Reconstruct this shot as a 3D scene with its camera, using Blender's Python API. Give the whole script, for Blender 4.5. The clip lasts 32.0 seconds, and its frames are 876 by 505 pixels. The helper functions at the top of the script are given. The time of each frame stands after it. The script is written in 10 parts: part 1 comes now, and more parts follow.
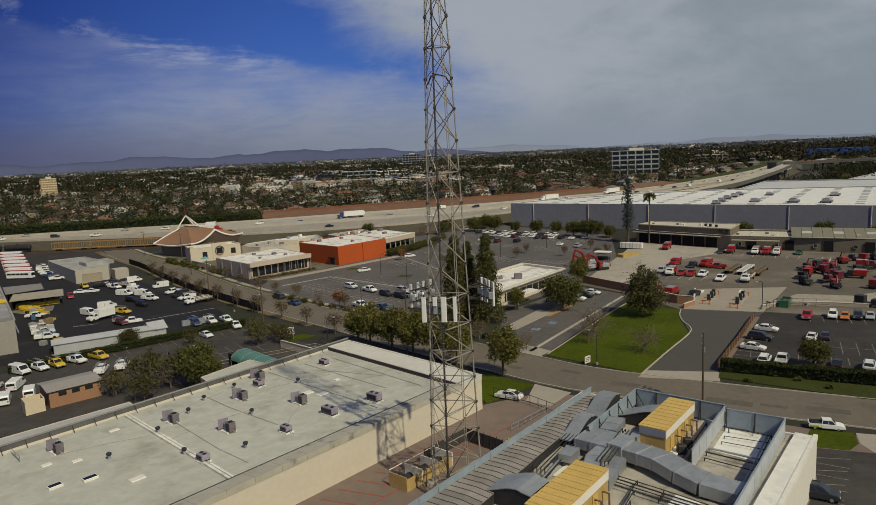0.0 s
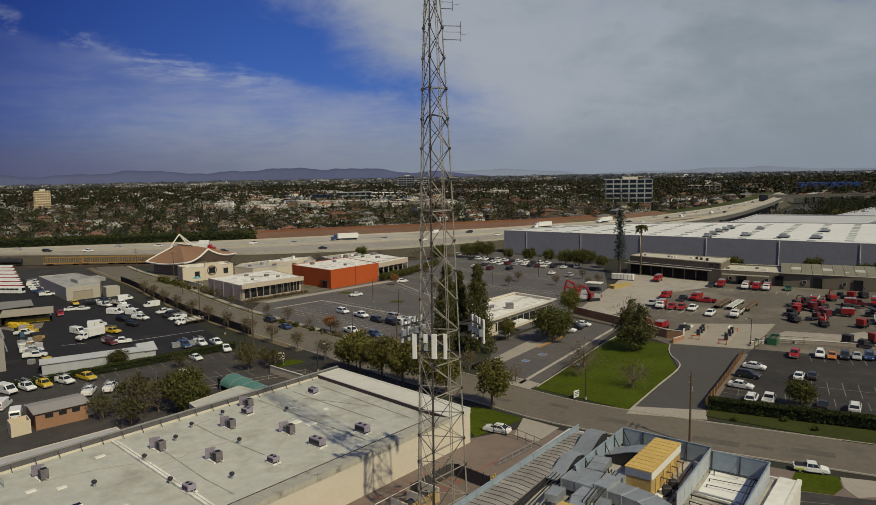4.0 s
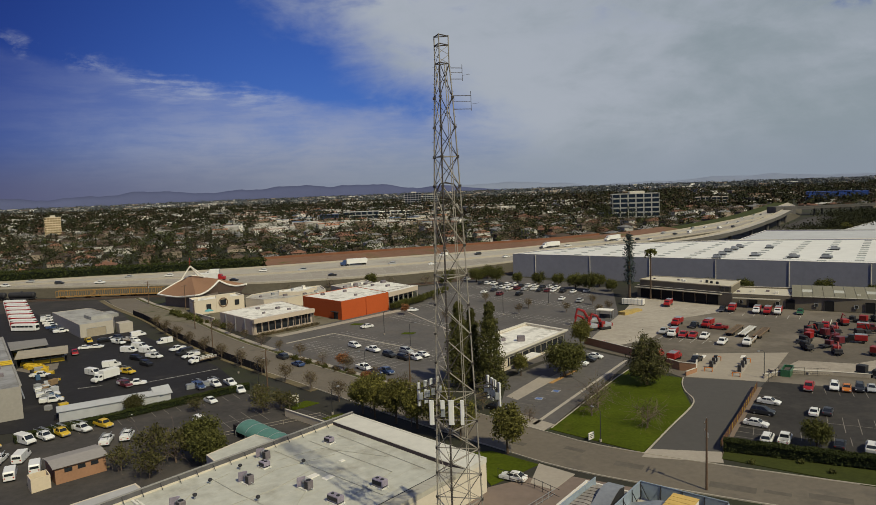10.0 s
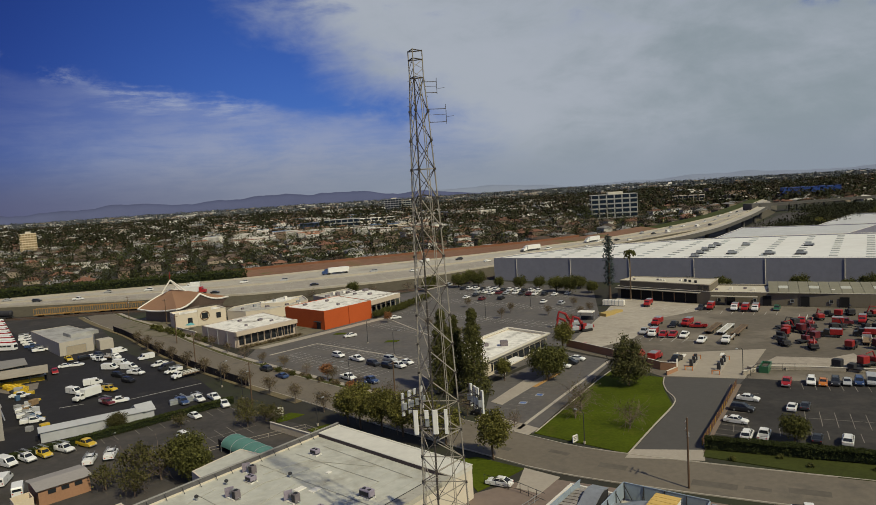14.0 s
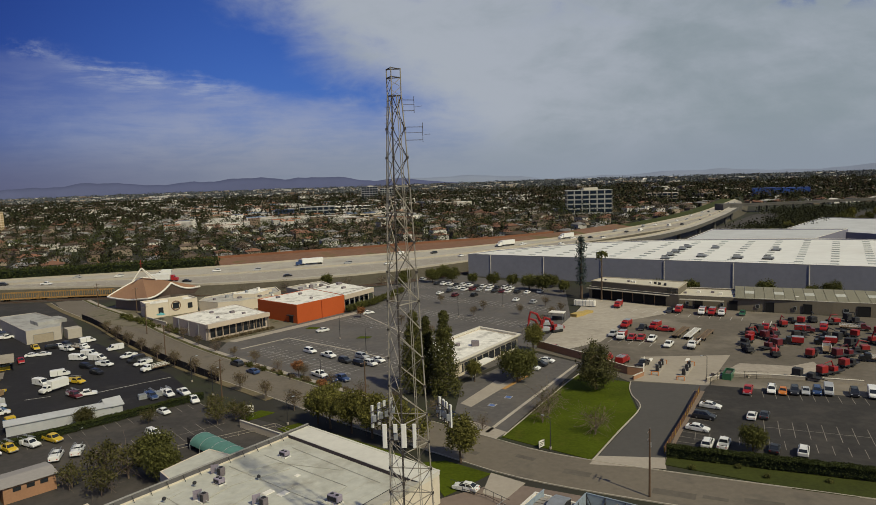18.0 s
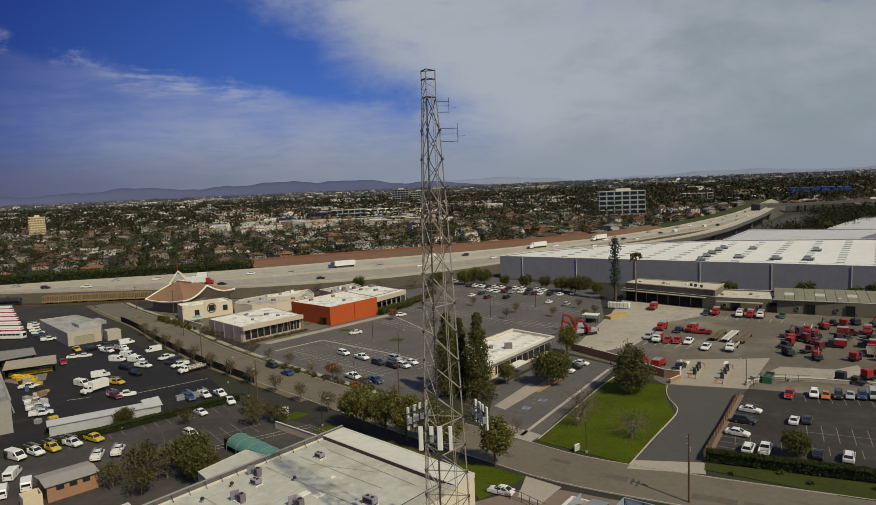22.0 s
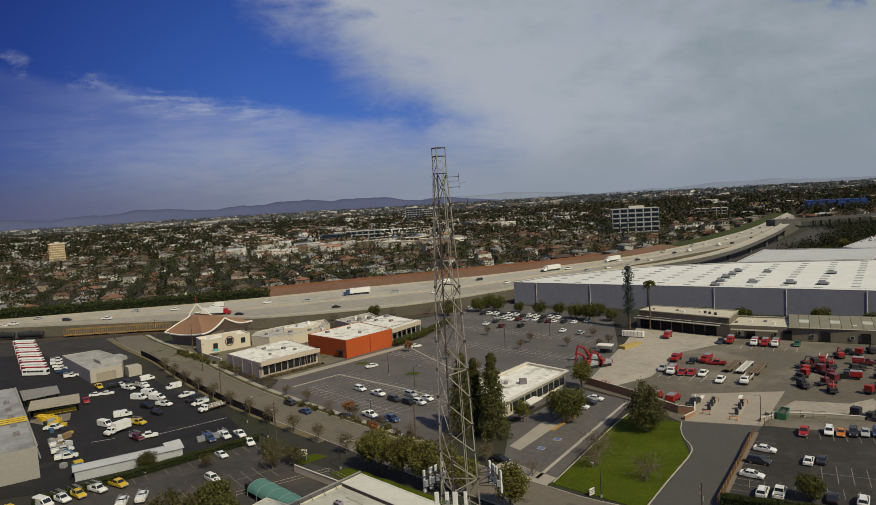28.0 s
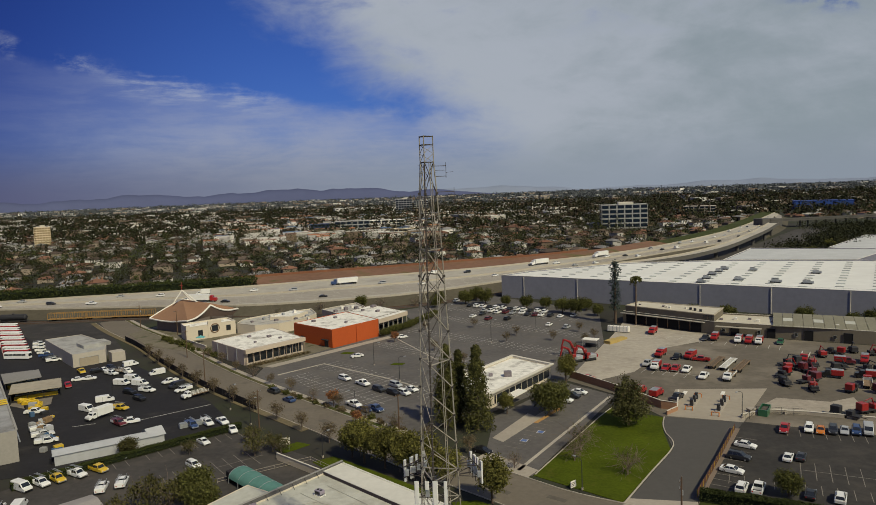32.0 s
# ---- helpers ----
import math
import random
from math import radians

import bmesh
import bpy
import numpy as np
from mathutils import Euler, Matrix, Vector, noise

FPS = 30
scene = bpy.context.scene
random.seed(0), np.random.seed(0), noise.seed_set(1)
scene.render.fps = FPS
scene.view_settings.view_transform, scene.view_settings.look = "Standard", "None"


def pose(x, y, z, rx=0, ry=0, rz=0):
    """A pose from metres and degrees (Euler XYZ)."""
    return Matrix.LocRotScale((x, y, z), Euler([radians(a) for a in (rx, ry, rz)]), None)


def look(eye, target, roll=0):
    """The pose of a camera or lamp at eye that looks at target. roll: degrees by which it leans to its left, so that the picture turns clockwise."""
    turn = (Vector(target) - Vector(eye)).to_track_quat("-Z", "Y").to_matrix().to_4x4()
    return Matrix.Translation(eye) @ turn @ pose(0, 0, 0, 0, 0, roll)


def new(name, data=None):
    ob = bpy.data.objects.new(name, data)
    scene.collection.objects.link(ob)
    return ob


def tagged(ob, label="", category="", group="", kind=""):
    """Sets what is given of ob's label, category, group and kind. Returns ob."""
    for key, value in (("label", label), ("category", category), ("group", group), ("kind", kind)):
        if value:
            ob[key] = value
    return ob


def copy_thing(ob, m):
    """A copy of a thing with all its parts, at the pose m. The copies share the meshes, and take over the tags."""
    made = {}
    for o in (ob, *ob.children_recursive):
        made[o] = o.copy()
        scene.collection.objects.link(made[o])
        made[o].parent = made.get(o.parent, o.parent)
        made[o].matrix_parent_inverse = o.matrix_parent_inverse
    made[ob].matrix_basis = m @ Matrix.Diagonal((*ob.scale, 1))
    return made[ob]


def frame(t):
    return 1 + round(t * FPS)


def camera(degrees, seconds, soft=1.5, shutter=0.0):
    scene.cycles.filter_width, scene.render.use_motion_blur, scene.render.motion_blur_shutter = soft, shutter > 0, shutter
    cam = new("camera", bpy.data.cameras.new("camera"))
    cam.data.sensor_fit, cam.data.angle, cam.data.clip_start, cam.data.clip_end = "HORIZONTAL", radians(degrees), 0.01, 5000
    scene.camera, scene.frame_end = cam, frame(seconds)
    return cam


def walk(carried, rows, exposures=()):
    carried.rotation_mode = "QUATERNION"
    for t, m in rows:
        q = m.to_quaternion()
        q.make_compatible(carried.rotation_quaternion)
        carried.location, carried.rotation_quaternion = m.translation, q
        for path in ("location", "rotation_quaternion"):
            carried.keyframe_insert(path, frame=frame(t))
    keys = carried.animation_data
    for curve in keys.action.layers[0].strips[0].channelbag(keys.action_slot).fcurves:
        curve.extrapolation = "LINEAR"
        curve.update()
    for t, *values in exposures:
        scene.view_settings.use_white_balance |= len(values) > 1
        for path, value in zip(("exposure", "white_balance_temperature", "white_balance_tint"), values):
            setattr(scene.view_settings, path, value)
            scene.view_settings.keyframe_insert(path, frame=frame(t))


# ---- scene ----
cam = camera(64.7, 32.0, soft=0.5)
METRES, EYE, TILT, LEAN, TURN = 33.5, 40.0, -65.8, 0.0, 0.0
PATH = [
    (0, (0.08, 2.591, 42.018), (0.051, 4.569, 41.724), -2.6),
    (0.5, (-0.121, 2.18, 42.048), (-0.128, 4.171, 41.852), -1.8),
    (1, (-0.211, 1.916, 42.099), (-0.242, 3.902, 41.859), -3.1),
    (1.5, (-0.131, 1.759, 42.176), (-0.141, 3.751, 41.994), -1.1),
    (2, (0.05, 1.694, 42.351), (0.049, 3.687, 42.178), -1.2),
    (2.5, (0.155, 1.733, 42.647), (0.151, 3.721, 42.426), -1.7),
    (3, (0.15, 1.845, 42.964), (0.133, 3.835, 42.766), -1.9),
    (3.5, (0.167, 1.937, 43.308), (0.149, 3.923, 43.073), -1.3),
    (5.5, (0.304, 1.689, 46.145), (0.309, 3.678, 45.929), -0.7),
    (6, (0.233, 1.678, 46.48), (0.227, 3.667, 46.27), -1.8),
    (6.5, (0.148, 1.726, 46.826), (0.127, 3.716, 46.626), -1.3),
    (7, (0.14, 1.736, 47.192), (0.132, 3.726, 46.992), -1.6),
    (7.5, (0.049, 1.709, 47.592), (0.023, 3.696, 47.366), -2.4),
    (8, (-0.025, 1.561, 48.1), (-0.05, 3.555, 47.938), -2.2),
    (8.5, (-0.013, 1.417, 48.715), (-0.018, 3.409, 48.543), -4.0),
    (9, (-0.105, 1.381, 49.349), (-0.11, 3.374, 49.182), -3.6),
    (9.5, (-0.252, 1.455, 49.839), (-0.254, 3.447, 49.657), -3.5),
    (10, (-0.442, 1.565, 50.154), (-0.469, 3.556, 49.96), -2.2),
    (10.5, (-0.514, 1.592, 50.306), (-0.557, 3.581, 50.102), -2.3),
    (11, (-0.543, 1.5, 50.324), (-0.582, 3.493, 50.165), -1.8),
    (11.5, (-0.507, 1.402, 50.287), (-0.547, 3.394, 50.117), -2.4),
    (12, (-0.416, 1.314, 50.256), (-0.439, 3.305, 50.072), -2.5),
    (12.5, (-0.255, 1.196, 50.287), (-0.245, 3.185, 50.078), -2.9),
    (13, (-0.19, 1.035, 50.373), (-0.148, 3.022, 50.153), -3.5),
    (13.5, (-0.145, 0.82, 50.554), (-0.115, 2.812, 50.368), -3.7),
    (15.5, (-0.146, 0.147, 52.796), (-0.131, 2.138, 52.616), -3.4),
    (16, (-0.136, 0.008, 53.173), (-0.113, 1.998, 52.966), -2.1),
    (16.5, (-0.147, -0.128, 53.585), (-0.151, 1.862, 53.383), -2.7),
    (17, (-0.056, -0.209, 53.974), (-0.068, 1.779, 53.76), -1.9),
    (17.5, (0.095, -0.22, 54.293), (0.114, 1.764, 54.043), -1.2),
    (18, (0.272, -0.201, 54.489), (0.368, 1.784, 54.269), -1.9),
    (18.5, (0.283, -0.113, 54.587), (0.355, 1.868, 54.321), -2.6),
    (19, (0.144, 0.002, 54.61), (0.203, 1.987, 54.372), -4.4),
    (19.5, (-0.079, 0.124, 54.607), (-0.05, 2.106, 54.346), -4.7),
    (20, (-0.223, 0.201, 54.549), (-0.203, 2.183, 54.287), -3.4),
    (20.5, (-0.287, 0.214, 54.488), (-0.257, 2.195, 54.212), -3.9),
    (21, (-0.339, 0.158, 54.432), (-0.32, 2.143, 54.181), -4.9),
    (21.5, (-0.362, 0.119, 54.397), (-0.366, 2.107, 54.185), -3.0),
    (22, (-0.299, 0.129, 54.398), (-0.291, 2.118, 54.188), -2.4),
    (22.5, (-0.179, 0.134, 54.498), (-0.163, 2.123, 54.281), -2.7),
    (23, (-0.063, 0.028, 54.731), (-0.056, 2.018, 54.535), -2.0),
    (23.5, (0.101, -0.155, 55.108), (0.149, 1.836, 54.923), -3.0),
    (24, (0.223, -0.397, 55.611), (0.273, 1.594, 55.421), -3.0),
    (24.5, (0.276, -0.65, 56.14), (0.334, 1.337, 55.921), -3.0),
    (25, (0.244, -0.97, 56.661), (0.292, 1.02, 56.471), -3.0),
    (25.5, (0.188, -1.252, 57.186), (0.225, 0.74, 57.012), -3.2),
    (27.5, (0.277, -2.165, 61.091), (0.271, -0.173, 60.918), -4.2),
    (28, (0.275, -2.297, 61.397), (0.244, -0.304, 61.232), -3.4),
    (28.5, (0.3, -2.253, 61.547), (0.287, -0.26, 61.386), -2.6),
    (29, (0.377, -2.124, 61.599), (0.393, -0.131, 61.434), -2.6),
    (29.5, (0.412, -2.002, 61.582), (0.436, -0.013, 61.37), -4.0),
    (30, (0.397, -2.021, 61.467), (0.393, -0.031, 61.264), -3.3),
    (30.5, (0.455, -2.137, 61.313), (0.448, -0.144, 61.148), -3.0),
    (31, (0.55, -2.128, 61.163), (0.542, -0.136, 60.983), -2.6),
    (31.5, (0.664, -2.029, 61.057), (0.658, -0.038, 60.861), -2.5),
    (32, (0.747, -1.904, 60.997), (0.746, 0.087, 60.808), -2.1),
]
walk(cam, [(t, look(eye, target, roll)) for t, eye, target, roll in PATH], [(0.0, -0.23, 6650, 1), (3.0, -0.23, 6650, 1), (6.5, -0.07, 6650, 1), (32.0, -0.07, 6650, 1)])

# ---- world, sun, exposure ----
scene.view_settings.exposure = 0.0
world = bpy.data.worlds.new("sky")
scene.world = world
world.use_nodes = True
SUN_EL, SUN_AZ = radians(46), radians(-52)      # height, and way towards the sun in plan from the x axis


def sky_nodes():
    nt = world.node_tree
    n, ln = nt.nodes, nt.links
    n.clear()
    out, bg = n.new("ShaderNodeOutputWorld"), n.new("ShaderNodeBackground")
    sky = n.new("ShaderNodeTexSky")
    sky.sky_type, sky.sun_disc = "NISHITA", False
    sky.sun_elevation, sky.sun_rotation = SUN_EL, math.pi / 2 - SUN_AZ
    sky.altitude, sky.air_density, sky.dust_density, sky.ozone_density = 60, 1.0, 0.6, 3.0
    tc = n.new("ShaderNodeTexCoord")
    sep = n.new("ShaderNodeSeparateXYZ")
    ln.new(tc.outputs["Generated"], sep.inputs[0])

    def mth(op, a, b=None, clamp=False):
        m = n.new("ShaderNodeMath")
        m.operation, m.use_clamp = op, clamp
        for k, v in enumerate((a, b)):
            if v is None:
                continue
            if isinstance(v, (int, float)):
                m.inputs[k].default_value = v
            else:
                ln.new(v, m.inputs[k])
        return m.outputs[0]

    def noise_at(scale, detail, sx, sy, sz, rough=0.55, warp=0.0):
        mp = n.new("ShaderNodeMapping")
        mp.inputs["Scale"].default_value = (sx, sy, sz)
        mp.inputs["Rotation"].default_value = (0, radians(-14), 0)
        ln.new(tc.outputs["Generated"], mp.inputs[0])
        tx = n.new("ShaderNodeTexNoise")
        tx.inputs["Scale"].default_value, tx.inputs["Detail"].default_value = scale, detail
        tx.inputs["Roughness"].default_value, tx.inputs["Distortion"].default_value = rough, warp
        ln.new(mp.outputs[0], tx.inputs["Vector"])
        return tx.outputs["Fac"]

    def ramp(v, lo, hi):
        m = n.new("ShaderNodeMapRange")
        m.interpolation_type = "SMOOTHSTEP"
        m.inputs[1].default_value, m.inputs[2].default_value = lo, hi
        ln.new(v, m.inputs[0])
        return m.outputs[0]
    X, Y, Z = sep.outputs
    wide = mth("ADD", mth("ABSOLUTE", Y), 0.08)
    P, Q = mth("DIVIDE", X, wide), mth("DIVIDE", Z, wide)       # sideways and upward slopes of the way looked along

    def plus(a, b):
        return mth("ADD", a, b)

    def times(a, b):
        return mth("MULTIPLY", a, b)
    big = mth("SUBTRACT", noise_at(2.6, 6, 1, 1, 2.0, 0.6, 0.3), 0.5)
    wisp = mth("SUBTRACT", noise_at(8.0, 9, 1, 1, 2.6, 0.62, 0.35), 0.5)
    streak = mth("SUBTRACT", noise_at(15.0, 8, 1, 1, 7.0, 0.6, 0.25), 0.5)
    puff = mth("SUBTRACT", noise_at(24.0, 7, 1, 1, 1.8, 0.6, 0.2), 0.5)

    def blend(a, b, fac):
        m = n.new("ShaderNodeMixRGB")
        for k, v in ((1, a), (2, b)):
            if isinstance(v, tuple):
                m.inputs[k].default_value = (*v, 1)
            else:
                ln.new(v, m.inputs[k])
        ln.new(fac, m.inputs[0])
        return m.outputs[0]
    rough = plus(times(big, 0.16), plus(times(wisp, 0.15), times(puff, 0.05)))
    # a bank of high cloud fills the right; a thinner veil with a crisp, tufted upper edge lies low on the left
    side = plus(plus(P, times(Q, 1.2)), -0.1)
    bank = ramp(plus(side, rough), -0.06, 0.11)
    edge = plus(times(times(P, P), 0.212), plus(times(P, -0.0525), 0.102))
    under = plus(mth("SUBTRACT", edge, Q), plus(times(wisp, 0.035), times(puff, 0.02)))
    veil = plus(times(ramp(under, -0.006, 0.02), 0.5), times(ramp(under, 0.0, 0.11), 0.5))
    veil = times(veil, plus(times(ramp(P, -0.66, -0.16), 0.86), 0.06))
    veil = times(veil, plus(times(ramp(plus(wisp, times(streak, 0.6)), -0.2, 0.2), 0.45), 0.68))
    rim = times(times(ramp(under, -0.012, 0.004), ramp(under, 0.034, 0.004)), times(ramp(P, -0.47, -0.36), ramp(P, -0.16, -0.27)))
    rim = times(rim, plus(times(ramp(plus(streak, times(puff, 0.4)), -0.1, 0.2), 0.8), 0.15))
    tuft = times(times(ramp(puff, -0.02, 0.2), ramp(wisp, -0.12, 0.12)), times(times(ramp(P, -0.66, -0.58), ramp(P, -0.38, -0.46)), times(ramp(under, -0.03, -0.006), ramp(under, 0.02, 0.0))))
    holes = times(ramp(plus(wisp, times(big, 0.5)), -0.02, -0.26), ramp(Q, 0.17, 0.27))
    gap = times(times(ramp(P, 0.42, 0.52), times(ramp(Q, 0.195, 0.225), ramp(Q, 0.275, 0.245))), ramp(plus(wisp, times(puff, 0.7)), 0.12, -0.12))
    bank = times(bank, mth("SUBTRACT", 1.0, mth("MAXIMUM", times(holes, 0.5), times(gap, 0.8))))
    bank = times(bank, plus(times(ramp(Z, 0.36, 0.75), -0.8), 1.0))
    deep = n.new("ShaderNodeMixRGB")
    deep.blend_type, deep.inputs[0].default_value = "MULTIPLY", 1.0
    ln.new(sky.outputs[0], deep.inputs[1])
    ln.new(blend((0.07, 0.105, 0.40), (0.2, 0.32, 0.82), ramp(P, -0.7, -0.1)), deep.inputs[2])
    col = blend(deep.outputs[0], (3.9, 4.1, 5.6), veil)
    col = blend(col, (5.6, 5.8, 7.0), mth("MAXIMUM", times(rim, 0.6), times(tuft, 0.4)))
    shade = blend((4.5, 4.75, 5.8), (3.0, 3.45, 4.15), ramp(plus(times(P, 0.7), plus(times(big, 1.3), times(wisp, 0.7))), -0.1, 0.55))
    col = blend(col, shade, bank)
    dust = blend((1.15, 1.15, 2.3), (3.0, 3.35, 4.3), ramp(P, -0.66, 0.1))
    col = blend(col, dust, times(ramp(Q, 0.085, -0.005), 0.85))
    ln.new(col, bg.inputs[0])
    bg.inputs[1].default_value = 0.09
    ln.new(bg.outputs[0], out.inputs[0])


sky_nodes()
sun = new("sun", bpy.data.lights.new("sun", "SUN"))
sun.data.energy, sun.data.angle, sun.data.color = 3.5, radians(1.1), (1.0, 0.875, 0.64)
sun.matrix_world = look((0, 0, 0), (-math.cos(SUN_AZ) * math.cos(SUN_EL), -math.sin(SUN_AZ) * math.cos(SUN_EL), -math.sin(SUN_EL)))


# ---- materials ----
MATS = {}


def mat(name, col, rough=0.8, metal=0.0, vary=0.18, scale=1.5, big=0.08, bump=0.0, spec=0.25, rnd=0.0, stain=None, island=0.0):
    """A surface with fine grain at `scale` per metre, broad wear at `big` per metre, and change from object to object."""
    if name in MATS:
        return MATS[name]
    m = MATS[name] = bpy.data.materials.new(name)
    m.use_nodes = True
    m.diffuse_color = (*col, 1)
    nt = m.node_tree
    n, ln = nt.nodes, nt.links
    bs = n["Principled BSDF"]
    bs.inputs["Roughness"].default_value, bs.inputs["Metallic"].default_value = rough, metal
    bs.inputs["Specular IOR Level"].default_value = spec
    geo = n.new("ShaderNodeNewGeometry")
    tex = []
    for s, d in ((scale, 6), (big, 5)):
        t = n.new("ShaderNodeTexNoise")
        t.inputs["Scale"].default_value, t.inputs["Detail"].default_value, t.inputs["Roughness"].default_value = s, d, 0.6
        ln.new(geo.outputs["Position"], t.inputs["Vector"])
        tex.append(t.outputs["Fac"])
    add = n.new("ShaderNodeMath")
    add.operation = "ADD"
    ln.new(tex[0], add.inputs[0])
    ln.new(tex[1], add.inputs[1])
    mr = n.new("ShaderNodeMapRange")
    mr.inputs[1].default_value, mr.inputs[2].default_value = 0.6, 1.4
    mr.inputs[3].default_value, mr.inputs[4].default_value = 1 - vary, 1 + vary
    ln.new(add.outputs[0], mr.inputs[0])
    val = mr.outputs[0]
    for amount, node, sock in ((rnd, "ShaderNodeObjectInfo", "Random"), (island, None, "Random Per Island")):
        if amount:
            src = geo if node is None else n.new(node)
            r = n.new("ShaderNodeMapRange")
            r.inputs[3].default_value, r.inputs[4].default_value = 1 - amount, 1 + amount
            ln.new(src.outputs[sock], r.inputs[0])
            mu = n.new("ShaderNodeMath")
            mu.operation = "MULTIPLY"
            ln.new(val, mu.inputs[0])
            ln.new(r.outputs[0], mu.inputs[1])
            val = mu.outputs[0]
    mul = n.new("ShaderNodeMixRGB")
    mul.blend_type, mul.inputs[0].default_value, mul.inputs[1].default_value = "MULTIPLY", 1, (*col, 1)
    ln.new(val, mul.inputs[2])
    src = mul.outputs[0]
    if stain:
        scol, slo, shi, sscale = stain
        t = n.new("ShaderNodeTexNoise")
        t.inputs["Scale"].default_value, t.inputs["Detail"].default_value, t.inputs["Roughness"].default_value = sscale, 7, 0.65
        ln.new(geo.outputs["Position"], t.inputs["Vector"])
        sr = n.new("ShaderNodeMapRange")
        sr.inputs[1].default_value, sr.inputs[2].default_value = slo, shi
        ln.new(t.outputs["Fac"], sr.inputs[0])
        mx = n.new("ShaderNodeMixRGB")
        mx.inputs[2].default_value = (*scol, 1)
        ln.new(sr.outputs[0], mx.inputs[0])
        ln.new(src, mx.inputs[1])
        src = mx.outputs[0]
    ln.new(src, bs.inputs["Base Color"])
    if bump:
        b = n.new("ShaderNodeBump")
        b.inputs["Strength"].default_value, b.inputs["Distance"].default_value = bump, 0.05
        ln.new(tex[0], b.inputs["Height"])
        ln.new(b.outputs[0], bs.inputs["Normal"])
    return m


ASPHALT_ROAD = mat("road asphalt", (0.16, 0.138, 0.11), 0.9, vary=0.2, scale=0.9, big=0.06, stain=((0.10, 0.09, 0.077), 0.55, 0.75, 0.12))
ASPHALT_LOT = mat("lot asphalt", (0.112, 0.104, 0.1), 0.9, vary=0.3, scale=0.7, big=0.05, stain=((0.15, 0.132, 0.115), 0.5, 0.8, 0.09))
ASPHALT_EAST = mat("older lot asphalt", (0.042, 0.039, 0.037), 0.9, vary=0.36, scale=0.7, big=0.06, stain=((0.075, 0.066, 0.058), 0.5, 0.8, 0.12))
ASPHALT_YARD = mat("worn yard asphalt", (0.138, 0.12, 0.097), 0.92, vary=0.26, scale=0.5, big=0.03, stain=((0.27, 0.235, 0.19), 0.5, 0.72, 0.03))
ASPHALT_DARK = mat("sealed asphalt", (0.021, 0.02, 0.022), 0.85, vary=0.34, scale=0.6, big=0.05, stain=((0.045, 0.041, 0.04), 0.56, 0.75, 0.12))
CONCRETE = mat("concrete", (0.36, 0.32, 0.27), 0.9, vary=0.15, scale=1.2, big=0.1, bump=0.1)
CONCRETE_ROAD = mat("freeway concrete", (0.42, 0.39, 0.34), 0.9, vary=0.12, scale=0.25, big=0.03, stain=((0.26, 0.24, 0.21), 0.5, 0.8, 0.05))
KERB = mat("kerb concrete", (0.42, 0.38, 0.32), 0.9, vary=0.2, scale=2, big=0.2)
PAINT_WHITE = mat("road paint", (0.5, 0.48, 0.45), 0.8, vary=0.3, scale=2.5, big=0.3)
PAINT_YELLOW = mat("yellow road paint", (0.6, 0.4, 0.08), 0.8, vary=0.3, scale=2.5, big=0.3)
GRASS = mat("lawn grass", (0.062, 0.082, 0.006), 0.95, vary=0.45, scale=1.6, big=0.12, bump=0.3, spec=0.08, stain=((0.105, 0.10, 0.018), 0.55, 0.8, 0.15))
DIRT = mat("dry earth", (0.23, 0.15, 0.09), 0.95, vary=0.3, scale=0.8, big=0.05)
EARTH_FAR = mat("town ground", (0.036, 0.034, 0.028), 0.95, vary=0.4, scale=0.05, big=0.008, stain=((0.04, 0.05, 0.02), 0.45, 0.65, 0.02))
SLOPE = mat("red earth bank", (0.19, 0.105, 0.068), 0.95, vary=0.3, scale=0.3, big=0.03, stain=((0.09, 0.1, 0.03), 0.55, 0.72, 0.06))
ROOF_WHITE = mat("white roll roofing", (0.475, 0.475, 0.425), 0.85, vary=0.2, scale=0.6, big=0.07, bump=0.05, stain=((0.27, 0.25, 0.2), 0.52, 0.8, 0.16))
ROOF_DIRTY = mat("stained roof coating", (0.78, 0.76, 0.7), 0.85, vary=0.2, scale=0.8, big=0.1, stain=((0.27, 0.25, 0.225), 0.5, 0.7, 0.22))
WALL_TAN = mat("tan stucco", (0.6, 0.53, 0.43), 0.9, vary=0.08, scale=2.0, big=0.1)
WALL_CREAM = mat("cream stucco", (0.66, 0.56, 0.42), 0.9, vary=0.1, scale=2.0, big=0.1)
WALL_GREY = mat("grey stucco", (0.40, 0.35, 0.31), 0.9, vary=0.12, scale=2.0, big=0.1)
WALL_BLUE = mat("slate blue tilt-up wall", (0.225, 0.23, 0.275), 0.85, vary=0.12, scale=0.5, big=0.05)
WALL_BROWN = mat("brown block wall", (0.34, 0.19, 0.115), 0.9, vary=0.15, scale=2.5, big=0.2)
ORANGE = mat("orange stucco", (0.43, 0.085, 0.022), 0.85, vary=0.1, scale=1.5, big=0.1)
FASCIA = mat("light fascia", (0.6, 0.56, 0.48), 0.8, vary=0.1)
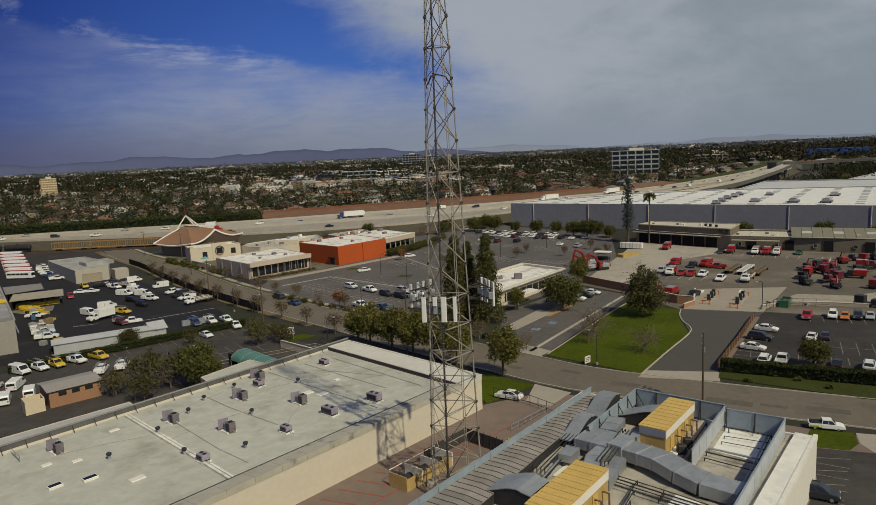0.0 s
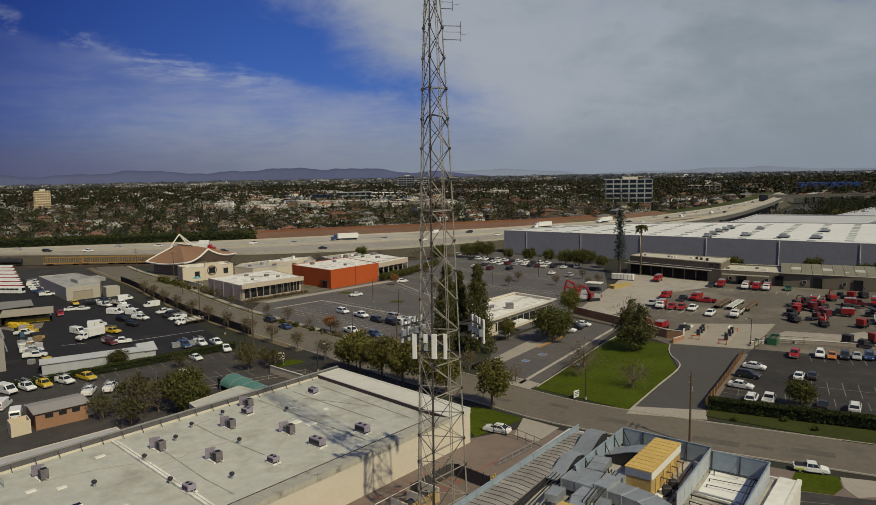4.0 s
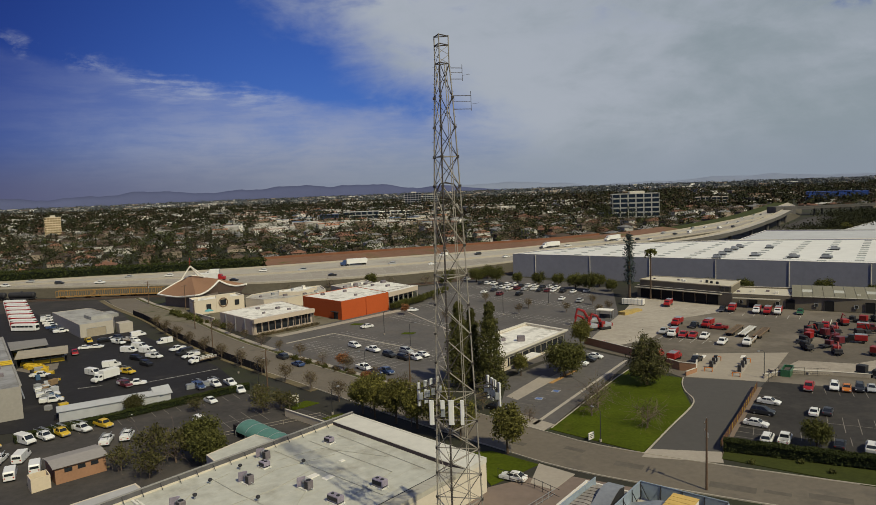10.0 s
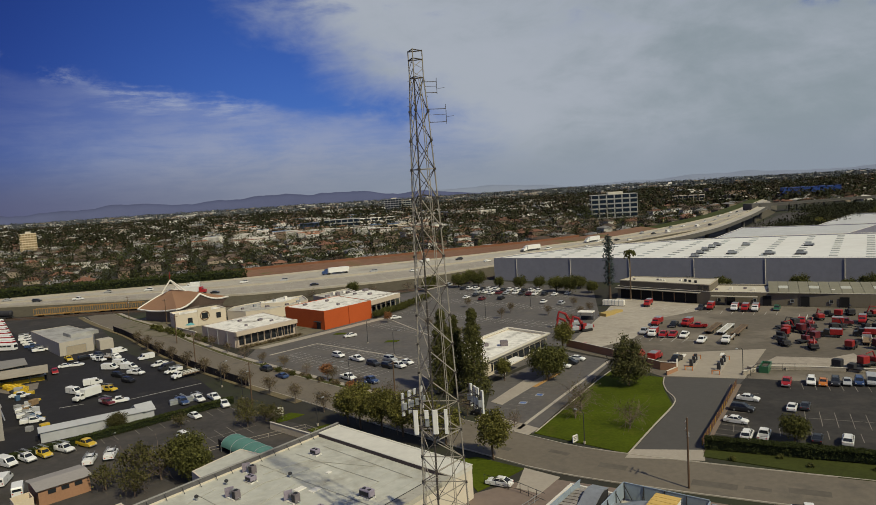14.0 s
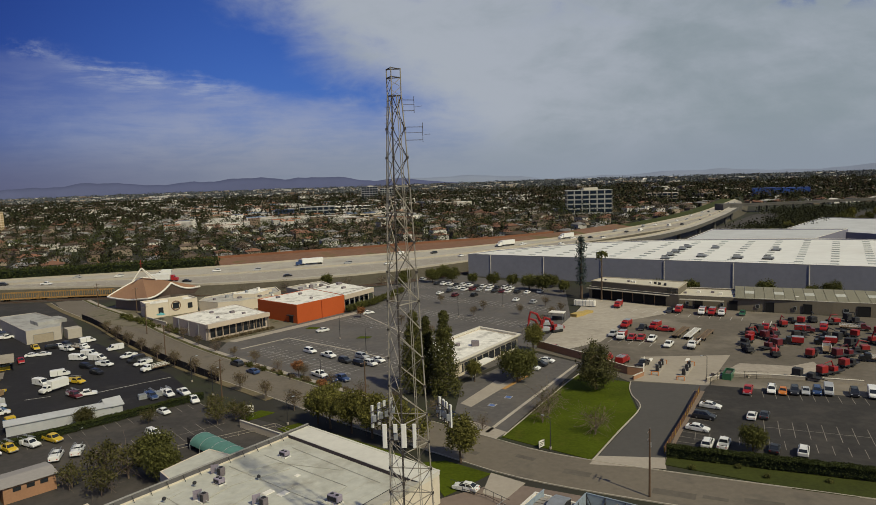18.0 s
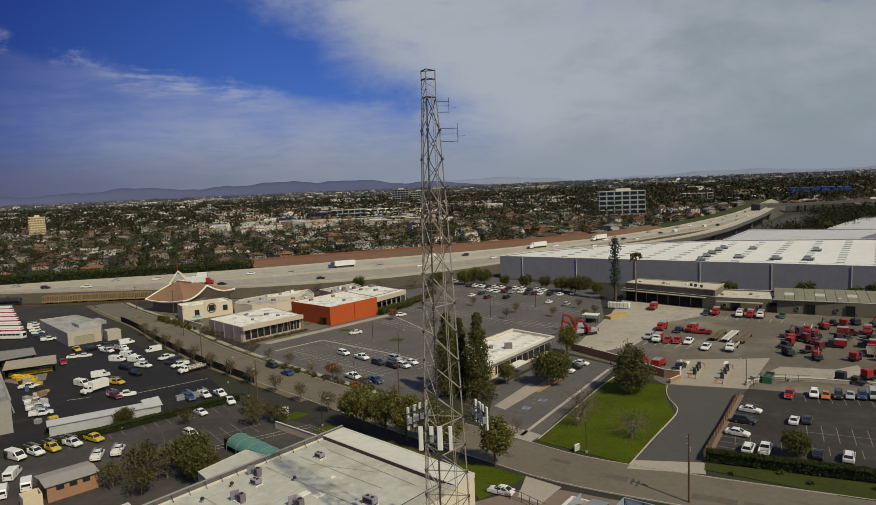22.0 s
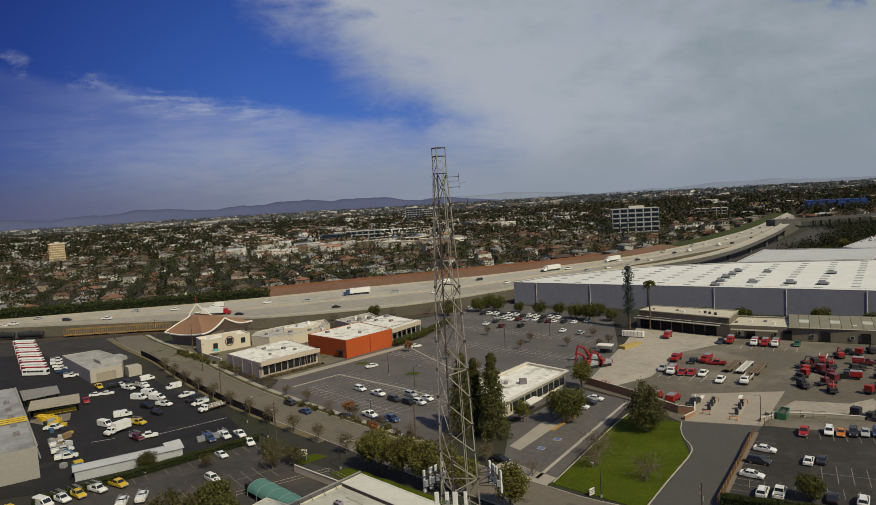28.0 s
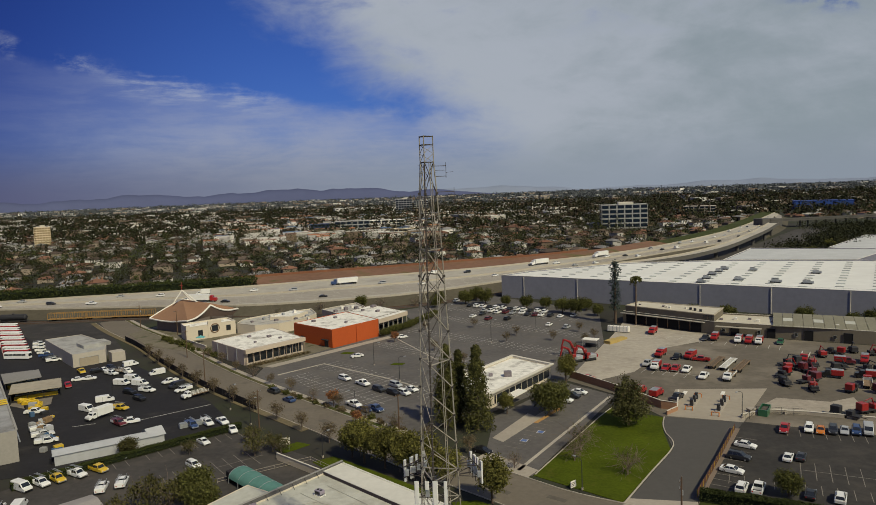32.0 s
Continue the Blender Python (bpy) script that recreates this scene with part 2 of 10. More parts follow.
METAL_GREY = mat("galvanised sheet", (0.40, 0.42, 0.44), 0.55, 0.55, vary=0.22, scale=1.2, big=0.25, rnd=0.12)
METAL_BLUE = mat("blue-grey screen panel", (0.30, 0.36, 0.43), 0.6, 0.2, vary=0.15, scale=0.8, big=0.2)
METAL_DARK = mat("dark steel", (0.05, 0.05, 0.055), 0.6, 0.4, vary=0.3, scale=2, big=0.3)
STEEL_TOWER = mat("weathered tower steel", (0.31, 0.285, 0.245), 0.7, 0.0, vary=0.3, scale=2, big=0.2)
STEEL_DARKTOWER = mat("dark tower steel", (0.075, 0.065, 0.06), 0.7, 0.3, vary=0.3, scale=2, big=0.2)
PLASTIC_WHITE = mat("white antenna plastic", (0.72, 0.72, 0.70), 0.5, vary=0.06)
YELLOW_UNIT = mat("yellow unit roof", (0.62, 0.42, 0.13), 0.6, vary=0.15, scale=1.5, big=0.3)
YELLOW_WALL = mat("ochre unit wall", (0.46, 0.32, 0.13), 0.65, vary=0.2, scale=1.5, big=0.3)
ROOF_BROWN = mat("brown church roof", (0.27, 0.155, 0.095), 0.85, vary=0.14, scale=1.5, big=0.1)
TRIM_WHITE = mat("white trim", (0.75, 0.72, 0.66), 0.7, vary=0.08)
GLASS = mat("dark window glass", (0.02, 0.024, 0.03), 0.08, vary=0.2, spec=0.7)
GLASS_BLUE = mat("blue office glass", (0.012, 0.02, 0.034), 0.22, vary=0.2, spec=0.4)
RUBBER = mat("tyre rubber", (0.018, 0.018, 0.018), 0.85)
ALLOY = mat("wheel alloy", (0.45, 0.45, 0.46), 0.4, 0.7)
BLACK = mat("black plastic", (0.02, 0.02, 0.022), 0.6)
LAMP_CLEAR = mat("headlight lens", (0.7, 0.72, 0.75), 0.15, spec=0.7)
LAMP_RED = mat("tail light lens", (0.4, 0.02, 0.015), 0.2, spec=0.6)
WOOD_POLE = mat("weathered pole wood", (0.115, 0.075, 0.05), 0.9, vary=0.25, scale=3, big=0.4)
BARK = mat("bark", (0.12, 0.085, 0.06), 0.95, vary=0.3, scale=4, big=0.5)
BARE_TWIG = mat("bare twigs", (0.17, 0.13, 0.105), 0.95, vary=0.25, scale=4, big=0.5)
GREEN_CLOTH = mat("green canopy cloth", (0.10, 0.225, 0.2), 0.8, vary=0.16, scale=1.2, big=0.3)
PARKED_RED = mat("red paint", (0.27, 0.016, 0.016), 0.4, vary=0.15, rnd=0.1, spec=0.5)
BLUE_PAINT = mat("blue paint", (0.06, 0.13, 0.35), 0.4, spec=0.5)


def leaf(name, col, isl=0.45):
    m = mat(name, col, 0.85, vary=0.2, scale=1.2, big=0.2, spec=0.2, rnd=0.18, island=isl)
    return m


LEAF_STREET = leaf("street tree leaves", (0.125, 0.118, 0.03))
LEAF_OLIVE = leaf("dusty shrub leaves", (0.075, 0.07, 0.024))
LEAF_CYPRESS = leaf("conifer needles", (0.085, 0.085, 0.026))
LEAF_DARK = leaf("dark green leaves", (0.085, 0.087, 0.024))
LEAF_HEDGE = leaf("hedge leaves", (0.04, 0.05, 0.013), 0.3)
LEAF_YELLOW = leaf("yellow green leaves", (0.15, 0.15, 0.03))
LEAF_GREY = leaf("grey green leaves", (0.1, 0.098, 0.036))
LEAF_DRY = leaf("dry brown leaves", (0.12, 0.092, 0.05))
LEAF_RUSSET = leaf("russet leaves", (0.26, 0.115, 0.05))


STAINED = mat("streaked parapet coating", (0.43, 0.41, 0.35), 0.88, vary=0.16, scale=0.8, big=0.1, stain=((0.10, 0.092, 0.075), 0.56, 0.74, 0.35))


# ---- mesh helpers ----
class Geo:
    """Vertices and faces of one mesh, gathered piece by piece."""

    def __init__(self):
        self.v, self.f = [], []

    def add(self, vs, fs):
        k = len(self.v)
        self.v += [tuple(p) for p in vs]
        self.f += [tuple(i + k for i in f) for f in fs]
        return self

    def prism(self, pts, z0, z1, top=None):
        n = len(pts)
        area = sum(pts[i][0] * pts[(i + 1) % n][1] - pts[(i + 1) % n][0] * pts[i][1] for i in range(n))
        up = top or pts
        if area < 0:
            pts, up = pts[::-1], up[::-1]
        return self.add([(x, y, z0) for x, y in pts] + [(x, y, z1) for x, y in up],
                        [tuple(range(n))[::-1], tuple(range(n, 2 * n))] + [(i, (i + 1) % n, n + (i + 1) % n, n + i) for i in range(n)])

    def box(self, x0, x1, y0, y1, z0, z1):
        return self.prism([(x0, y0), (x1, y0), (x1, y1), (x0, y1)], z0, z1)

    def bevel_box(self, x0, x1, y0, y1, z0, z1, b):
        r = [(x0 + b, y0), (x1 - b, y0), (x1, y0 + b), (x1, y1 - b), (x1 - b, y1), (x0 + b, y1), (x0, y1 - b), (x0, y0 + b)]
        c = ((x0 + x1) / 2, (y0 + y1) / 2)
        k = [(c[0] + (x - c[0]) * (1 - 2 * b / (x1 - x0)), c[1] + (y - c[1]) * (1 - 2 * b / (y1 - y0))) for x, y in r]
        n = 8
        vs = [(x, y, z0) for x, y in r] + [(x, y, z1 - b) for x, y in r] + [(x, y, z1) for x, y in k]
        fs = [tuple(range(n))[::-1], tuple(range(2 * n, 3 * n))]
        for j in range(2):
            fs += [(j * n + i, j * n + (i + 1) % n, (j + 1) * n + (i + 1) % n, (j + 1) * n + i) for i in range(n)]
        return self.add(vs, fs)

    def beam(self, a, b, w, h=None):
        """A square bar from a to b."""
        a, b = Vector(a), Vector(b)
        d = (b - a).normalized()
        s = d.cross(Vector((0, 0, 1)))
        s = (s if s.length > 1e-3 else Vector((1, 0, 0))).normalized()
        u = s.cross(d).normalized() * (h or w) / 2
        s = s * w / 2
        vs = [p + i * s + j * u for p in (a, b) for i, j in ((-1, -1), (1, -1), (1, 1), (-1, 1))]
        return self.add(vs, [(3, 2, 1, 0), (4, 5, 6, 7), (0, 1, 5, 4), (1, 2, 6, 5), (2, 3, 7, 6), (3, 0, 4, 7)])

    def tube(self, path, radii, sides=7, closed=True):
        path = [Vector(p) for p in path]
        vs, fs = [], []
        for i, p in enumerate(path):
            d = (path[min(i + 1, len(path) - 1)] - path[max(i - 1, 0)]).normalized()
            s = d.cross(Vector((0.13, 0.31, 1))if abs(d.z) < 0.9 else Vector((1, 0.2, 0))).normalized()
            u = d.cross(s).normalized()
            r = radii[i] if isinstance(radii, (list, tuple)) else radii
            vs += [p + r * (math.cos(a) * s + math.sin(a) * u) for a in (2 * math.pi * k / sides for k in range(sides))]
        for i in range(len(path) - 1):
            for k in range(sides):
                fs.append((i * sides + k, i * sides + (k + 1) % sides, (i + 1) * sides + (k + 1) % sides, (i + 1) * sides + k))
        if closed:
            fs += [tuple(range(sides))[::-1], tuple(range((len(path) - 1) * sides, len(path) * sides))]
        return self.add(vs, fs)

    def quad(self, a, b, c, d):
        return self.add([a, b, c, d], [(0, 1, 2, 3)])

    def mesh(self, name):
        me = bpy.data.meshes.new(name)
        me.from_pydata(self.v, [], self.f)
        me.update()
        return me


def smooth(me):
    me.polygons.foreach_set("use_smooth", [True] * len(me.polygons))
    return me


def part(name, g, material, parent=None, label="", m=None):
    """Links a mesh as one object, under a thing or a part."""
    me = g if isinstance(g, bpy.types.Mesh) else g.mesh(name)
    if not me.materials:
        me.materials.append(material)
    ob = new(name, me)
    if parent is not None:
        ob.parent = parent
    if m is not None:
        ob.matrix_basis = m
    return tagged(ob, label)


def thing(name, label, category, group="", kind="", m=None):
    ob = new(name)
    ob.empty_display_size = 0.5
    if m is not None:
        ob.matrix_basis = m
    return tagged(ob, label, category, group, kind)


def structure(name, g, material, label, category="", z=None):
    ob = part(name, g, material)
    return tagged(ob, label, category, "", "structure")


def at(x, y, z=0.0, deg=0.0):
    return pose(x, y, z, 0, 0, deg)


def offset_line(pts, d):
    """The polyline moved d to its left."""
    out = []
    for i, p in enumerate(pts):
        a, b = Vector(pts[max(i - 1, 0)]), Vector(pts[min(i + 1, len(pts) - 1)])
        t = (b - a).normalized()
        out.append((p[0] - t.y * d, p[1] + t.x * d))
    return out


def spline(pts, step):
    """A smooth curve through the points (Catmull-Rom), sampled about every step metres."""
    P = [Vector(p) for p in pts]
    P = [2 * P[0] - P[1]] + P + [2 * P[-1] - P[-2]]
    out = []
    for i in range(1, len(P) - 2):
        a, b, c, d = P[i - 1:i + 3]
        n = max(1, int((c - b).length / step))
        for k in range(n):
            t = k / n
            out.append(tuple(0.5 * (2 * b + (c - a) * t + (2 * a - 5 * b + 4 * c - d) * t * t + (3 * b - a - 3 * c + d) * t ** 3)))
    out.append(tuple(P[-2]))
    return out


def ribbon(pts, d0, d1, z0, z1):
    """A slab along a polyline, between offsets d0 and d1 to its left."""
    a, b = offset_line(pts, d0), offset_line(pts, d1)
    g = Geo()
    n = len(pts)
    vs = [(*p, z1) for p in a] + [(*p, z1) for p in b] + [(*p, z0) for p in a] + [(*p, z0) for p in b]
    fs = []
    for i in range(n - 1):
        fs += [(i, i + 1, n + i + 1, n + i), (2 * n + i + 1, 2 * n + i, 3 * n + i, 3 * n + i + 1),
               (2 * n + i, 2 * n + i + 1, i + 1, i), (n + i, n + i + 1, 3 * n + i + 1, 3 * n + i)]
    fs += [(0, n, 3 * n, 2 * n), (2 * n - 1, n - 1, 3 * n - 1, 4 * n - 1)]
    return g.add(vs, fs)


def lerp(a, b, t):
    return tuple(x + (y - x) * t for x, y in zip(a, b))


# ---- ground, roads, lots ----
def disc(r, rings, sides=72):
    g = Geo()
    vs, fs = [(0, 300, -0.06)], []
    for j in range(1, rings + 1):
        rr = r * (j / rings) ** 2
        vs += [(rr * math.cos(2 * math.pi * k / sides), 300 + rr * math.sin(2 * math.pi * k / sides), -0.06) for k in range(sides)]
    for k in range(sides):
        fs.append((0, 1 + k, 1 + (k + 1) % sides))
        for j in range(rings - 1):
            a, b = 1 + j * sides, 1 + (j + 1) * sides
            fs.append((a + k, b + k, b + (k + 1) % sides, a + (k + 1) % sides))
    return g.add(vs, fs)


structure("ground", disc(5200, 12), EARTH_FAR, "dusty town ground of earth and dry scrub", "ground")

STREET = spline([(140, 66), (110, 79), (90, 88.5), (64, 101.5), (40, 113.5), (23, 123.5), (12, 133.5), (-10, 155), (-32.5, 179), (-55, 202.5), (-75, 225), (-97, 253), (-118, 282), (-146, 315), (-165, 340)], 4)
structure("road", ribbon(STREET, -6.3, 6.3, -0.3, 0.0), ASPHALT_ROAD, "patched grey asphalt street between concrete kerbs", "road")


def slab(name, pts, z, material, label, category):
    return structure(name, Geo().prism(pts, -0.3, z), material, label, category)


slab("parking_lot_east", [(48.3, 125.2), (71, 160.5), (76, 166), (150, 132), (135, 80)], 0.02, ASPHALT_EAST, "dark worn asphalt parking lot with faded stall lines", "parking lot")
slab("parking_lot_office", [(10, 152), (18.6, 137.8), (49.6, 190), (38, 205), (14, 176)], 0.02, ASPHALT_LOT, "asphalt parking aisle beside a lawn", "parking lot")
slab("parking_lot_north", [(-8, 166), (-62, 222), (-62, 238), (-45, 262), (-27, 282), (-10, 305), (-20, 340), (30, 375), (75, 318), (60, 245), (38, 206), (12, 178)], 0.015, ASPHALT_LOT, "large asphalt car park with faded white stall lines", "parking lot")
slab("service_yard", [(57, 171), (76, 165), (150, 130), (230, 200), (152, 236), (107, 262), (79, 292), (60, 245), (39, 207), (50, 191)], 0.025, ASPHALT_YARD, "worn concrete and asphalt yard with pale patches", "yard")
slab("van_yard", [(-92, 148), (-54, 175), (-69, 199), (-118, 254), (-150, 262), (-190, 310), (-250, 290), (-150, 130)], 0.02, ASPHALT_DARK, "dark sealed asphalt yard full of vans", "yard")
slab("depot_yard", [(-123, 266), (-168, 336), (-262, 345), (-330, 300), (-190, 250), (-150, 262)], 0.012, ASPHALT_EAST, "asphalt yard with parked coaches", "yard")
slab("parking_lot_west", [(-54, 172), (-88, 147), (-110, 120), (-60, 102), (-24, 140), (-27, 150), (-40, 160)], 0.022, mat("grey lot asphalt", (0.06, 0.055, 0.052), 0.9, vary=0.34, scale=0.7, big=0.06, stain=((0.095, 0.083, 0.072), 0.5, 0.8, 0.12)), "asphalt car park below a hedge", "parking lot")
slab("alley", [(5, 112), (16, 117), (52, 97), (60, 92), (20, 30), (-60, 20), (-40, 60)], 0.02, mat("alley concrete", (0.2, 0.155, 0.13), 0.9, vary=0.2, scale=0.6, big=0.06), "brown-tinted concrete alley with red lines", "alley")
slab("driveway", [(34.2, 123.5), (46, 120.2), (70.4, 159), (75, 165), (57.5, 171), (55.4, 166), (53.9, 159.5), (52.2, 149.4)], 0.03, mat("driveway asphalt", (0.085, 0.08, 0.076), 0.9, vary=0.12, scale=0.8, big=0.06), "smooth grey asphalt driveway up to a gate", "driveway")
slab("lawn", [(19, 138), (34.0, 124.4), (51.6, 149.4), (53.4, 159.5), (55, 166), (57, 170.6), (50, 176), (45.5, 179.5), (40.5, 172.6)], 0.06, GRASS, "green lawn with worn patches beside a driveway", "lawn")


# ---- buildings ----
def inset(pts, d):
    n = len(pts)
    area = sum(pts[i][0] * pts[(i + 1) % n][1] - pts[(i + 1) % n][0] * pts[i][1] for i in range(n))
    s = 1 if area > 0 else -1
    out = []
    for i in range(n):
        p, a, b = Vector(pts[i]), Vector(pts[i - 1]), Vector(pts[(i + 1) % n])
        u, v = (p - a).normalized(), (b - p).normalized()
        nu, nv = Vector((-u.y, u.x)) * s, Vector((-v.y, v.x)) * s
        k = (nu + nv)
        out.append(tuple(p + k * (d / max(0.3, k.dot(nu)))))
    return out


def ring(outer, inner, z0, z1):
    """A wall between two outlines."""
    n = len(outer)
    g = Geo()
    vs = [(*p, z0) for p in outer] + [(*p, z1) for p in outer] + [(*p, z1) for p in inner] + [(*p, z0) for p in inner]
    fs = []
    for i in range(n):
        j = (i + 1) % n
        fs += [(i, j, n + j, n + i), (n + i, n + j, 2 * n + j, 2 * n + i), (2 * n + i, 2 * n + j, 3 * n + j, 3 * n + i), (3 * n + i, 3 * n + j, j, i)]
    return g.add(vs, fs)


def flat_building(name, pts, h, wall, roof, label, parapet=0.5, thick=0.3, trim=None, category="building"):
    """Walls with a parapet round a flat roof deck."""
    b = thing(name, label, category)
    part("wall", ring(pts, inset(pts, thick), 0, h), wall, b)
    part("roof", Geo().prism(inset(pts, thick), h - parapet - 0.3, h - parapet), roof, b)
    if trim:
        part("coping", ring(inset(pts, -0.06), inset(pts, thick + 0.06), h, h + 0.12), trim, b)
    return b


def face_rows(g, a, b, z0, z1, n, gap, proud=0.04, fill=None):
    """n upright panels side by side along the wall foot a-b, standing proud of it to its right."""
    a, b = Vector(a), Vector(b)
    d = (b - a)
    L = d.length
    d.normalize()
    o = Vector((d.y, -d.x)) * proud
    out = []
    for i in range(n):
        p, q = a + d * (L * i / n + gap / 2), a + d * (L * (i + 1) / n - gap / 2)
        out.append((p, q, o))
    return out


def window_panel(parent, p, q, o, z0, z1, glass, frame=None, name="window"):
    """One window: a frame round a pane, standing a little proud of the wall line p-q."""
    w = part(name, Geo().add([(*(p - o), z0), (*(q - o), z0), (*(q - o), z1), (*(p - o), z1), (*(p + o), z0), (*(q + o), z0), (*(q + o), z1), (*(p + o), z1)],
                             [(3, 2, 1, 0), (4, 5, 6, 7), (0, 1, 5, 4), (1, 2, 6, 5), (2, 3, 7, 6), (3, 0, 4, 7)]), glass, parent)
    if frame:
        g = Geo()
        e = o * 1.6
        for s, t in (((p, z0), (q, z0)), ((p, z1), (q, z1)), ((p, z0), (p, z1)), ((q, z0), (q, z1))):
            g.beam((*(s[0] + e), s[1]), (*(t[0] + e), t[1]), 0.09)
        part("frame", g, frame, w)
    return w


# white-roofed works beside the mast
A0, AU, AV = Vector((4.6, 110.2)), Vector((-0.645, -0.764)), Vector((-0.715, 0.699))


def a_xy(u, v):
    return tuple(A0 + AU * u + AV * v)


def works_hall():
    b = thing("works_hall", "long single-storey hall with tan walls and a stained white flat roof", "building")
    L, W, deck = 96, 35.0, 5.1
    rect = [a_xy(0, 0), a_xy(L, 0), a_xy(L, W), a_xy(0, W)]
    part("wall", ring(rect, inset(rect, 0.35), 0, 5.4), mat("pale cream stucco", (0.62, 0.56, 0.465), 0.9, vary=0.08, scale=1.5, big=0.1), b)
    part("roof", Geo().prism(inset(rect, 0.35), deck - 0.4, deck), ROOF_WHITE, b)
    # raised strip over the street front, with an upright inner face
    part("raised_front", Geo().prism([a_xy(-0.05, -0.05), a_xy(5.2, -0.05), a_xy(5.2, W + 0.05), a_xy(-0.05, W + 0.05)], 5.0, 5.72), mat("raised roof strip", (0.6, 0.585, 0.53), 0.85, vary=0.1, scale=0.8, big=0.1), b, "pale raised roof strip over the street front")
    part("strip_coping", ring([a_xy(-0.12, -0.12), a_xy(5.3, -0.12), a_xy(5.3, W + 0.12), a_xy(-0.12, W + 0.12)], [a_xy(0.3, 0.3), a_xy(4.95, 0.3), a_xy(4.95, W - 0.3), a_xy(0.3, W - 0.3)], 5.72, 5.8), mat("raised roof strip", (0.6, 0.585, 0.53)), b)
    # the strip's upright inner side, in a dark colour
    part("inner_face", Geo().prism([a_xy(5.2, 0.6), a_xy(5.34, 0.6), a_xy(5.34, W - 0.4), a_xy(5.2, W - 0.4)], 5.1, 5.68), mat("dark face", (0.07, 0.055, 0.06), 0.8), b, "dark face along the raised strip")
    # broad sloping parapet along the alley
    n = 24
    for i in range(n):
        g = Geo()
        u0, u1 = 5.4 + (L - 5.4) * i / n, 5.4 + (L - 5.4) * (i + 1) / n - 0.04
        p = [a_xy(u0, -0.06), a_xy(u1, -0.06), a_xy(u1, 2.9), a_xy(u0, 2.9)]
        q = [(*p[0], 5.75), (*p[1], 5.75), (*p[2], 5.3), (*p[3], 5.3)]
        g.add([(x, y, 4.95) for x, y in p] + q, [(3, 2, 1, 0), (4, 5, 6, 7), (0, 1, 5, 4), (1, 2, 6, 5), (2, 3, 7, 6), (3, 0, 4, 7)])
        part("alley_parapet", g, STAINED, b, "stained sloping parapet along the alley")
    g = Geo()
    g.prism([a_xy(5.4, 2.9), a_xy(L, 2.9), a_xy(L, 3.0), a_xy(5.4, 3.0)], 5.2, 5.36)
    part("gravel_stop", g, METAL_DARK, b)
    # far parapet: dark sheet fascia on braces
    part("far_parapet", Geo().prism([a_xy(0, W - 0.25), a_xy(L, W - 0.25), a_xy(L, W + 0.06), a_xy(0, W + 0.06)], 5.0, 6.15), mat("parapet sheet", (0.13, 0.125, 0.13), 0.7, 0.2, vary=0.25, scale=1, big=0.2), b, "dark sheet-metal parapet")
    part("parapet_cap", Geo().prism([a_xy(0, W - 0.32), a_xy(L, W - 0.32), a_xy(L, W + 0.12), a_xy(0, W + 0.12)], 6.15, 6.24), mat("dull parapet cap", (0.3, 0.29, 0.27), 0.8, vary=0.2), b)
    for i in range(30):
        u = 7 + i * 3.0
        g = Geo().beam((*a_xy(u, W - 0.3), 6.0), (*a_xy(u, W - 1.1), 5.12), 0.08)
        part("brace", g, METAL_DARK, b)
    # seams, pipes and a gutter ridge over the deck
    g = Geo()
    for v in range(5, 34, 3):
        g.prism([a_xy(5.6, v), a_xy(L - 1, v), a_xy(L - 1, v + 0.07), a_xy(5.6, v + 0.07)], deck, deck + 0.012)
    part("seams", g, mat("roof seams", (0.47, 0.44, 0.38), 0.9), b)
    g = Geo().prism([a_xy(44.6, 3), a_xy(44.95, 3), a_xy(44.95, W - 1), a_xy(44.6, W - 1)], deck, deck + 0.3)
    g.prism([a_xy(44.0, 3), a_xy(44.3, 3), a_xy(44.3, W - 1), a_xy(44.0, W - 1)], deck, deck + 0.12)
    part("expansion_ridge", g, ROOF_DIRTY, b)
    return b


works_hall()

# duct-roofed works across the alley
B0, BU, BV = Vector((18.8, 100.2)), Vector((-0.60, -0.80)), Vector((0.79, -0.613))


def b_xy(u, v):
    return tuple(B0 + BU * u + BV * v)


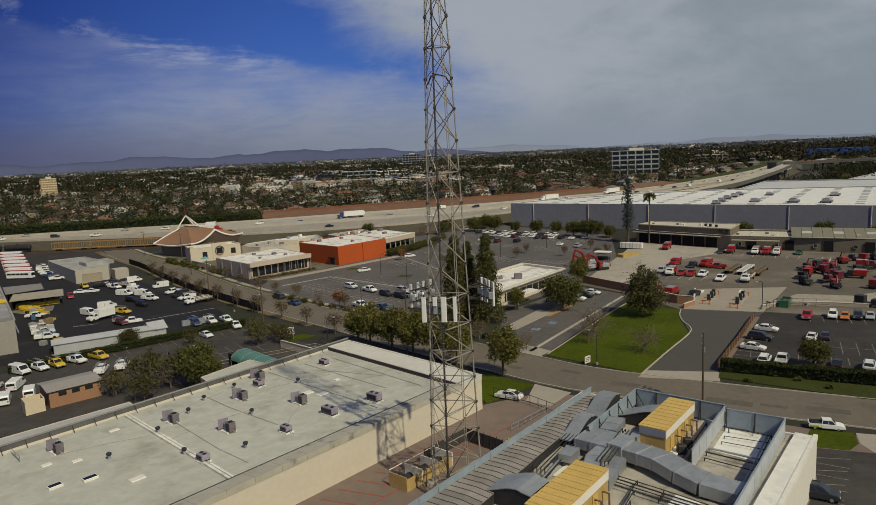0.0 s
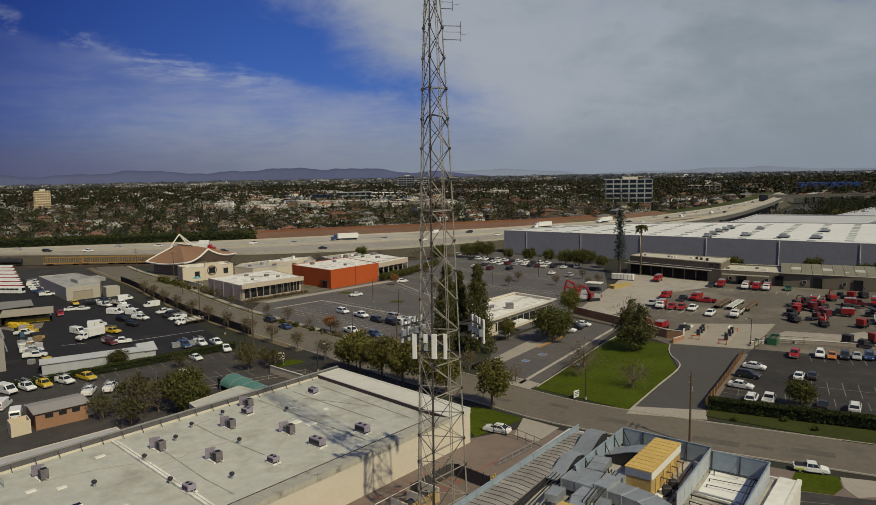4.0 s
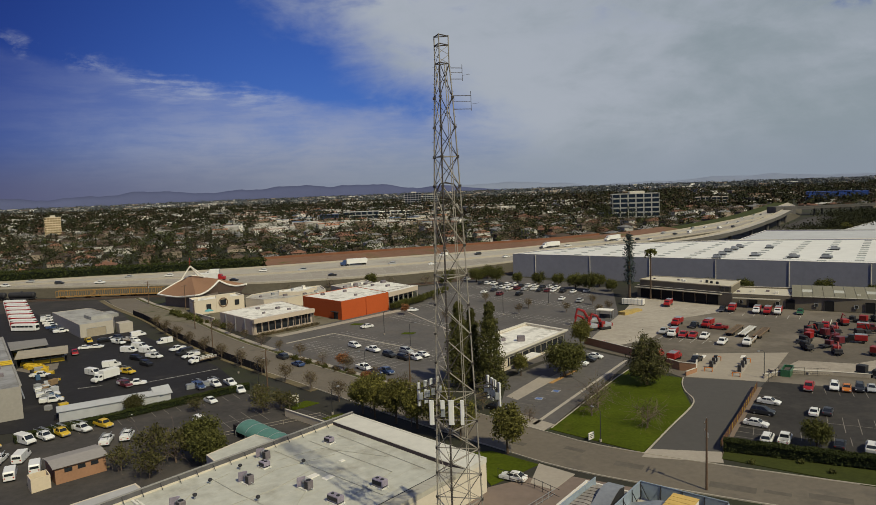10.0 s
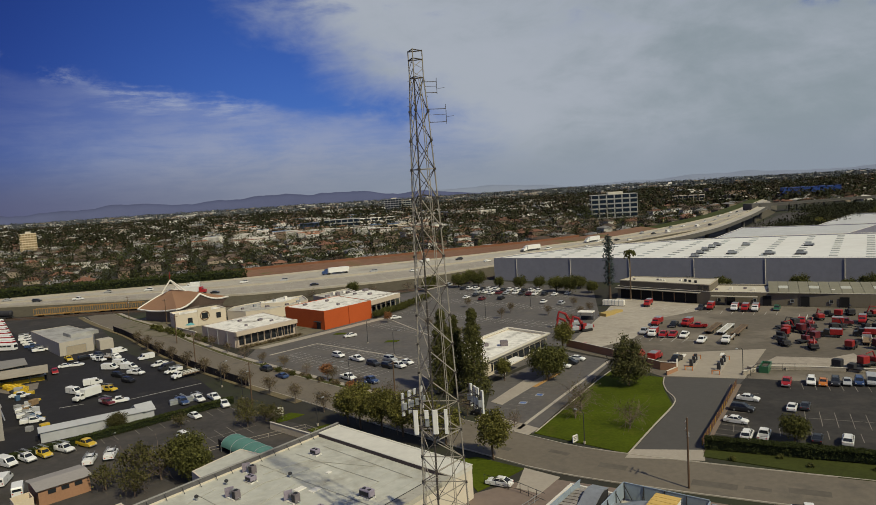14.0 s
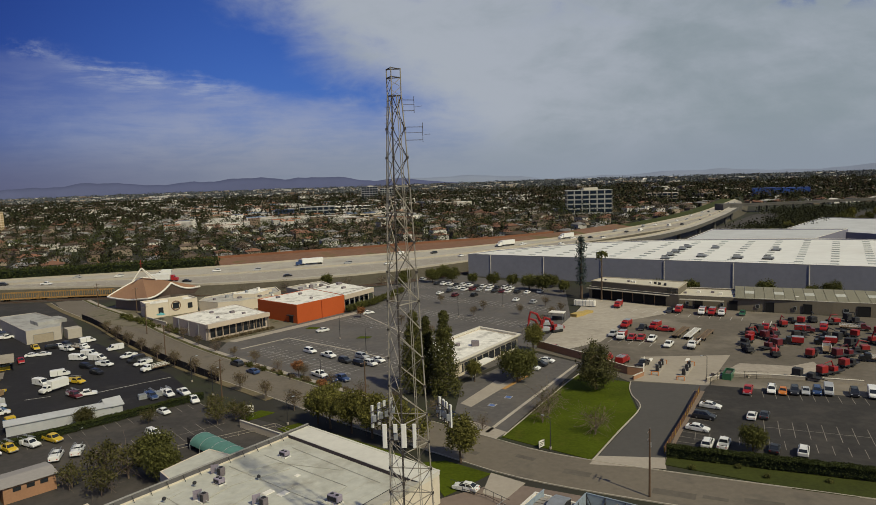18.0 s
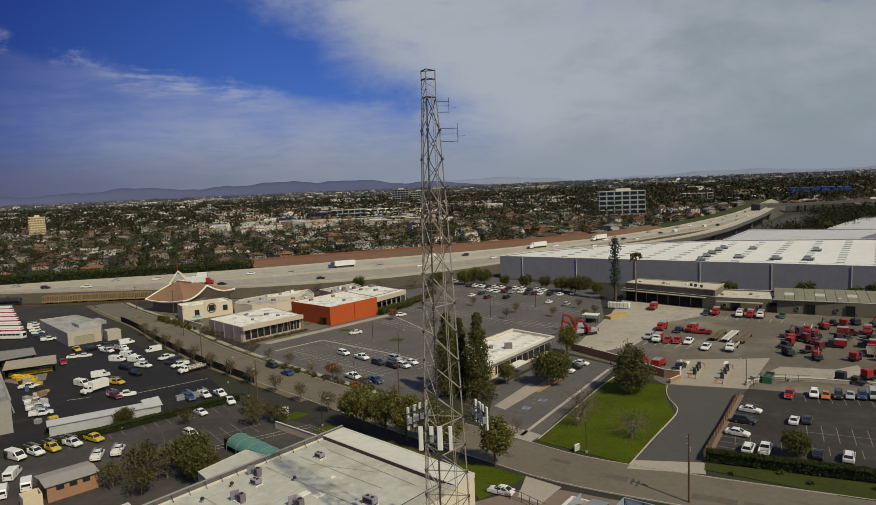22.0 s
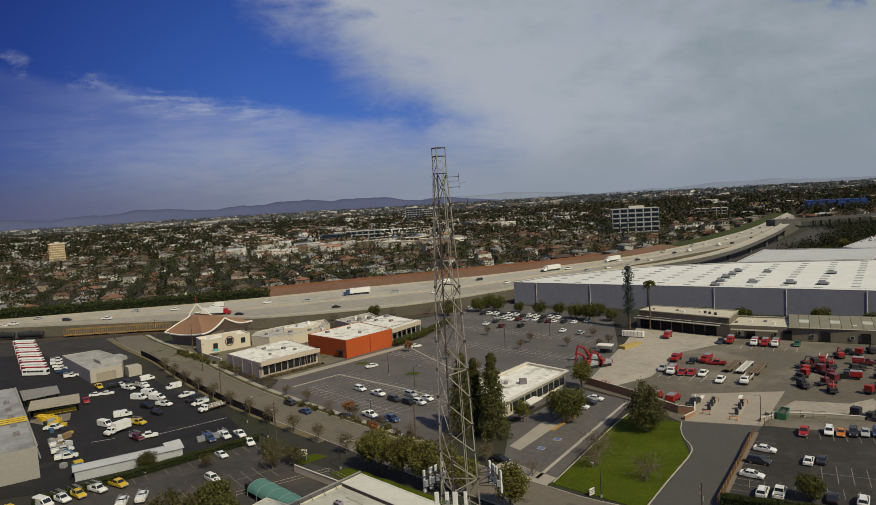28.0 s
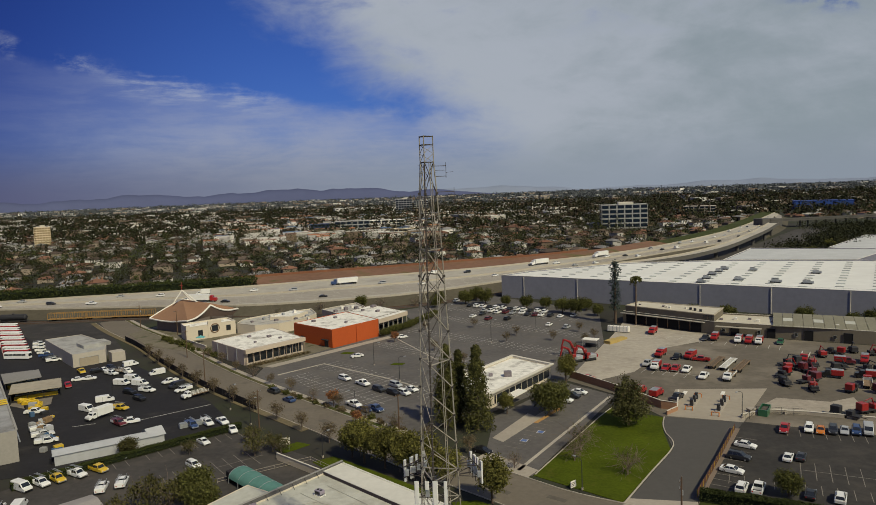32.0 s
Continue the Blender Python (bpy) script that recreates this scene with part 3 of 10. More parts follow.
def plant_building():
    b = thing("plant_building", "low works with metal roof screens, ducts and white roof decks", "building")
    L, W = 66, 30.8
    rect = [b_xy(0, 0), b_xy(0, W), b_xy(L, W), b_xy(L, 0)]
    WHITE_WALL = mat("white works wall", (0.68, 0.65, 0.6), 0.9, vary=0.1, scale=1.5, big=0.1)
    part("wall", ring(rect, inset(rect, 0.35), 0, 6.0), WHITE_WALL, b)
    part("roof", Geo().prism(inset(rect, 0.35), 5.4, 5.7), mat("dull plant roof", (0.44, 0.41, 0.35), 0.9, vary=0.2, scale=0.8, big=0.12, stain=((0.12, 0.105, 0.085), 0.5, 0.75, 0.3)), b)
    part("white_deck", Geo().prism([b_xy(2.2, 21.0), b_xy(2.2, 27.4), b_xy(9.8, 27.5), b_xy(9.4, 21.3)], 5.71, 5.76), mat("bright roof deck", (0.78, 0.78, 0.74), 0.7, vary=0.08, scale=1, big=0.2), b, "bright white roof deck")
    part("east_walk", Geo().prism([b_xy(0.4, 28.5), b_xy(0.4, 30.4), b_xy(L, 30.4), b_xy(L, 28.5)], 5.65, 6.33), mat("white roof ledge", (0.72, 0.71, 0.67), 0.9, vary=0.16, scale=0.8, big=0.15, stain=((0.3, 0.28, 0.25), 0.58, 0.78, 0.3)), b, "white stained ledge")
    part("east_parapet", Geo().prism([b_xy(0, 30.4), b_xy(0, W + 0.08), b_xy(L, W + 0.08), b_xy(L, 30.4)], 5.8, 6.4), mat("white parapet", (0.74, 0.72, 0.66), 0.85, vary=0.14, scale=0.8, big=0.12, stain=((0.4, 0.38, 0.33), 0.56, 0.75, 0.4)), b, "white stained parapet")
    return b


plant_building()

LOWS = [
    ("retail_hall", [(-41.7, 262.6), (-25.2, 281.6), (-41.3, 301.8), (-60, 279.8)], 7.3, ORANGE, ROOF_DIRTY, "orange stucco hall with a stained white flat roof", TRIM_WHITE),
    # wall colour is darkened for the shade under the deep roof edge
    ("shop_row", [(-27.4, 283.8), (-16.2, 300.4), (-31, 319), (-41.1, 302.1)], 7.2, mat("shade-toned shop front", (0.13, 0.105, 0.085), 0.85, vary=0.2), ROOF_DIRTY, "low shop wing under a deep tan roof edge", FASCIA),
    ("tan_office", [(-69.9, 240.2), (-52.3, 259), (-69.3, 280.4), (-87, 258.2)], 5.6, mat("mauve stucco", (0.46, 0.385, 0.33), 0.9, vary=0.1), ROOF_DIRTY, "low mauve office with a stained white roof and a window band", FASCIA),
    ("corner_office", [(12.5, 181), (34.5, 210), (24, 222), (1, 193)], 4.2, WALL_TAN, ROOF_DIRTY, "low office with a white flat roof and a dark eave", FASCIA),
    ("depot_house", [(-134, 246), (-125.5, 253.5), (-131, 266), (-150, 284), (-161, 276)], 4.9, mat("grey cream stucco", (0.44, 0.4, 0.345), 0.9, vary=0.12), mat("weathered grey roofing", (0.36, 0.355, 0.34), 0.85, vary=0.2, scale=0.7, big=0.12, stain=((0.2, 0.195, 0.185), 0.5, 0.72, 0.2)), "cream two-storey depot building with a flat roof", FASCIA),
    ("storage_hall", [(34.5, 370.5), (250, 230), (310, 330), (236, 379), (168, 402), (112, 406), (52, 384)], 12.0, WALL_BLUE, mat("white membrane roof", (0.71, 0.71, 0.685), 0.8, vary=0.1, scale=0.15, big=0.02, stain=((0.62, 0.6, 0.57), 0.5, 0.8, 0.03)), "huge slate-blue storage hall with a white roof full of skylights", TRIM_WHITE),
    ("far_hall", [(171, 409), (238, 387), (290, 436), (215, 470)], 11.4, mat("pale blue wall", (0.2, 0.2, 0.26), 0.85), mat("grey-white roof", (0.5, 0.51, 0.52)), "pale blue hall with a white roof behind the storage hall", TRIM_WHITE),
    ("east_hall", [(270, 473), (300, 400), (430, 452), (350, 560)], 9.6, mat("pale blue wall", (0.2, 0.2, 0.26)), mat("grey-white roof", (0.5, 0.51, 0.52)), "pale blue hall with a white roof beyond the storage hall", TRIM_WHITE),
    ("depot_hall", [(79.3, 292), (107, 262.8), (152.6, 236.4), (215, 206), (226, 224), (163, 254), (118, 279), (89, 302)], 4.9, mat("olive-grey block", (0.17, 0.148, 0.115), 0.9, vary=0.12), mat("grey-cream roof", (0.52, 0.48, 0.39), 0.85, vary=0.12, scale=0.4, big=0.05), "long low depot hall with truck bays under a pale roof", FASCIA),
]
for nm, pts, h, wall, roof, lab, trim in LOWS:
    low = nm in ("retail_hall", "shop_row", "tan_office", "corner_office", "depot_house")
    flat_building(nm, pts, h, wall, roof, lab, 0.14 if low else 0.5, trim=None if low else trim)


# ---- the mast ----
def mast():
    t = thing("radio_mast", "tall weathered three-legged steel lattice mast with cell antennas", "radio mast")
    c = Vector((-0.35, 82.6))
    turn = [radians(a) for a in (19, 139, 259)]
    keys = [(0, 3.67), (42, 2.12), (52, 1.68), (60.2, 1.25), (64.0, 0.96)]

    def rad(z):
        for (a, ra), (b, rb) in zip(keys, keys[1:]):
            if z <= b:
                return ra + (rb - ra) * (z - a) / (b - a)
        return keys[-1][1]

    def leg(k, z):
        r = rad(z)
        return Vector((c.x + r * math.cos(turn[k]), c.y + r * math.sin(turn[k]), z))
    levels = [0, 4.0, 8.0, 11.4, 14.6, 17.8, 21.4, 25.0, 28.6, 32.2, 35.8, 39.4, 43.0, 46.6, 50.0, 53.4, 56.8, 60.2, 64.0]
    for k in range(3):
        part("leg", Geo().tube([leg(k, z) for z in (0, 10, 20, 30, 42, 52, 60.2, 64)], [0.13, 0.125, 0.115, 0.105, 0.095, 0.09, 0.085, 0.08] if k == 2 else [0.1, 0.095, 0.09, 0.085, 0.08, 0.08, 0.075, 0.075], 8), STEEL_DARKTOWER if k == 2 else STEEL_TOWER, t)
        part("footing", Geo().bevel_box(leg(k, 0).x - 0.7, leg(k, 0).x + 0.7, leg(k, 0).y - 0.7, leg(k, 0).y + 0.7, 0, 0.5, 0.06), CONCRETE, t)
    for i, (z0, z1) in enumerate(zip(levels, levels[1:])):
        for k in range(3):
            j = (k + 1) % 3
            for a, b in ((k, j), (j, k)):
                if k == 0 and (a == k) == (i % 2 == 0) and z0 < 42:
                    continue
                # one set of front diagonals is coloured pale to stand for sunlit steel
                light = k == 2 and a == j and z0 < 53
                w = 0.12 if light else (0.07 if z0 < 42 else 0.075)
                part("diagonal", Geo().beam(leg(a, z0), leg(b, z1), w, w * 0.8), STEEL_TOWER if light or k == 1 or (k == 0 and z0 < 42) else STEEL_DARKTOWER, t)
            if z0 > 0:
                part("gusset", Geo().box(leg(k, z0).x - 0.18, leg(k, z0).x + 0.18, leg(k, z0).y - 0.18, leg(k, z0).y + 0.18, z0 - 0.13, z0 + 0.13), STEEL_DARKTOWER, t)
            if 0 < z0 < 26 or i % 4 == 3:
                part("girt", Geo().beam(leg(k, z0), leg(j, z0), 0.1), STEEL_TOWER, t)
    # straight top cage
    for k in range(3):
        p = leg(k, 64)
        part("top_leg", Geo().tube([p, (p.x, p.y, 67.2)], 0.07, 6), STEEL_TOWER, t)
        q = leg((k + 1) % 3, 64)
        for z in (64.0, 66.1, 67.1):
            part("top_rail", Geo().beam((p.x, p.y, z), (q.x, q.y, z), 0.1), STEEL_DARKTOWER, t)
        for z in (64, 65.05):
            part("top_diagonal", Geo().beam((p.x, p.y, z), (q.x, q.y, z + 1.05), 0.05), STEEL_TOWER, t)
    # climbing ladder and cable run inside
    for name, ang, off, step in (("ladder", 200, 0.7, 0.9), ("cable_run", 330, 0.55, 1.6)):
        g = Geo()
        ca, sa = math.cos(radians(ang)), math.sin(radians(ang))
        side = Vector((-sa, ca, 0)) * 0.22

        def on(z):
            r = rad(z) * off
            return Vector((c.x + r * ca, c.y + r * sa, z))
        for s in (-1, 1):
            g.tube([on(z) + s * side for z in (0.3, 20, 42, 52, 60.2, 64)], 0.03 if name == "ladder" else 0.05, 5)
        z = 0.6
        while z < 63.5:
            g.beam(on(z) - side, on(z) + side, 0.03)
            z += step
        part(name, g, STEEL_TOWER, t)
    for k in range(3):
        g = Geo()
        z = 1.0
        d = Vector((math.cos(turn[k]), math.sin(turn[k]), 0))
        s = Vector((-d.y, d.x, 0)) * 0.3
        while z < 64:
            g.beam(leg(k, z) + d * 0.1 - s, leg(k, z) + d * 0.1 + s, 0.028)
            z += 0.95
        tagged(part("step_bolts", g, STEEL_TOWER, t), kind="stuff")
    # three sector frames of panel antennas
    for k, (zc, lab) in enumerate(((25.0, ""), (24.8, ""), (24.3, ""))):
        d = Vector((math.cos(turn[k]), math.sin(turn[k]), 0))
        s = Vector((-d.y, d.x, 0))
        base = leg(k, zc)
        if k == 2:
            s, d = Vector((0.995, -0.1, 0)), Vector((-0.1, -0.995, 0))
            base = base + Vector((0.05, 0, 0))
        hub = base + d * (2.1 if k == 0 else 1.15)
        g = Geo()
        for dz in (-0.7, 0.7):
            g.beam(hub + s * -2.3 + Vector((0, 0, dz)), hub + s * 2.3 + Vector((0, 0, dz)), 0.1)
            g.beam(base + Vector((0, 0, dz)), hub + Vector((0, 0, dz)), 0.12)
            g.beam(base + s * 0.4 + Vector((0, 0, dz)), hub + s * 1.6 + Vector((0, 0, dz)), 0.08)
            g.beam(base - s * 0.4 + Vector((0, 0, dz)), hub - s * 1.6 + Vector((0, 0, dz)), 0.08)
        part("sector_frame", g, STEEL_DARKTOWER, t)
        for off, hh, ww, dd in ((-1.95, 2.85, 0.54, 0.22), (-0.68, 1.0, 0.5, 0.2), (0.3, 2.85, 0.64, 0.22), (1.55, 2.85, 0.4, 0.28)):
            p = hub + s * off
            part("antenna_pole", Geo().tube([p + Vector((0, 0, -1.7)), p + Vector((0, 0, 1.5))], 0.05, 6), STEEL_DARKTOWER, t)
            q = p + d * 0.32
            top = 1.38
            r = [(q + s * (ww / 2 * a) + d * (dd / 2 * e)) for a, e in ((-1, -1), (1, -1), (1, 0.4), (0.75, 1), (-0.75, 1), (-1, 0.4))]
            part("panel_antenna", Geo().prism([(v.x, v.y) for v in r], zc + top - hh, zc + top), PLASTIC_WHITE, t)
            part("radio_unit", Geo().bevel_box(p.x - 0.24, p.x + 0.24, p.y - 0.2, p.y + 0.2, zc - 0.6, zc + 0.2, 0.04), METAL_GREY, t)
    # side arms near the top
    for z, L, ex in ((59.6, 2.1, 0.85), (62.9, 1.4, 0.7)):
        p = leg(0, z)
        g = Geo()
        for dz in (-0.9 * ex, 0.9 * ex):
            g.beam(p + Vector((0, 0, dz)), p + Vector((L, 0.4, dz)), 0.07)
        g.beam(p + Vector((0, 0, 0.1)), p + Vector((L, 0.4, 0.1)), 0.04)
        g.beam(p + Vector((L, 0.4, -1.2 * ex)), p + Vector((L, 0.4, 1.5 * ex)), 0.06)
        g.beam(p + Vector((L, 0.4, -0.2)), p + Vector((L + 0.9, 0.4, -0.1)), 0.03)
        part("side_arm", g, STEEL_DARKTOWER, t)
    g = Geo().tube([leg(1, 49.0) + Vector((0.1, 0, 0)), leg(1, 49.8) + Vector((0.7, -0.4, 0.5)), c.to_3d() + Vector((0, 0, 50.4)), leg(0, 49.8) + Vector((-0.7, 0, 0.4)), leg(0, 49.0)], 0.09, 6)
    part("cable_loop", g, STEEL_DARKTOWER, t)
    return t


mast()


# ---- vehicles ----
def car_paint(name, col, rough=0.3):
    return mat(name, col, rough, vary=0.06, scale=1.0, big=0.3, spec=0.6, rnd=0.06)


PAINT = {"white": car_paint("white car paint", (0.78, 0.78, 0.77)), "silver": car_paint("silver car paint", (0.38, 0.39, 0.41), 0.35),
         "dark": car_paint("charcoal car paint", (0.03, 0.032, 0.038)), "black": car_paint("black car paint", (0.012, 0.012, 0.014)),
         "blue": car_paint("blue car paint", (0.03, 0.06, 0.16)), "red": car_paint("red car paint", (0.34, 0.016, 0.018)),
         "orange": car_paint("orange car paint", (0.55, 0.17, 0.02)), "yellow": car_paint("yellow car paint", (0.62, 0.42, 0.03)),
         "green": car_paint("green car paint", (0.03, 0.12, 0.06)), "maroon": car_paint("maroon car paint", (0.12, 0.018, 0.025))}
WHITE_BOX = mat("white box body", (0.74, 0.74, 0.72), 0.5, vary=0.08, scale=0.8, big=0.3)
DECK_WOOD = mat("deck boards", (0.2, 0.14, 0.09), 0.85, vary=0.25, scale=3)


def extrude_side(profile, w, edge=0.1, top=0.0):
    """A body from its side outline (x, z), w wide, with rounded flanks; top narrows it above the waist."""
    n = len(profile)
    zs = [z for _, z in profile]
    lo, hi = min(zs), max(zs)
    cx = sum(x for x, _ in profile) / n

    def ringat(y, k):
        out = []
        for x, z in profile:
            f = (z - lo) / (hi - lo)
            out.append((cx + (x - cx) * (1 - k * 0.02), y * (1 - top * f), lo + (z - lo) * (1 - k * 0.05)))
        return out
    g = Geo()
    vs = ringat(-w / 2, 1) + ringat(-w / 2 + edge, 0) + ringat(w / 2 - edge, 0) + ringat(w / 2, 1)
    fs = [tuple(range(n)), tuple(range(3 * n, 4 * n))[::-1]]
    for j in range(3):
        fs += [(j * n + (i + 1) % n, j * n + i, (j + 1) * n + i, (j + 1) * n + (i + 1) % n) for i in range(n)]
    return g.add(vs, fs)


WHEEL_CACHE = {}
FINE = [True]      # whether small parts are built; off for vehicles that stay far away


def wheel_meshes(r, w):
    if (r, w) not in WHEEL_CACHE:
        def drum(r0, hw, sides=14):
            g = Geo()
            vs, fs = [], []
            for y, k in ((-hw, 0.86), (-hw * 0.7, 1), (hw * 0.7, 1), (hw, 0.86)):
                vs += [(r0 * k * math.cos(2 * math.pi * i / sides), y, r0 * k * math.sin(2 * math.pi * i / sides)) for i in range(sides)]
            for j in range(3):
                fs += [(j * sides + i, j * sides + (i + 1) % sides, (j + 1) * sides + (i + 1) % sides, (j + 1) * sides + i) for i in range(sides)]
            fs += [tuple(range(sides)), tuple(range(3 * sides, 4 * sides))[::-1]]
            return g.add(vs, fs)
        t, m = drum(r, w / 2).mesh("wheel"), drum(r * 0.6, w / 2 + 0.015, 10).mesh("rim")
        t.materials.append(RUBBER)
        m.materials.append(ALLOY)
        WHEEL_CACHE[(r, w)] = t, m
    return WHEEL_CACHE[(r, w)]


def wheels(t, xs, half, r, w=0.22, rims=True):
    tyre, rim = wheel_meshes(r, w)
    for x in xs:
        for s in (-1, 1):
            o = part("wheel", tyre, RUBBER, t, m=pose(x, s * half, r))
            if rims and FINE[0]:
                part("rim", rim, ALLOY, o)


def cabin(t, paint, xb0, xb1, xt0, xt1, z0, z1, wb, wt, posts=0.12, rear=True, sides=2):
    """The glasshouse: a painted shell with windows let in."""
    def at4(x, z, s, push=0.0):
        f = (z - z0) / (z1 - z0)
        return (x, s * ((wb + (wt - wb) * f) / 2 + push), z)

    def edge(f, front):
        return xb1 + (xt1 - xb1) * f if front else xb0 + (xt0 - xb0) * f
    g = Geo()
    vs = [at4(xb0, z0, -1), at4(xb1, z0, -1), at4(xt1, z1, -1), at4(xt0, z1, -1), at4(xb0, z0, 1), at4(xb1, z0, 1), at4(xt1, z1, 1), at4(xt0, z1, 1)]
    g.add(vs, [(0, 1, 2, 3), (7, 6, 5, 4), (1, 5, 6, 2), (4, 0, 3, 7), (3, 2, 6, 7), (0, 4, 5, 1)])
    part("cabin", g, paint, t)
    h = z1 - z0
    a, b = 0.08, 0.86
    za, zb = z0 + a * h, z0 + b * h

    def pane(name, pts):
        part(name, Geo().quad(*pts), GLASS, t)
    for front, nm in ((True, "windshield"), (False, "rear_window")):
        if not front and not rear:
            continue
        d = 0.02 if front else -0.02
        xa, xb = edge(a, front) + d, edge(b, front) + d
        ya, yb = wb / 2 * 0.88, (wb + (wt - wb) * b) / 2 * 0.88
        q = [(xa, -ya, za), (xa, ya, za), (xb, yb, zb), (xb, -yb, zb)]
        pane(nm, q if front else q[::-1])
    sides = sides if FINE[0] else 1
    x0a, x1a, x0b, x1b = edge(a, False) + posts, edge(a, True) - posts, edge(b, False) + posts, edge(b, True) - posts
    for s in (-1, 1):
        for i in range(sides):
            f0, f1 = i / sides + (0.02 if i else 0), (i + 1) / sides - (0.02 if i < sides - 1 else 0)
            q = [at4(x0a + (x1a - x0a) * f0, za, s, 0.015), at4(x0a + (x1a - x0a) * f1, za, s, 0.015), at4(x0b + (x1b - x0b) * f1, zb, s, 0.015), at4(x0b + (x1b - x0b) * f0, zb, s, 0.015)]
            pane("side_window", q if s < 0 else q[::-1])


def lights(t, x0, x1, w, z, h=0.14):
    if not FINE[0]:
        return
    for s in (-1, 1):
        y = s * (w / 2 - 0.25)
        part("headlight", Geo().box(x1 - 0.05, x1 + 0.012, y - 0.17, y + 0.17, z - h, z), LAMP_CLEAR, t)
        part("tail_light", Geo().box(x0 - 0.012, x0 + 0.05, y - 0.13, y + 0.13, z - h * 0.5, z + h), LAMP_RED, t)


def sedan(t, p):
    part("body", extrude_side([(-2.35, .34), (-2.38, .72), (-2.25, .95), (-1.5, 1.0), (1.0, .96), (1.95, .82), (2.3, .64), (2.35, .32), (1.0, .25), (-1.0, .25)], 1.82, 0.12), p, t)
    cabin(t, p, -1.85, 1.15, -0.95, 0.25, .95, 1.44, 1.66, 1.24)
    wheels(t, (-1.4, 1.42), 0.8, 0.33)
    lights(t, -2.36, 2.31, 1.8, 0.7)
    part("bumper", Geo().box(2.2, 2.37, -0.75, 0.75, 0.3, 0.45), BLACK, t)


def suv(t, p):
    part("body", extrude_side([(-2.35, .4), (-2.4, .9), (-2.3, 1.1), (1.1, 1.08), (2.05, .98), (2.35, .78), (2.4, .4), (1.0, .32), (-1.0, .32)], 1.92, 0.12), p, t)
    cabin(t, p, -2.28, 1.3, -1.95, 0.4, 1.06, 1.72, 1.78, 1.42, sides=3)
    wheels(t, (-1.42, 1.48), 0.84, 0.38)
    lights(t, -2.37, 2.36, 1.9, 0.85)
    for s in (-1, 1) if FINE[0] else ():
        part("roof_rail", Geo().beam((-1.8, s * 0.62, 1.76), (0.2, s * 0.62, 1.76), 0.05), BLACK, t)
    part("bumper", Geo().box(2.25, 2.43, -0.8, 0.8, 0.36, 0.55), BLACK, t)


def pickup_front(t, p, x1=2.85):
    part("body", extrude_side([(-0.9, .45), (-0.9, 1.15), (1.25, 1.15), (2.3, 1.05), (x1 - 0.12, .88), (x1, .5), (1.4, .4)], 1.96, 0.12), p, t)
    cabin(t, p, -0.85, 1.5, -0.7, 0.75, 1.12, 1.86, 1.84, 1.5)
    part("bumper", Geo().box(x1 - 0.1, x1 + 0.08, -0.9, 0.9, 0.45, 0.66), ALLOY, t)


def pickup(t, p):
    pickup_front(t, p)
    part("bed", ring([(-2.8, -0.97), (-0.92, -0.97), (-0.92, 0.97), (-2.8, 0.97)], [(-2.68, -0.85), (-1.0, -0.85), (-1.0, 0.85), (-2.68, 0.85)], 0.55, 1.18), p, t)
    part("bed_floor", Geo().box(-2.68, -1.0, -0.85, 0.85, 0.55, 0.66), BLACK, t)
    part("tailgate", Geo().box(-2.85, -2.8, -0.8, 0.8, 0.6, 1.15), p, t)
    wheels(t, (-1.85, 1.75), 0.86, 0.4)
    lights(t, -2.84, 2.8, 1.9, 0.9)


def utility_truck(t, p):
    """A pickup with a service body and a ladder rack."""
    pickup_front(t, p)
    part("service_body", Geo().bevel_box(-3.0, -0.95, -1.05, 1.05, 0.6, 1.55, 0.06), p, t)
    for s in (-1, 1):
        for i in range(3):
            x = -2.9 + i * 0.65
            part("locker_door", Geo().box(x, x + 0.58, s * 1.05 - 0.02, s * 1.05 + 0.02, 0.75, 1.45), WHITE_BOX, t)
        g = Geo().beam((-2.9, s * 0.85, 2.15), (1.2, s * 0.85, 2.15), 0.07)
        for x in (-2.8, -1.0):
            g.beam((x, s * 0.85, 1.5), (x, s * 0.85, 2.15), 0.06)
        part("rack_rail", g, METAL_GREY, t)
    g = Geo()
    for k in range(9):
        g.beam((-2.6 + k * 0.4, 0.2, 2.22), (-2.6 + k * 0.4, 0.6, 2.22), 0.04)
    for y in (0.2, 0.6):
        g.beam((-2.9, y, 2.22), (1.1, y, 2.22), 0.05)
    part("ladder", g, METAL_GREY, t)
    wheels(t, (-1.95, 1.75), 0.88, 0.42)
    lights(t, -3.0, 2.8, 1.9, 0.9)


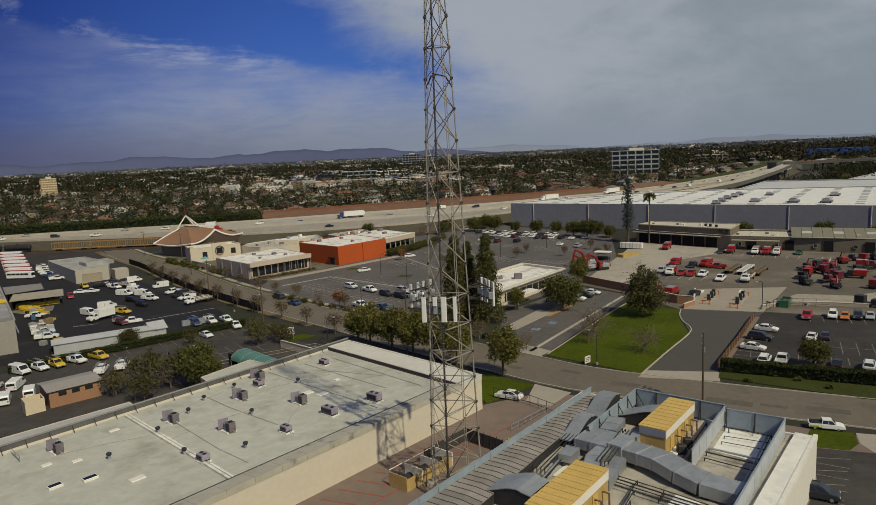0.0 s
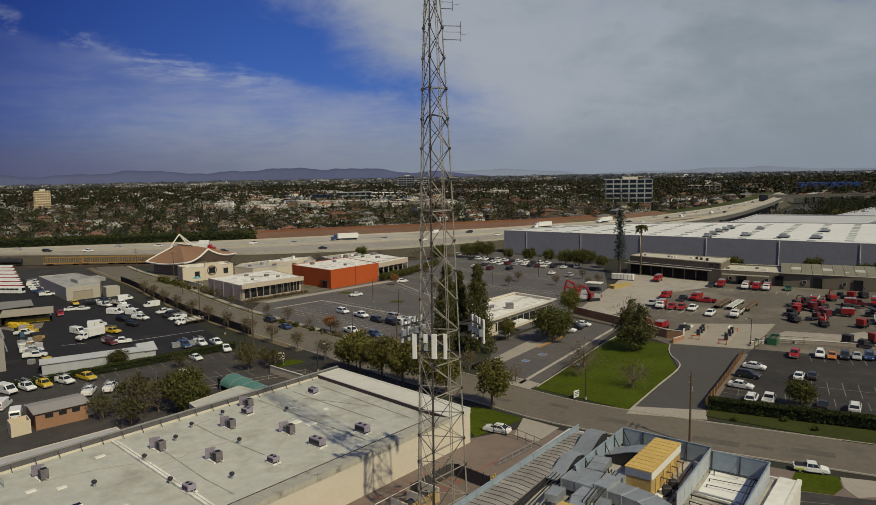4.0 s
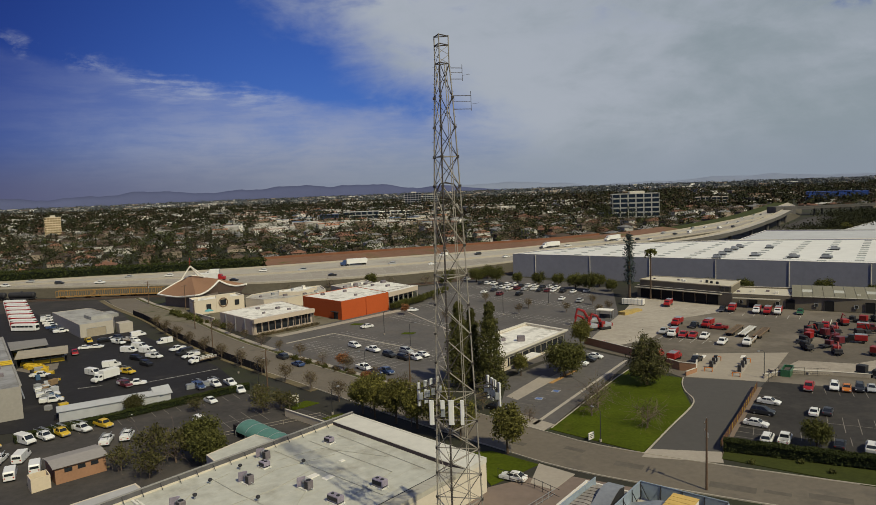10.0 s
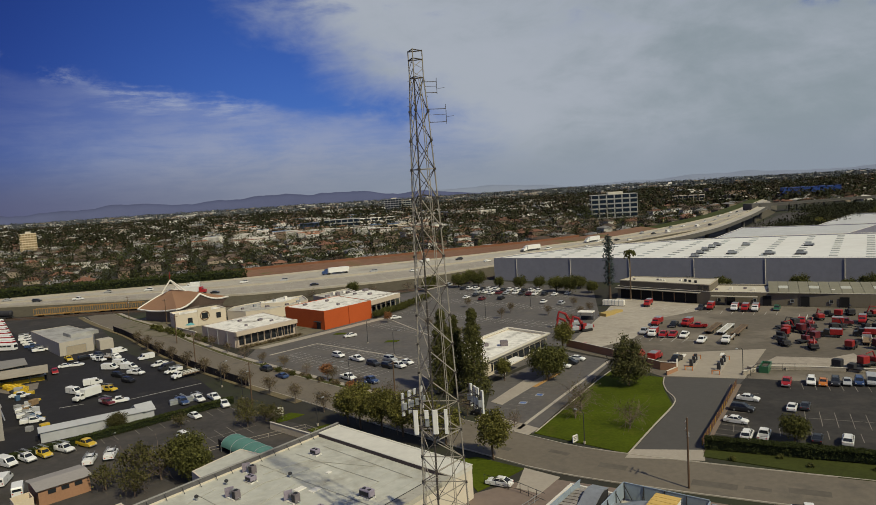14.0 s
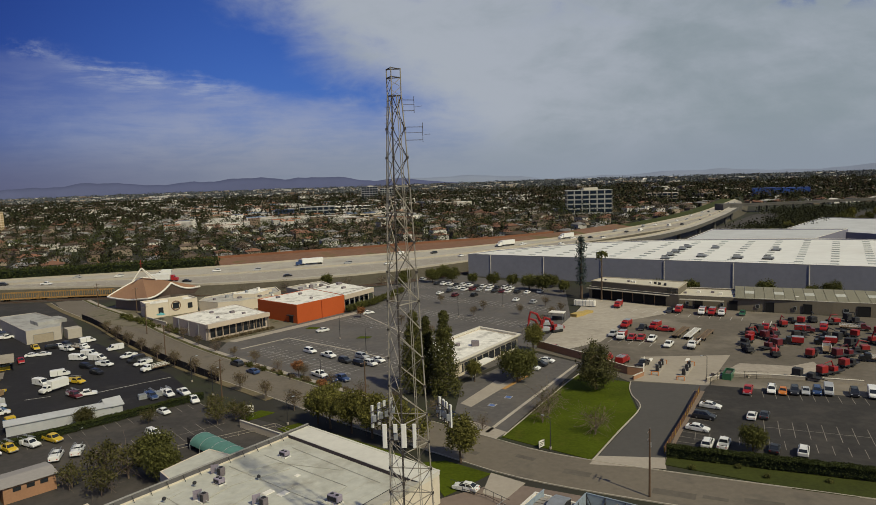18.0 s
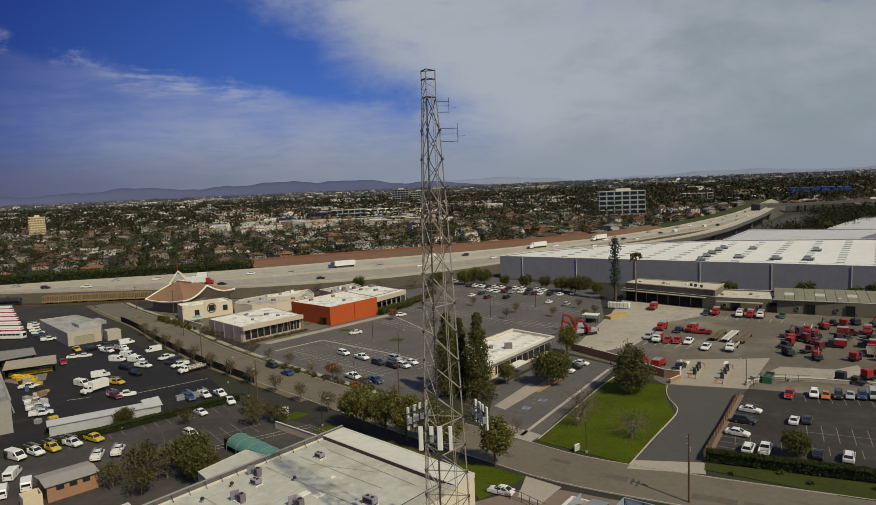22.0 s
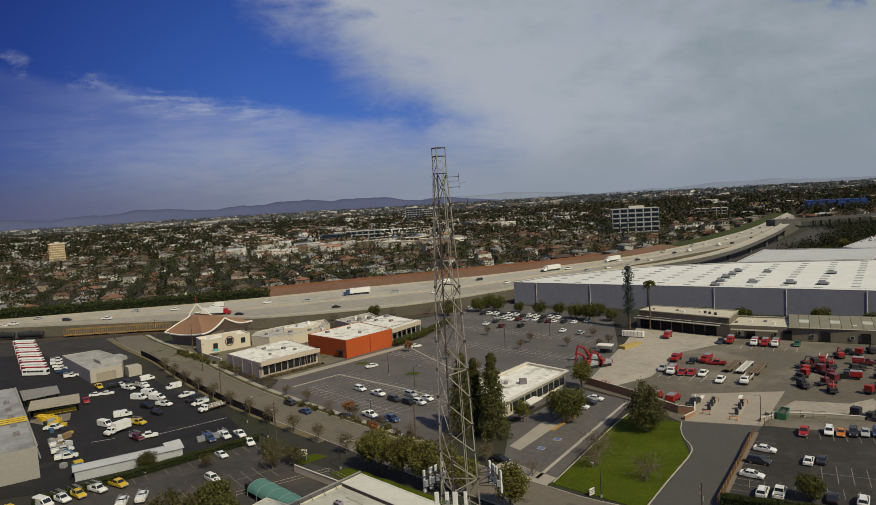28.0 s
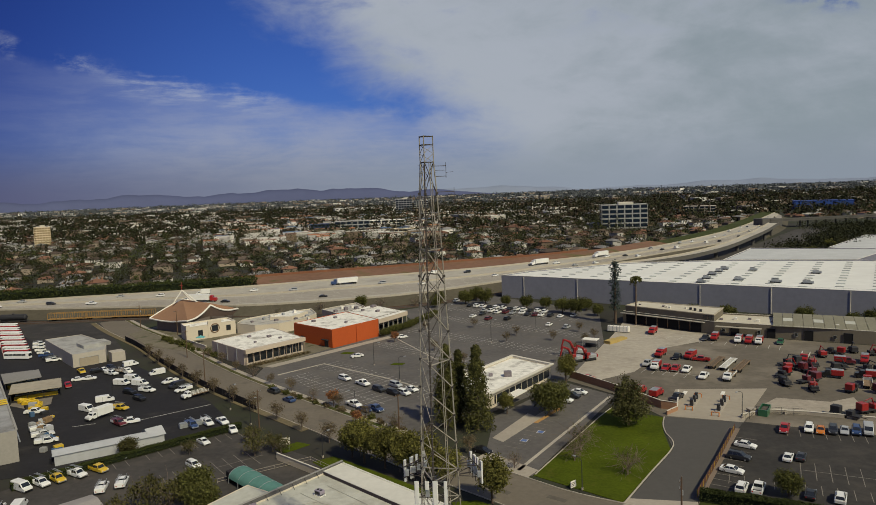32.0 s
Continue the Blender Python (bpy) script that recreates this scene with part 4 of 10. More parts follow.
def van(t, p):
    part("body", extrude_side([(-2.8, .4), (-2.85, 1.9), (-2.7, 2.15), (0.9, 2.18), (1.25, 2.05), (2.05, 1.25), (2.75, 1.02), (2.85, .45), (1.2, .35), (-1.2, .35)], 2.0, 0.14), p, t)
    for s in (-1, 1):
        part("side_window", Geo().quad((0.75, s * 1.012, 1.25), (1.85, s * 1.012, 1.25), (1.35, s * 1.012, 1.82), (0.75, s * 1.012, 1.82)), GLASS, t)
        part("door_seam", Geo().box(-0.75, -0.7, s * 1.0 - 0.01, s * 1.0 + 0.01, 0.5, 1.9), BLACK, t)
    part("windshield", Geo().quad((2.04, -0.86, 1.3), (2.04, 0.86, 1.3), (1.3, 0.8, 2.04), (1.3, -0.8, 2.04)), GLASS, t)
    part("rear_window", Geo().quad((-2.855, 0.8, 1.3), (-2.855, -0.8, 1.3), (-2.845, -0.75, 1.85), (-2.845, 0.75, 1.85)), GLASS, t)
    part("bumper", Geo().box(2.72, 2.92, -0.9, 0.9, 0.4, 0.62), BLACK, t)
    wheels(t, (-1.75, 1.8), 0.88, 0.37)
    lights(t, -2.84, 2.8, 2.0, 0.9)


def truck_cab(t, p, x0=1.6, tail=-3.9):
    part("cab", extrude_side([(x0, .7), (x0, 2.35), (x0 + 1.2, 2.4), (x0 + 1.55, 1.65), (x0 + 2.5, 1.5), (x0 + 2.65, 1.2), (x0 + 2.65, .6)], 2.1, 0.14), p, t)
    part("windshield", Geo().quad((x0 + 1.545, -0.85, 1.7), (x0 + 1.545, 0.85, 1.7), (x0 + 1.24, 0.8, 2.3), (x0 + 1.24, -0.8, 2.3)), GLASS, t)
    for s in (-1, 1):
        part("side_window", Geo().quad((x0 + 0.3, s * 1.06, 1.65), (x0 + 1.3, s * 1.06, 1.65), (x0 + 1.05, s * 1.06, 2.2), (x0 + 0.3, s * 1.06, 2.2)), GLASS, t)
    part("bumper", Geo().box(x0 + 2.6, x0 + 2.8, -1.05, 1.05, 0.5, 0.8), BLACK, t)
    lights(t, tail, x0 + 2.66, 2.0, 1.05)


def box_truck(t, p, body=None):
    truck_cab(t, p)
    part("cargo_box", Geo().bevel_box(-3.9, 1.45, -1.2, 1.2, 0.95, 3.3, 0.06), body or WHITE_BOX, t)
    part("chassis", Geo().box(-3.7, 3.6, -0.45, 0.45, 0.55, 0.92), BLACK, t)
    for i in range(5):
        part("roll_slat", Geo().box(-3.95, -3.9, -1.05, 1.05, 1.05 + i * 0.43, 1.44 + i * 0.43), METAL_GREY, t)
    wheels(t, (-2.6, 3.2), 0.98, 0.48, 0.3)


def red_truck(t, p):
    """A white-cabbed truck with a tall red service box."""
    truck_cab(t, p, 0.4, -3.0)
    part("service_box", Geo().bevel_box(-3.0, 0.3, -1.15, 1.15, 0.95, 2.5, 0.08), PAINT["red"], t)
    part("box_roof", Geo().bevel_box(-2.9, 0.2, -1.0, 1.0, 2.5, 2.62, 0.04), METAL_GREY, t)
    for s in (-1, 1):
        for i in range(3):
            part("locker_door", Geo().box(-2.9 + i * 1.05, -1.95 + i * 1.05, s * 1.15 - 0.02, s * 1.15 + 0.02, 1.1, 2.3), PARKED_RED, t)
    part("chassis", Geo().box(-2.8, 2.4, -0.45, 0.45, 0.55, 0.92), BLACK, t)
    wheels(t, (-1.9, 2.0), 0.95, 0.45, 0.28)


def flatbed(t, p):
    truck_cab(t, p)
    part("deck", Geo().bevel_box(-4.6, 1.4, -1.2, 1.2, 0.95, 1.15, 0.03), DECK_WOOD, t)
    part("headboard", Geo().box(1.3, 1.4, -1.15, 1.15, 1.15, 2.1), METAL_GREY, t)
    for s in (-1, 1):
        g = Geo()
        for k in range(7):
            g.beam((-4.4 + k * 0.9, s * 1.15, 1.1), (-4.4 + k * 0.9, s * 1.15, 1.9), 0.07)
        for z in (1.4, 1.8):
            g.beam((-4.5, s * 1.15, z), (1.3, s * 1.15, z), 0.06, 0.12)
        part("stake_side", g, WHITE_BOX, t)
    part("chassis", Geo().box(-4.4, 3.6, -0.45, 0.45, 0.55, 0.95), BLACK, t)
    wheels(t, (-2.9, 3.2), 0.98, 0.48, 0.3)


def semi(t, p):
    part("cab", extrude_side([(4.6, .8), (4.6, 3.4), (5.9, 3.5), (6.4, 2.3), (7.8, 2.1), (8.0, 1.7), (8.0, .6)], 2.4, 0.15), p, t)
    part("windshield", Geo().quad((6.4, -1, 2.35), (6.4, 1, 2.35), (5.95, .95, 3.3), (5.95, -.95, 3.3)), GLASS, t)
    part("trailer", Geo().bevel_box(-8, 4.2, -1.28, 1.28, 1.15, 4.0, 0.05), WHITE_BOX, t)
    part("skirt", Geo().box(-5, 2, -1.2, 1.2, 0.6, 1.15), BLACK, t)
    wheels(t, (-7, -5.8, 3.4, 4.6, 7.1), 1.0, 0.5, 0.35)


def coach(t, p):
    part("body", Geo().bevel_box(-5.8, 5.8, -1.25, 1.25, 0.55, 3.1, 0.12), p, t)
    part("roof", Geo().bevel_box(-5.6, 5.6, -1.15, 1.15, 3.1, 3.22, 0.05), WHITE_BOX, t)
    for s in (-1, 1):
        for i in range(5):
            x = -5.3 + i * 2.0
            part("side_window", Geo().box(x, x + 1.8, s * 1.25 - 0.015, s * 1.25 + 0.015, 1.85, 2.6), GLASS, t)
    part("windshield", Geo().box(5.79, 5.82, -1.05, 1.05, 1.5, 2.7), GLASS, t)
    wheels(t, (-3.4, 3.6), 1.08, 0.5, 0.32)


KINDS = {"sedan": (sedan, "sedan", "car"), "suv": (suv, "sport utility car", "car"), "pickup": (pickup, "pickup truck", "pickup truck"),
         "utility_truck": (utility_truck, "utility truck", "truck"), "van": (van, "cargo van", "van"),
         "box_truck": (box_truck, "box truck", "truck"), "red_truck": (red_truck, "truck with a red service box", "truck"),
         "flatbed": (flatbed, "flatbed truck with stake sides", "truck"), "semi": (semi, "lorry with a white trailer", "lorry"),
         "coach": (coach, "coach with a white roof", "bus")}
GARAGE = {}
SEATED = []


def park(kind, colour, x, y, deg, where, group, z=0.03, far=None, size=1.0):
    """Stands a vehicle at a place; the first of a look is built and the others are its copies."""
    build, words, cat = KINDS[kind]
    m = at(x, y, z, deg) @ Matrix.Diagonal((size, size, size, 1))
    FINE[0] = math.hypot(x, y) < 190 and not far
    key = (kind, colour, FINE[0])
    if key not in GARAGE:
        t = thing(kind, "", cat, m=m)
        build(t, PAINT[colour])
        GARAGE[key] = t
    else:
        t = copy_thing(GARAGE[key], m)
        t.matrix_basis = m
    tagged(t, colour + " " + words + " " + where, cat, group)
    return t


def park_all(rows, where, group, z=0.03, size=1.0):
    for kind, colour, x, y, deg in rows:
        park(kind, colour, x, y, deg, where, group, z, size=size)


park_all([("sedan", "white", 68.4, 149, -38), ("suv", "dark", 64.1, 142.6, -38), ("sedan", "white", 59.8, 136, -38), ("suv", "white", 58.2, 127.8, 57),
          ("pickup", "white", 61.1, 127, 57), ("sedan", "white", 74.2, 141.5, 57), ("sedan", "dark", 77, 141.5, 57), ("sedan", "black", 69.5, 123.8, 57), ("suv", "white", 74, 121.8, 57)],
         "in the striped asphalt lot", "cars in the east lot")
park_all([("pickup", "red", 81.8, 158.2, -122), ("suv", "white", 87.3, 157.6, -120), ("sedan", "orange", 89.4, 156.4, -120), ("suv", "dark", 92.1, 156, -120),
          ("sedan", "silver", 94.6, 155.6, -120), ("suv", "blue", 97, 155, -120), ("van", "silver", 99.6, 154.6, -120), ("van", "white", 108, 151, -120), ("suv", "black", 104.5, 152.5, -120), ("pickup", "white", 113, 148.5, -120)],
         "in a row before the yard fence", "row of cars by the fence")
park_all([("pickup", "silver", 68.2, 221.3, -122), ("red_truck", "white", 69.5, 216.4, -122), ("pickup", "red", 72.4, 215.2, -121), ("pickup", "red", 75.1, 214.2, -121), ("pickup", "white", 78, 212.3, -124),
          ("red_truck", "red", 76.2, 232.4, -128), ("red_truck", "red", 84.9, 228.2, -132), ("pickup", "black", 80.5, 228.4, -124), ("pickup", "white", 80.3, 204.4, -125), ("flatbed", "white", 87.4, 202.6, -126), ("pickup", "red", 87, 224, 150)],
         "in the worn service yard", "trucks in the service yard")
park_all([("red_truck", "red", 84.6, 268, -122), ("pickup", "dark", 100.1, 254.4, -120), ("red_truck", "red", 103.4, 253.6, -121), ("red_truck", "white", 110, 248.2, -122), ("red_truck", "red", 113, 246.4, -122),
          ("red_truck", "white", 116, 244.8, -122), ("pickup", "green", 123.3, 243.8, -122)], "before the depot hall", "trucks by the depot bays")
park_all([("red_truck", "red", 60.6, 187.8, 52), ("pickup", "black", 65.4, 184.8, -129), ("red_truck", "red", 56.6, 190.6, 52), ("sedan", "red", 45.6, 207.4, -30)], "behind the yard wall", "trucks behind the wall")
park_all([("suv", "silver", 9.4, 360.5, 60), ("sedan", "white", 15.8, 315.9, 60), ("sedan", "dark", 20.6, 320.8, 60), ("suv", "maroon", 22.4, 308.4, 60), ("suv", "white", 27.9, 323, 60), ("suv", "black", 30.8, 306.5, 60), ("sedan", "white", 39.1, 319.9, 60),
          ("sedan", "white", 47.1, 313, 60), ("suv", "dark", 51, 310.5, 60), ("sedan", "white", 55.2, 308, 60), ("sedan", "white", 47.2, 290.6, 60), ("suv", "silver", 53.4, 283.7, 60), ("sedan", "silver", 61.3, 308.6, 60)],
         "in the wide car park", "cars in the north car park")
park_all([("suv", "white", 16 + i * 3.1, 345 - i * 2.2, 60) if i % 3 else ("sedan", "dark", 16 + i * 3.1, 345 - i * 2.2, 60) for i in range(12)] +
         [(("sedan", "suv")[i % 2], ("silver", "white", "dark", "maroon")[i % 4], 22 + i * 3.2, 330 - i * 2.4, 60) for i in (0, 1, 3, 4, 6, 7)], "along the far side of the car park", "cars in the far row")
park_all([("suv", "white", -30.9, 216.6, -48), ("pickup", "white", -24.4, 210, -48), ("suv", "dark", -18.8, 203, -48), ("suv", "silver", -13.9, 207, -48), ("suv", "black", -14.2, 199, -48), ("suv", "white", -11, 198.4, -48),
          ("sedan", "white", -8.8, 202, -48), ("pickup", "white", -24.7, 189, -48), ("sedan", "blue", -21.2, 184.4, -48), ("pickup", "blue", -18.2, 184.4, -48), ("sedan", "white", -30.4, 246.6, -150),
          ("suv", "white", -24.3, 292.3, 10), ("suv", "dark", -20, 295, 10), ("sedan", "white", -15.3, 276.4, 20)], "among bushes in the car park", "cars near the street")
park_all([("suv", "white", 34.4, 186, -35), ("suv", "dark", 37.2, 189.8, -35), ("sedan", "white", 40, 193, -35), ("sedan", "black", 9.2, 151.5, -40)], "by the low office", "cars by the office")
park_all([("suv", "dark", -51.2, 205.2, 134), ("sedan", "blue", -44.6, 196, 134), ("sedan", "white", 9.3, 114.6, 150)], "at the kerb", "cars at the kerb", 0.0)
t = park("pickup", "white", 53.1, 97.3, -20, "beside the works wall", "cars at the kerb", 0.0, size=0.82)
part("bed_cover", Geo().bevel_box(-2.55, -0.75, -0.82, 0.82, 1.0, 1.34, 0.05), BLACK, t, "black bed cover")
part("side_stripe", Geo().bevel_box(-2.7, -1.2, -1.0, 1.0, 0.62, 0.92, 0.03), mat("lime stripe", (0.45, 0.5, 0.04), 0.5), t, "lime stripe along the bed")
park_all([("van", "white", -113, 245.9, 42), ("van", "white", -97.8, 232.1, -140), ("pickup", "white", -89, 220.8, -130), ("van", "dark", -84.7, 215.3, -128), ("utility_truck", "white", -80.9, 210.4, -130), ("flatbed", "white", -75.1, 204.1, -132),
          ("suv", "black", -121.5, 238.3, 40), ("sedan", "white", -119.8, 239.8, -40), ("suv", "dark", -118.3, 242.1, -36), ("utility_truck", "white", -114.3, 233.9, -30), ("flatbed", "white", -110.8, 235.2, -30)], "along the yard's edge", "vans along the yard", size=0.93)
park_all([("van", "white", -104.7, 220.4, -14), ("van", "white", -103.5, 225.7, -14), ("van", "white", -98, 218.9, -16), ("utility_truck", "white", -92.5, 211.2, -20), ("suv", "black", -97.5, 209.9, -28), ("suv", "black", -91.3, 202.6, -33)],
         "in the middle of the dark yard", "vans in the yard", size=0.95)
park_all([("van", "white", -101.5, 202.2, 25), ("van", "white", -102.6, 193.4, -30), ("box_truck", "white", -95.8, 187.1, -118), ("utility_truck", "yellow", -93, 193.7, -24), ("utility_truck", "maroon", -87.4, 180.4, -39), ("pickup", "white", -84.8, 181.2, 22), ("pickup", "white", -117.5, 192.9, 9),
          ("utility_truck", "white", -107.2, 178.2, 40), ("utility_truck", "white", -103.8, 173.2, 34), ("utility_truck", "white", -100, 168.1, 27), ("sedan", "white", -122.8, 227.9, 20), ("sedan", "white", -119.4, 228.8, 14), ("pickup", "red", -122.4, 220.4, -57),
          ("pickup", "white", -125.6, 219.4, -57), ("pickup", "yellow", -127, 238.1, -50)], "in the dark yard", "trucks in the yard", size=0.93)
park_all([("utility_truck", "white", -170, 288, 30), ("utility_truck", "white", -166.4, 281.6, 30), ("pickup", "white", -162.4, 275.9, 30), ("pickup", "white", -158.6, 270.8, 28), ("pickup", "blue", -155.1, 265.8, 26), ("pickup", "dark", -151, 261.4, 30), ("utility_truck", "white", -147.3, 257.3, 36)],
         "beside the depot building", "row beside the depot", size=0.93)
park_all([("utility_truck", "blue", -66.2, 176.4, -50), ("utility_truck", "white", -62.6, 177.9, -50), ("pickup", "white", -58.7, 178.4, -52), ("pickup", "white", -54.2, 171.7, -58), ("sedan", "white", -58.9, 163.8, -45), ("suv", "white", -56.2, 149.1, -44), ("sedan", "dark", -75.6, 156.2, -58)],
         "beside the hedge", "cars beside the hedge", size=0.93)
park_all([("van", "white", -89.6, 140, -30), ("utility_truck", "white", -86.9, 142.2, -33), ("utility_truck", "yellow", -84.4, 144.2, -38), ("utility_truck", "white", -81.2, 146.4, -29), ("pickup", "yellow", -77.6, 148.8, -31), ("pickup", "yellow", -95.5, 137.6, -25), ("utility_truck", "white", -88.4, 129.7, 104),
          ("van", "white", -84.6, 130.6, 103), ("van", "white", -78.8, 125.4, 118), ("van", "white", -81.6, 122.4, 118), ("utility_truck", "yellow", -84.6, 121, 118), ("van", "white", -87.4, 119.4, 118), ("utility_truck", "white", -71.8, 138.6, 104), ("utility_truck", "white", -68.6, 140.9, 103)],
         "around the brown shed", "trucks around the shed", size=0.93)
park_all([("coach", ("white", "red")[i % 2], -209 + i * 3.7, 328 - i * 5.4, -6) for i in range(13)], "in a tight row", "row of coaches", 0.012, 0.9)
park_all([("suv", "dark", 41.8, 78.4, -30)], "behind the works", "car behind the works")


# ---- trees ----
rng = np.random.default_rng(7)


def leaf_mesh(name, pts, size, material, flat=0.0):
    """Small bent leaf sprays, one at each point, turned at random."""
    pts = np.asarray(pts, float)
    n = len(pts)
    a = rng.normal(size=(n, 3))
    a[:, 2] *= 1 - flat
    a /= np.linalg.norm(a, axis=1)[:, None]
    b = np.cross(a, rng.normal(size=(n, 3)))
    b /= np.linalg.norm(b, axis=1)[:, None]
    s = (np.asarray(size) * rng.uniform(0.6, 1.35, n))[:, None]
    c = np.cross(a, b) * s * 0.25
    v = np.stack([pts - a * s, pts + b * s * 0.55 + c, pts + a * s, pts - b * s * 0.55 + c], 1).reshape(-1, 3)
    me = bpy.data.meshes.new(name)
    me.vertices.add(4 * n)
    me.vertices.foreach_set("co", v.ravel())
    me.loops.add(4 * n)
    me.loops.foreach_set("vertex_index", np.arange(4 * n))
    me.polygons.add(n)
    me.polygons.foreach_set("loop_start", np.arange(0, 4 * n, 4))
    me.update(calc_edges=True)
    me.materials.append(material)
    return me


def clumps(centre, radii, k, per, spread):
    """Points gathered in k clumps on and in an ellipsoid."""
    d = rng.normal(size=(k, 3))
    d /= np.linalg.norm(d, axis=1)[:, None]
    c = np.array(centre) + d * np.array(radii) * rng.uniform(0.45, 1.0, (k, 1))
    return (c[:, None, :] + rng.normal(size=(k, per, 3)) * spread).reshape(-1, 3)


def limbs(h, r, crown_r, base, n, mt, t, twigs=0):
    g = Geo().tube([(0, 0, 0), (0.06 * h * 0.3, 0.02, h * 0.35), (0.05, 0.05, h * 0.75)], [r, r * 0.75, r * 0.35], 7)
    part("trunk", g, mt, t)
    for i in range(n):
        a = 2 * math.pi * i / n + rng.uniform(-0.4, 0.4)
        z0 = base + rng.uniform(0, 0.25) * h
        q = Vector((math.cos(a) * crown_r * rng.uniform(0.55, 0.95), math.sin(a) * crown_r * rng.uniform(0.55, 0.95), min(h * 0.97, z0 + h * rng.uniform(0.25, 0.5))))
        m = Vector((q.x * 0.4, q.y * 0.4, z0 + (q.z - z0) * 0.55))
        g = Geo().tube([(0.03, 0.02, z0), m, q], [r * 0.45, r * 0.28, r * 0.1], 5)
        for j in range(twigs):
            b = lerp(m, q, rng.uniform(0, 0.9))
            e = Vector(b) + Vector(rng.normal(size=3)) * crown_r * 0.3
            f = Vector(b) + (e - Vector(b)) * 1.7 + Vector(rng.normal(size=3)) * crown_r * 0.1
            g.tube([b, e, f], [r * 0.14, r * 0.09, 0.02], 3, False)
        part("limb", g, mt, t)


TREES = {}


def tree_proto(kind):
    t = thing("tree", "", "tree")
    if kind == "street":
        limbs(7.2, 0.2, 2.4, 1.8, 4, BARK, t)
        part("crown", leaf_mesh("crown", clumps((0, 0, 4.9), (2.5, 2.5, 2.4), 85, 85, 0.42), 0.17, LEAF_STREET), LEAF_STREET, t)
    elif kind == "round":
        limbs(6, 0.22, 2.6, 1.2, 3, BARK, t)
        part("crown", leaf_mesh("crown", clumps((0, 0, 3.6), (2.9, 2.9, 2.4), 85, 80, 0.45), 0.18, LEAF_DARK), LEAF_DARK, t)
    elif kind == "olive":
        limbs(5.5, 0.2, 3.0, 0.8, 5, BARK, t, 3)
        part("crown", leaf_mesh("crown", clumps((0, 0, 3.0), (3.6, 3.6, 2.4), 85, 62, 0.5), 0.18, LEAF_OLIVE), LEAF_OLIVE, t)
    elif kind == "conifer":
        part("trunk", Geo().tube([(0, 0, 0), (0, 0, 9), (0, 0, 15.5)], [0.3, 0.2, 0.04], 7), BARK, t)
        P = []
        for i in range(190):
            z = 0.9 + 15.6 * (i / 190) ** 0.92
            tip = 1 - z / 16.9
            r = (3.1 * tip ** 0.72 + 0.25 * math.sin(z * 2.1)) * rng.uniform(0.4, 1.12)
            a = i * 2.4
            w = 0.12 + 0.28 * min(1, tip * 2.2)
            P.append(np.array((math.cos(a) * r, math.sin(a) * r, z - 0.1 * abs(r))) + rng.normal(size=(60, 3)) * (w, w, w * 1.2))
        part("crown", leaf_mesh("crown", np.concatenate(P), 0.19, LEAF_CYPRESS), LEAF_CYPRESS, t)
    elif kind == "bare":
        limbs(5.6, 0.16, 2.9, 0.4, 9, BARE_TWIG, t, 16)
        part("crown", leaf_mesh("crown", clumps((0, 0, 3.4), (2.6, 2.6, 1.9), 30, 7, 0.5), 0.14, LEAF_OLIVE), LEAF_OLIVE, t)
    elif kind == "thin":
        limbs(5.5, 0.12, 1.9, 1.2, 6, BARE_TWIG, t, 13)
        part("crown", leaf_mesh("crown", clumps((0, 0, 3.5), (1.9, 1.9, 1.6), 46, 15, 0.42), 0.16, LEAF_DRY), LEAF_DRY, t)
    elif kind == "russet":
        limbs(5.5, 0.13, 1.6, 1.6, 6, BARK, t, 2)
        part("crown", leaf_mesh("crown", clumps((0, 0, 3.7), (1.7, 1.7, 1.5), 36, 28, 0.4), 0.25, LEAF_RUSSET), LEAF_RUSSET, t)
    elif kind == "magnolia":
        limbs(8.5, 0.25, 3.0, 1.2, 8, BARK, t, 3)
        part("crown", leaf_mesh("crown", np.concatenate([clumps((0, 0, 3.4), (3.6, 3.6, 2.3), 90, 60, 0.4), clumps((0, 0, 6.2), (2.3, 2.3, 2.4), 60, 60, 0.36)]), 0.17, LEAF_GREY), LEAF_STREET, t)
    elif kind == "dry":
        limbs(5.4, 0.15, 2.6, 0.6, 7, BARE_TWIG, t, 10)
        part("crown", leaf_mesh("crown", clumps((0, 0, 3.3), (2.7, 2.7, 1.8), 55, 15, 0.45), 0.22, LEAF_OLIVE), LEAF_OLIVE, t)
    elif kind == "dryshrub":
        part("stems", Geo().tube([(0, 0, 0), (0.05, 0, 0.7)], [0.08, 0.03], 5), BARE_TWIG, t)
        part("crown", leaf_mesh("crown", clumps((0, 0, 0.55), (0.9, 0.9, 0.45), 18, 14, 0.25), 0.17, LEAF_DRY), LEAF_DRY, t)
    elif kind == "shrub":
        part("stems", Geo().tube([(0, 0, 0), (0.05, 0, 0.7)], [0.08, 0.03], 5), BARK, t)
        part("crown", leaf_mesh("crown", clumps((0, 0, 0.75), (0.9, 0.9, 0.6), 22, 24, 0.25), 0.2, LEAF_DARK), LEAF_DARK, t)
    elif kind == "palm":
